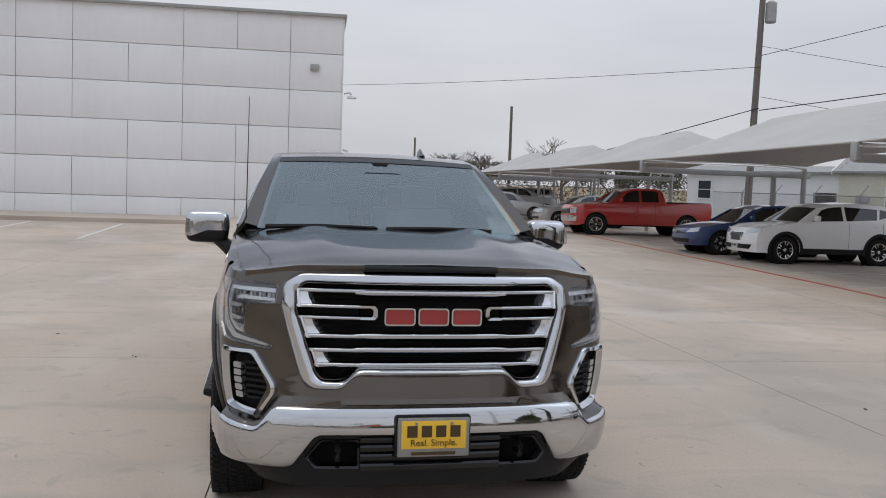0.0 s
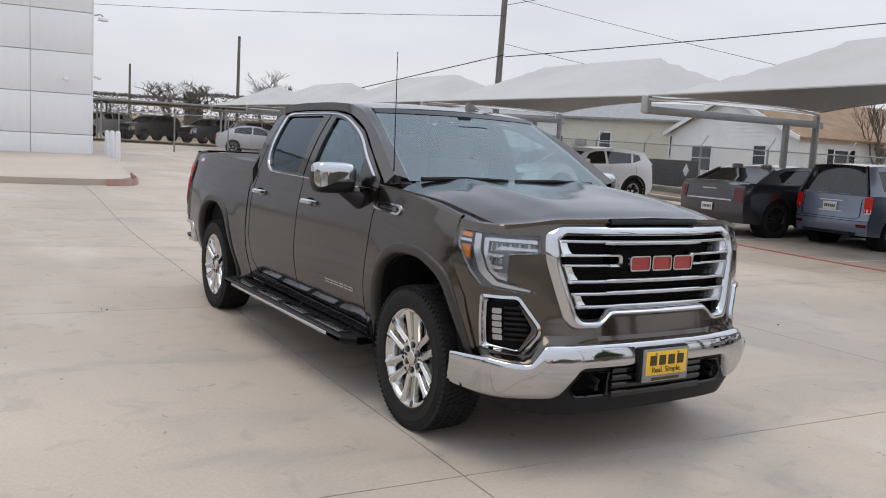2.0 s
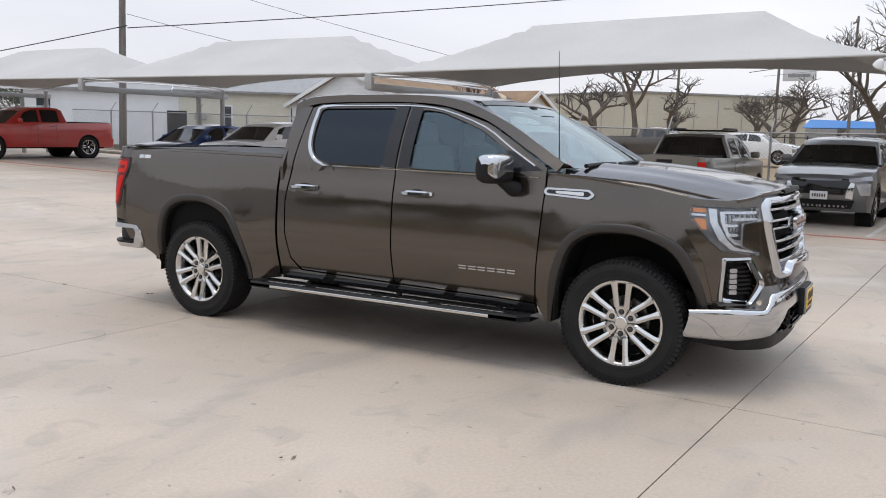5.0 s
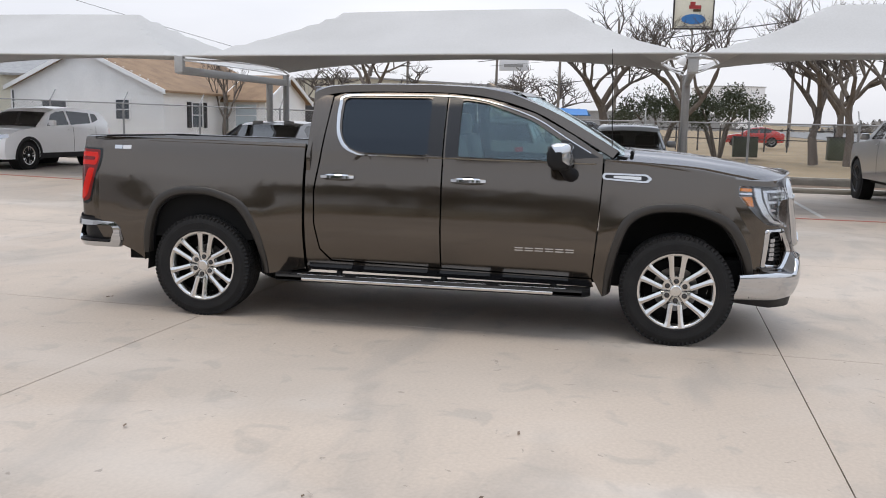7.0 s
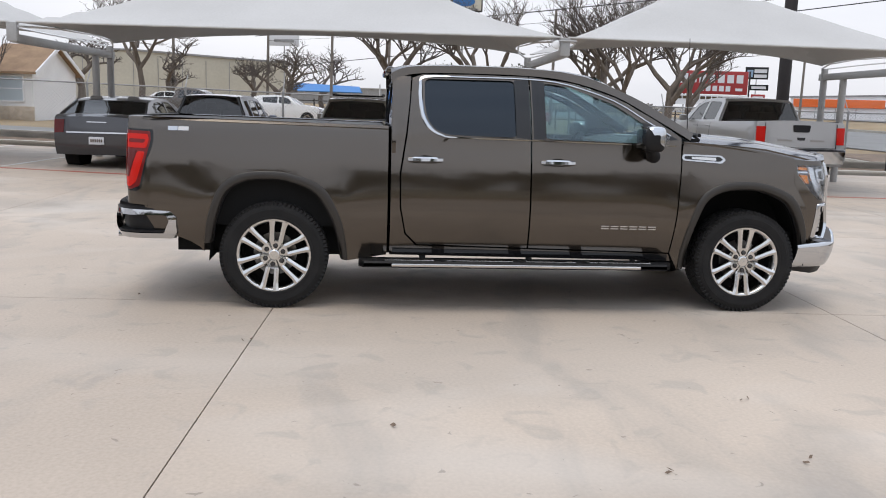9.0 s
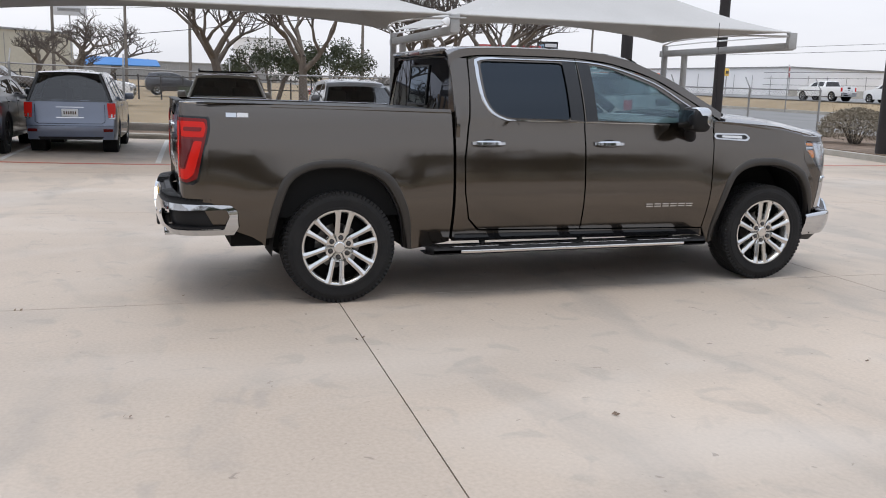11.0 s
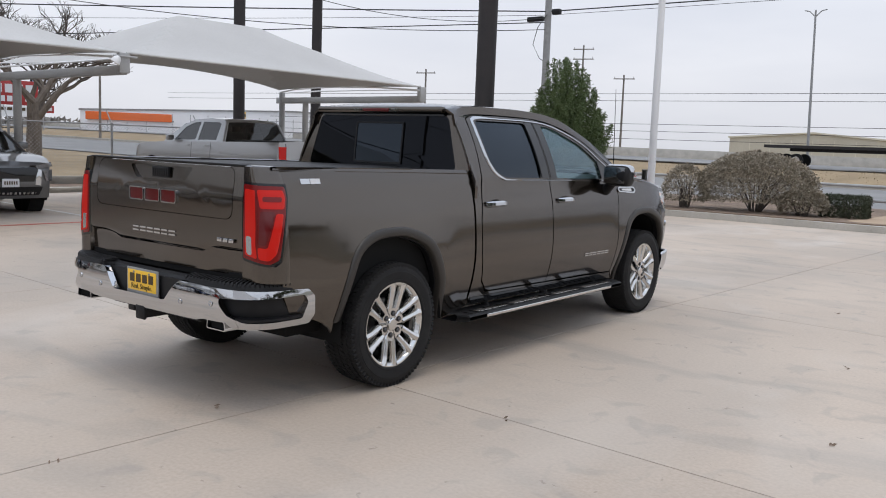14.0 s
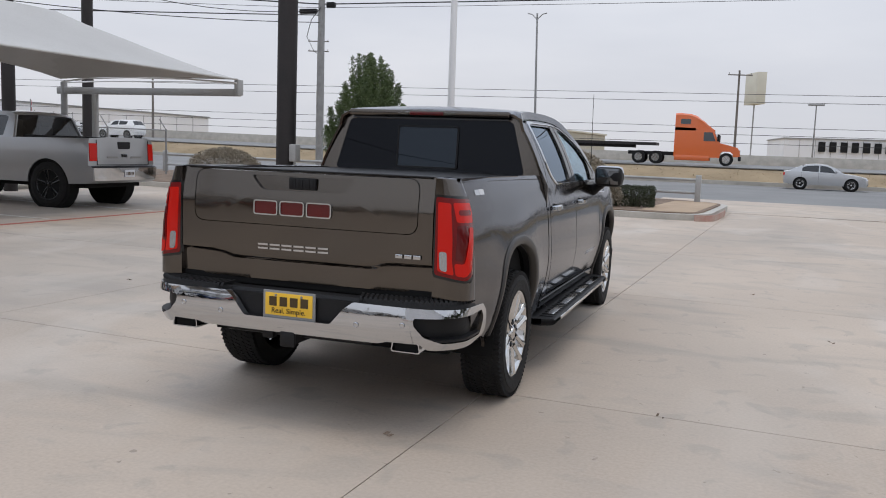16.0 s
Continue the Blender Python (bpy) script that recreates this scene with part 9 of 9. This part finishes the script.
board("roadside_sign", "small yellow sign on the far warehouse", 72.8, -55.2, 3.6, 1.5, 0.8, -53, M_YELLOW, 1, -0.7, [(0, 0.4, 1.0, 0.3, M_INK)], 0.1)
t = thing("no_entry_sign", "round red traffic sign with a white bar on a steel post", "traffic sign", pose(51.1, -44.8, 0.0, 0, 0, -48))
b = nb()
tube(b, [(0, 0, -0.6), (0, 0, 4.1)], 0.04, 6)
part("post", b, M_GALV, t)
b = nb()
box(b, (0, -0.05, 3.54), (0.98, 0.015, 0.98), 0.004)
part("backing", b, M_PLATEWHITE, t)
b = nb()
lathe(b, [(0, 0.46), (-0.012, 0.46)], 24, "z")
o = part("disc", b, M_SIGNRED, t)
o.matrix_basis = pose(0, -0.062, 3.54, -90)
b = nb()
box(b, (0, -0.082, 3.54), (0.66, 0.01, 0.15))
part("bar", b, M_PLATEWHITE, t)
t = thing("shade_tent", "blue fabric shade roof beyond the grass", "tent", pose(83.0, 6.4, 2.6, 0, 0, -92))
b = nb()
ribbon(b, [[(-3.5, -2, 0.3), (3.5, -2, 0.3)], [(-3.2, 0, 1.1), (3.2, 0, 0.9)], [(-3.5, 2, 0.3), (3.5, 2, 0.3)]], (0, 0, -0.05))
part("cover", b, shader("blue_tarpaulin", (0.05, 0.20, 0.50), 0.6), t)
for sx in (-2.4, 2.4):
    b = nb()
    tube(b, [(sx, 0, -2.2), (sx, 0, 1.0)], 0.05, 6)
    part("post", b, M_STEEL, t)

# ---- clutter beyond the grass ----
t = thing("post_fence", "dark pipe fence with closely set posts beyond the grass", "fence")
for h in (0.55, 1.25):
    b = nb()
    tube(b, [(58.5, 14.0, gz(58.5, 14) + h), (56.0, -22.0, gz(56, -22) + h)], 0.04, 6)
    part("rail", b, M_POLE, t)
for k in range(25):
    x, y = 58.5 - 2.5 * k / 24, 14.0 - 1.5 * k
    b = nb()
    tube(b, [(x, y, gz(x, y) - 0.3), (x, y, gz(x, y) + 1.5)], 0.055, 6)
    part("post", b, M_POLE, t)
for x, y, w, h in ((43.5, -6.8, 1.3, 1.1), (42.0, -11.3, 1.0, 1.2), (50.0, 2.0, 1.4, 1.0)):
    t = thing("utility_box", "dark green steel utility cabinet on the grass", "cabinet", pose(x, y, gz(x, y) - 0.2, 0, 0, ROW), "utility cabinets")
    b = nb()
    box(b, (0, 0, h / 2 + 0.1), (0.8, w, h), 0.03)
    part("body", b, M_HEDGE, t)
    b = nb()
    box(b, (0, 0, h + 0.12), (0.88, w + 0.08, 0.06), 0.01)
    part("lid", b, M_POLE, t)
t = thing("utility_trailer", "dark enclosed cargo trailer parked beyond the street", "trailer", pose(60.0, 27.5, gz(60, 27.5), 0, 0, -8))
b = nb()
box(b, (0, 0, 1.25), (2.2, 6.0, 1.6), 0.06)
part("body", b, M_POLE, t)
for sy in (-0.45, 0.45):
    b = nb()
    lathe(b, [(-1.15, 0.2), (-1.15, 0.34), (-0.95, 0.34), (-0.95, 0.2)], 18, "x", centre=(0, sy, 0.34))
    part("wheel", b, M_TYRE, t)
b = nb()
box(b, (0, -3.3, 0.5), (0.12, 1.2, 0.12), 0.02)
part("drawbar", b, M_POLE, t)
car("sedan_car", "white sedan parked before the beige warehouse", "car", P_WHITE, pose(66.2, 20.6, gz(66, 20), 0, 0, 178), 1.8, 2.70, 0.32, SD, SG, 0.98, SW, SF, SR)
car("sedan_car", "red sedan parked beyond the pipe fence", "car", P_RED, pose(64.5, -9.0, gz(64, -9), 0, 0, 176), 1.8, 2.70, 0.32, SD, SG, 0.98, SW, SF, SR)
car("suv_car", "dark SUV parked beyond the pipe fence", "car", P_DARK, pose(65.5, 1.0, gz(65, 1), 0, 0, 2), 1.85, 2.67, 0.345, UD, UG, 1.18, UW, UF, (), group="far parked cars")
shedbox("warehouse", "distant flat grey warehouse on the skyline", pose(185, 24, 0, 0, 0, -88), 46, 20, 5.0, M_GALV, M_STEEL, rise=0.3)
shedbox("warehouse", "distant pale office block on the skyline", pose(230, -22, 0, 0, 0, -84), 16, 14, 13.0, M_WALLWHITE, M_STEEL, rise=0.1)
b = nb()
rr = random.Random(71)


def far_wood(r):
    a = r.random()
    x, y = 205 - 60 * a * a, 60 - 190 * a
    return Vector((x + r.gauss(0, 2.5), y + r.gauss(0, 2.0), -1.2 + r.random() ** 1.6 * (3.2 + 1.2 * math.sin(y * 0.21) + 0.9 * math.sin(y * 0.067)))), Vector((0, 0, 1))


leaf_mass(b, 15000, far_wood, 1.5, rr, 0.5)
tagged(part("far_trees", b, M_FARWOOD, smooth=False), "hazy grey-brown winter wood along the skyline", "trees", "", "stuff")

# ---- island furniture ----
t = thing("fire_hydrant", "red fire hydrant in the island", "hydrant", pose(6.9, -16.3, 0.17))
b = nb()
lathe(b, [(0, 0.14), (0.04, 0.14), (0.05, 0.1), (0.55, 0.1), (0.56, 0.13), (0.60, 0.13), (0.66, 0.1), (0.72, 0.04), (0.78, 0.03)], 16, "z")
part("barrel", b, M_RED, t)
for a in (0, 90, 180):
    b = nb()
    tube(b, [(0, 0, 0.45), (0.17 * math.cos(radians(a)), 0.17 * math.sin(radians(a)), 0.45)], 0.05, 10)
    part("outlet", b, M_RED, t)


def pipe_rail(label, pts, hs, post_every=2.2):
    t = thing("pipe_rail", label, "railing")
    for h in hs:
        for (x0, y0), (x1, y1) in zip(pts, pts[1:]):
            b = nb()
            tube(b, [(x0, y0, gz(x0, y0) + h), (x1, y1, gz(x1, y1) + h)], 0.045, 8)
            part("rail", b, M_STEEL, t)
    for (x0, y0), (x1, y1) in zip(pts, pts[1:]):
        n = max(1, round(math.hypot(x1 - x0, y1 - y0) / post_every))
        for k in range(n + 1):
            x, y = x0 + (x1 - x0) * k / n, y0 + (y1 - y0) * k / n
            b = nb()
            box(b, (x, y, gz(x, y) + max(hs) / 2 + 0.05), (0.17, 0.17, max(hs) + 0.2), 0.02)
            part("post", b, M_STEEL, t)
    return t


pipe_rail("low grey steel pipe barrier along the island", [(-0.95, -18.6), (8.0, -19.5), (20.0, -20.4)], (0.45, 0.85), 4.5)
b = nb()
ribbon(b, [[(x, -48.0, gz(x, -48) + 0.10), (x, -47.7, gz(x, -48) + 0.10)] for x in np.linspace(-150, 150, 40)], (0, 0, -0.3))
tagged(part("road_kerb", b, M_KERB), "pale kerb of the grass strip", "kerb", "", "structure")
b = nb()
rows = [[(x, -82.5 - d, gz(x, -83) + z) for d, z in ((0, -0.3), (0.05, 0.3), (0.15, 0.85), (0.35, 0.85), (0.45, 0.3), (0.5, -0.3))] for x in np.linspace(-250, 250, 60)]
ribbon(b, rows)
tagged(part("highway_barrier", b, M_KERB), "long pale concrete highway barrier", "barrier", "", "structure")
b = nb()
for k in range(5000):
    x, y = random.uniform(-40, 70), random.uniform(-55.3, -48.3)
    z = gz(x, y) - 0.2
    h = random.uniform(0.03, 0.09)
    a = random.uniform(0, 3.14)
    dx, dy = 0.035 * math.cos(a), 0.035 * math.sin(a)
    b.faces.new([b.verts.new(p) for p in ((x - dx, y - dy, z), (x + dx, y + dy, z), (x + random.uniform(-0.1, 0.1), y + random.uniform(-0.1, 0.1), z + h))])
tagged(part("grass_tufts", b, M_GRASS, smooth=False), "straw-coloured winter grass tufts", "grass", "", "stuff")

# small debris on the concrete
rng = random.Random(12)
b = nb()
for x, y in ((-3.14, 0.945), (-4.08, 1.70), (-3.98, 1.03), (-0.55, 4.86), (-1.93, 3.83), (-0.73, 5.9), (4.06, 1.36), (-2.5, -1.5), (-3.5, 2.9), (-2.9, 5.2)):
    for k in range(2):
        a = rng.uniform(0, math.tau)
        s = rng.uniform(0.008, 0.020)
        px, py = x + rng.uniform(-0.04, 0.04), y + rng.uniform(-0.04, 0.04)
        b.faces.new([b.verts.new((px + s * math.cos(a + q) * m, py + s * math.sin(a + q) * m, 0.006 + 0.012 * (q > 2))) for q, m in ((0, 1.3), (1.6, 0.5), (3.1, 1.2), (4.6, 0.5))])
tagged(part("dead_leaves", b, M_MULCH, smooth=False), "scattered dry leaf scraps on the concrete", "leaves", "", "stuff")

# ---- concrete slabs of the lot, last ----
slabs = tagged(new("floor_slabs"), "pale worn concrete slabs of the lot", "pavement", "", "structure")
SU, SV = 4.62, 4.5


def suv(u, v):
    x, y = u * 0.9984 + v * 0.0565, v * 0.9984 - u * 0.0565
    return x, y, gz(x, y)


for i in range(-10, 4):
    for j in range(-4, 11):
        u0, u1 = -1.02 + SU * i, -1.02 + SU * (i + 1)
        v0, v1 = -0.81 + SV * j, -0.81 + SV * (j + 1)
        if i == 3:
            u1 = 16.95
        if u0 > 16.9 or v1 < -15.5 and u1 > -2:
            continue
        v0 = max(v0, -16.9)
        g = 0.004
        b = nb()
        n = 4
        rows = []
        for k in range(n + 1):
            v = v0 + g + (v1 - v0 - 2 * g) * k / n
            rows.append([tuple(suv(u0 + g + (u1 - u0 - 2 * g) * q / n, v)) for q in range(n + 1)])
        ribbon(b, rows, (0, 0, -0.06))
        part("slab", b, M_CONCRETE, slabs, sharp=30)
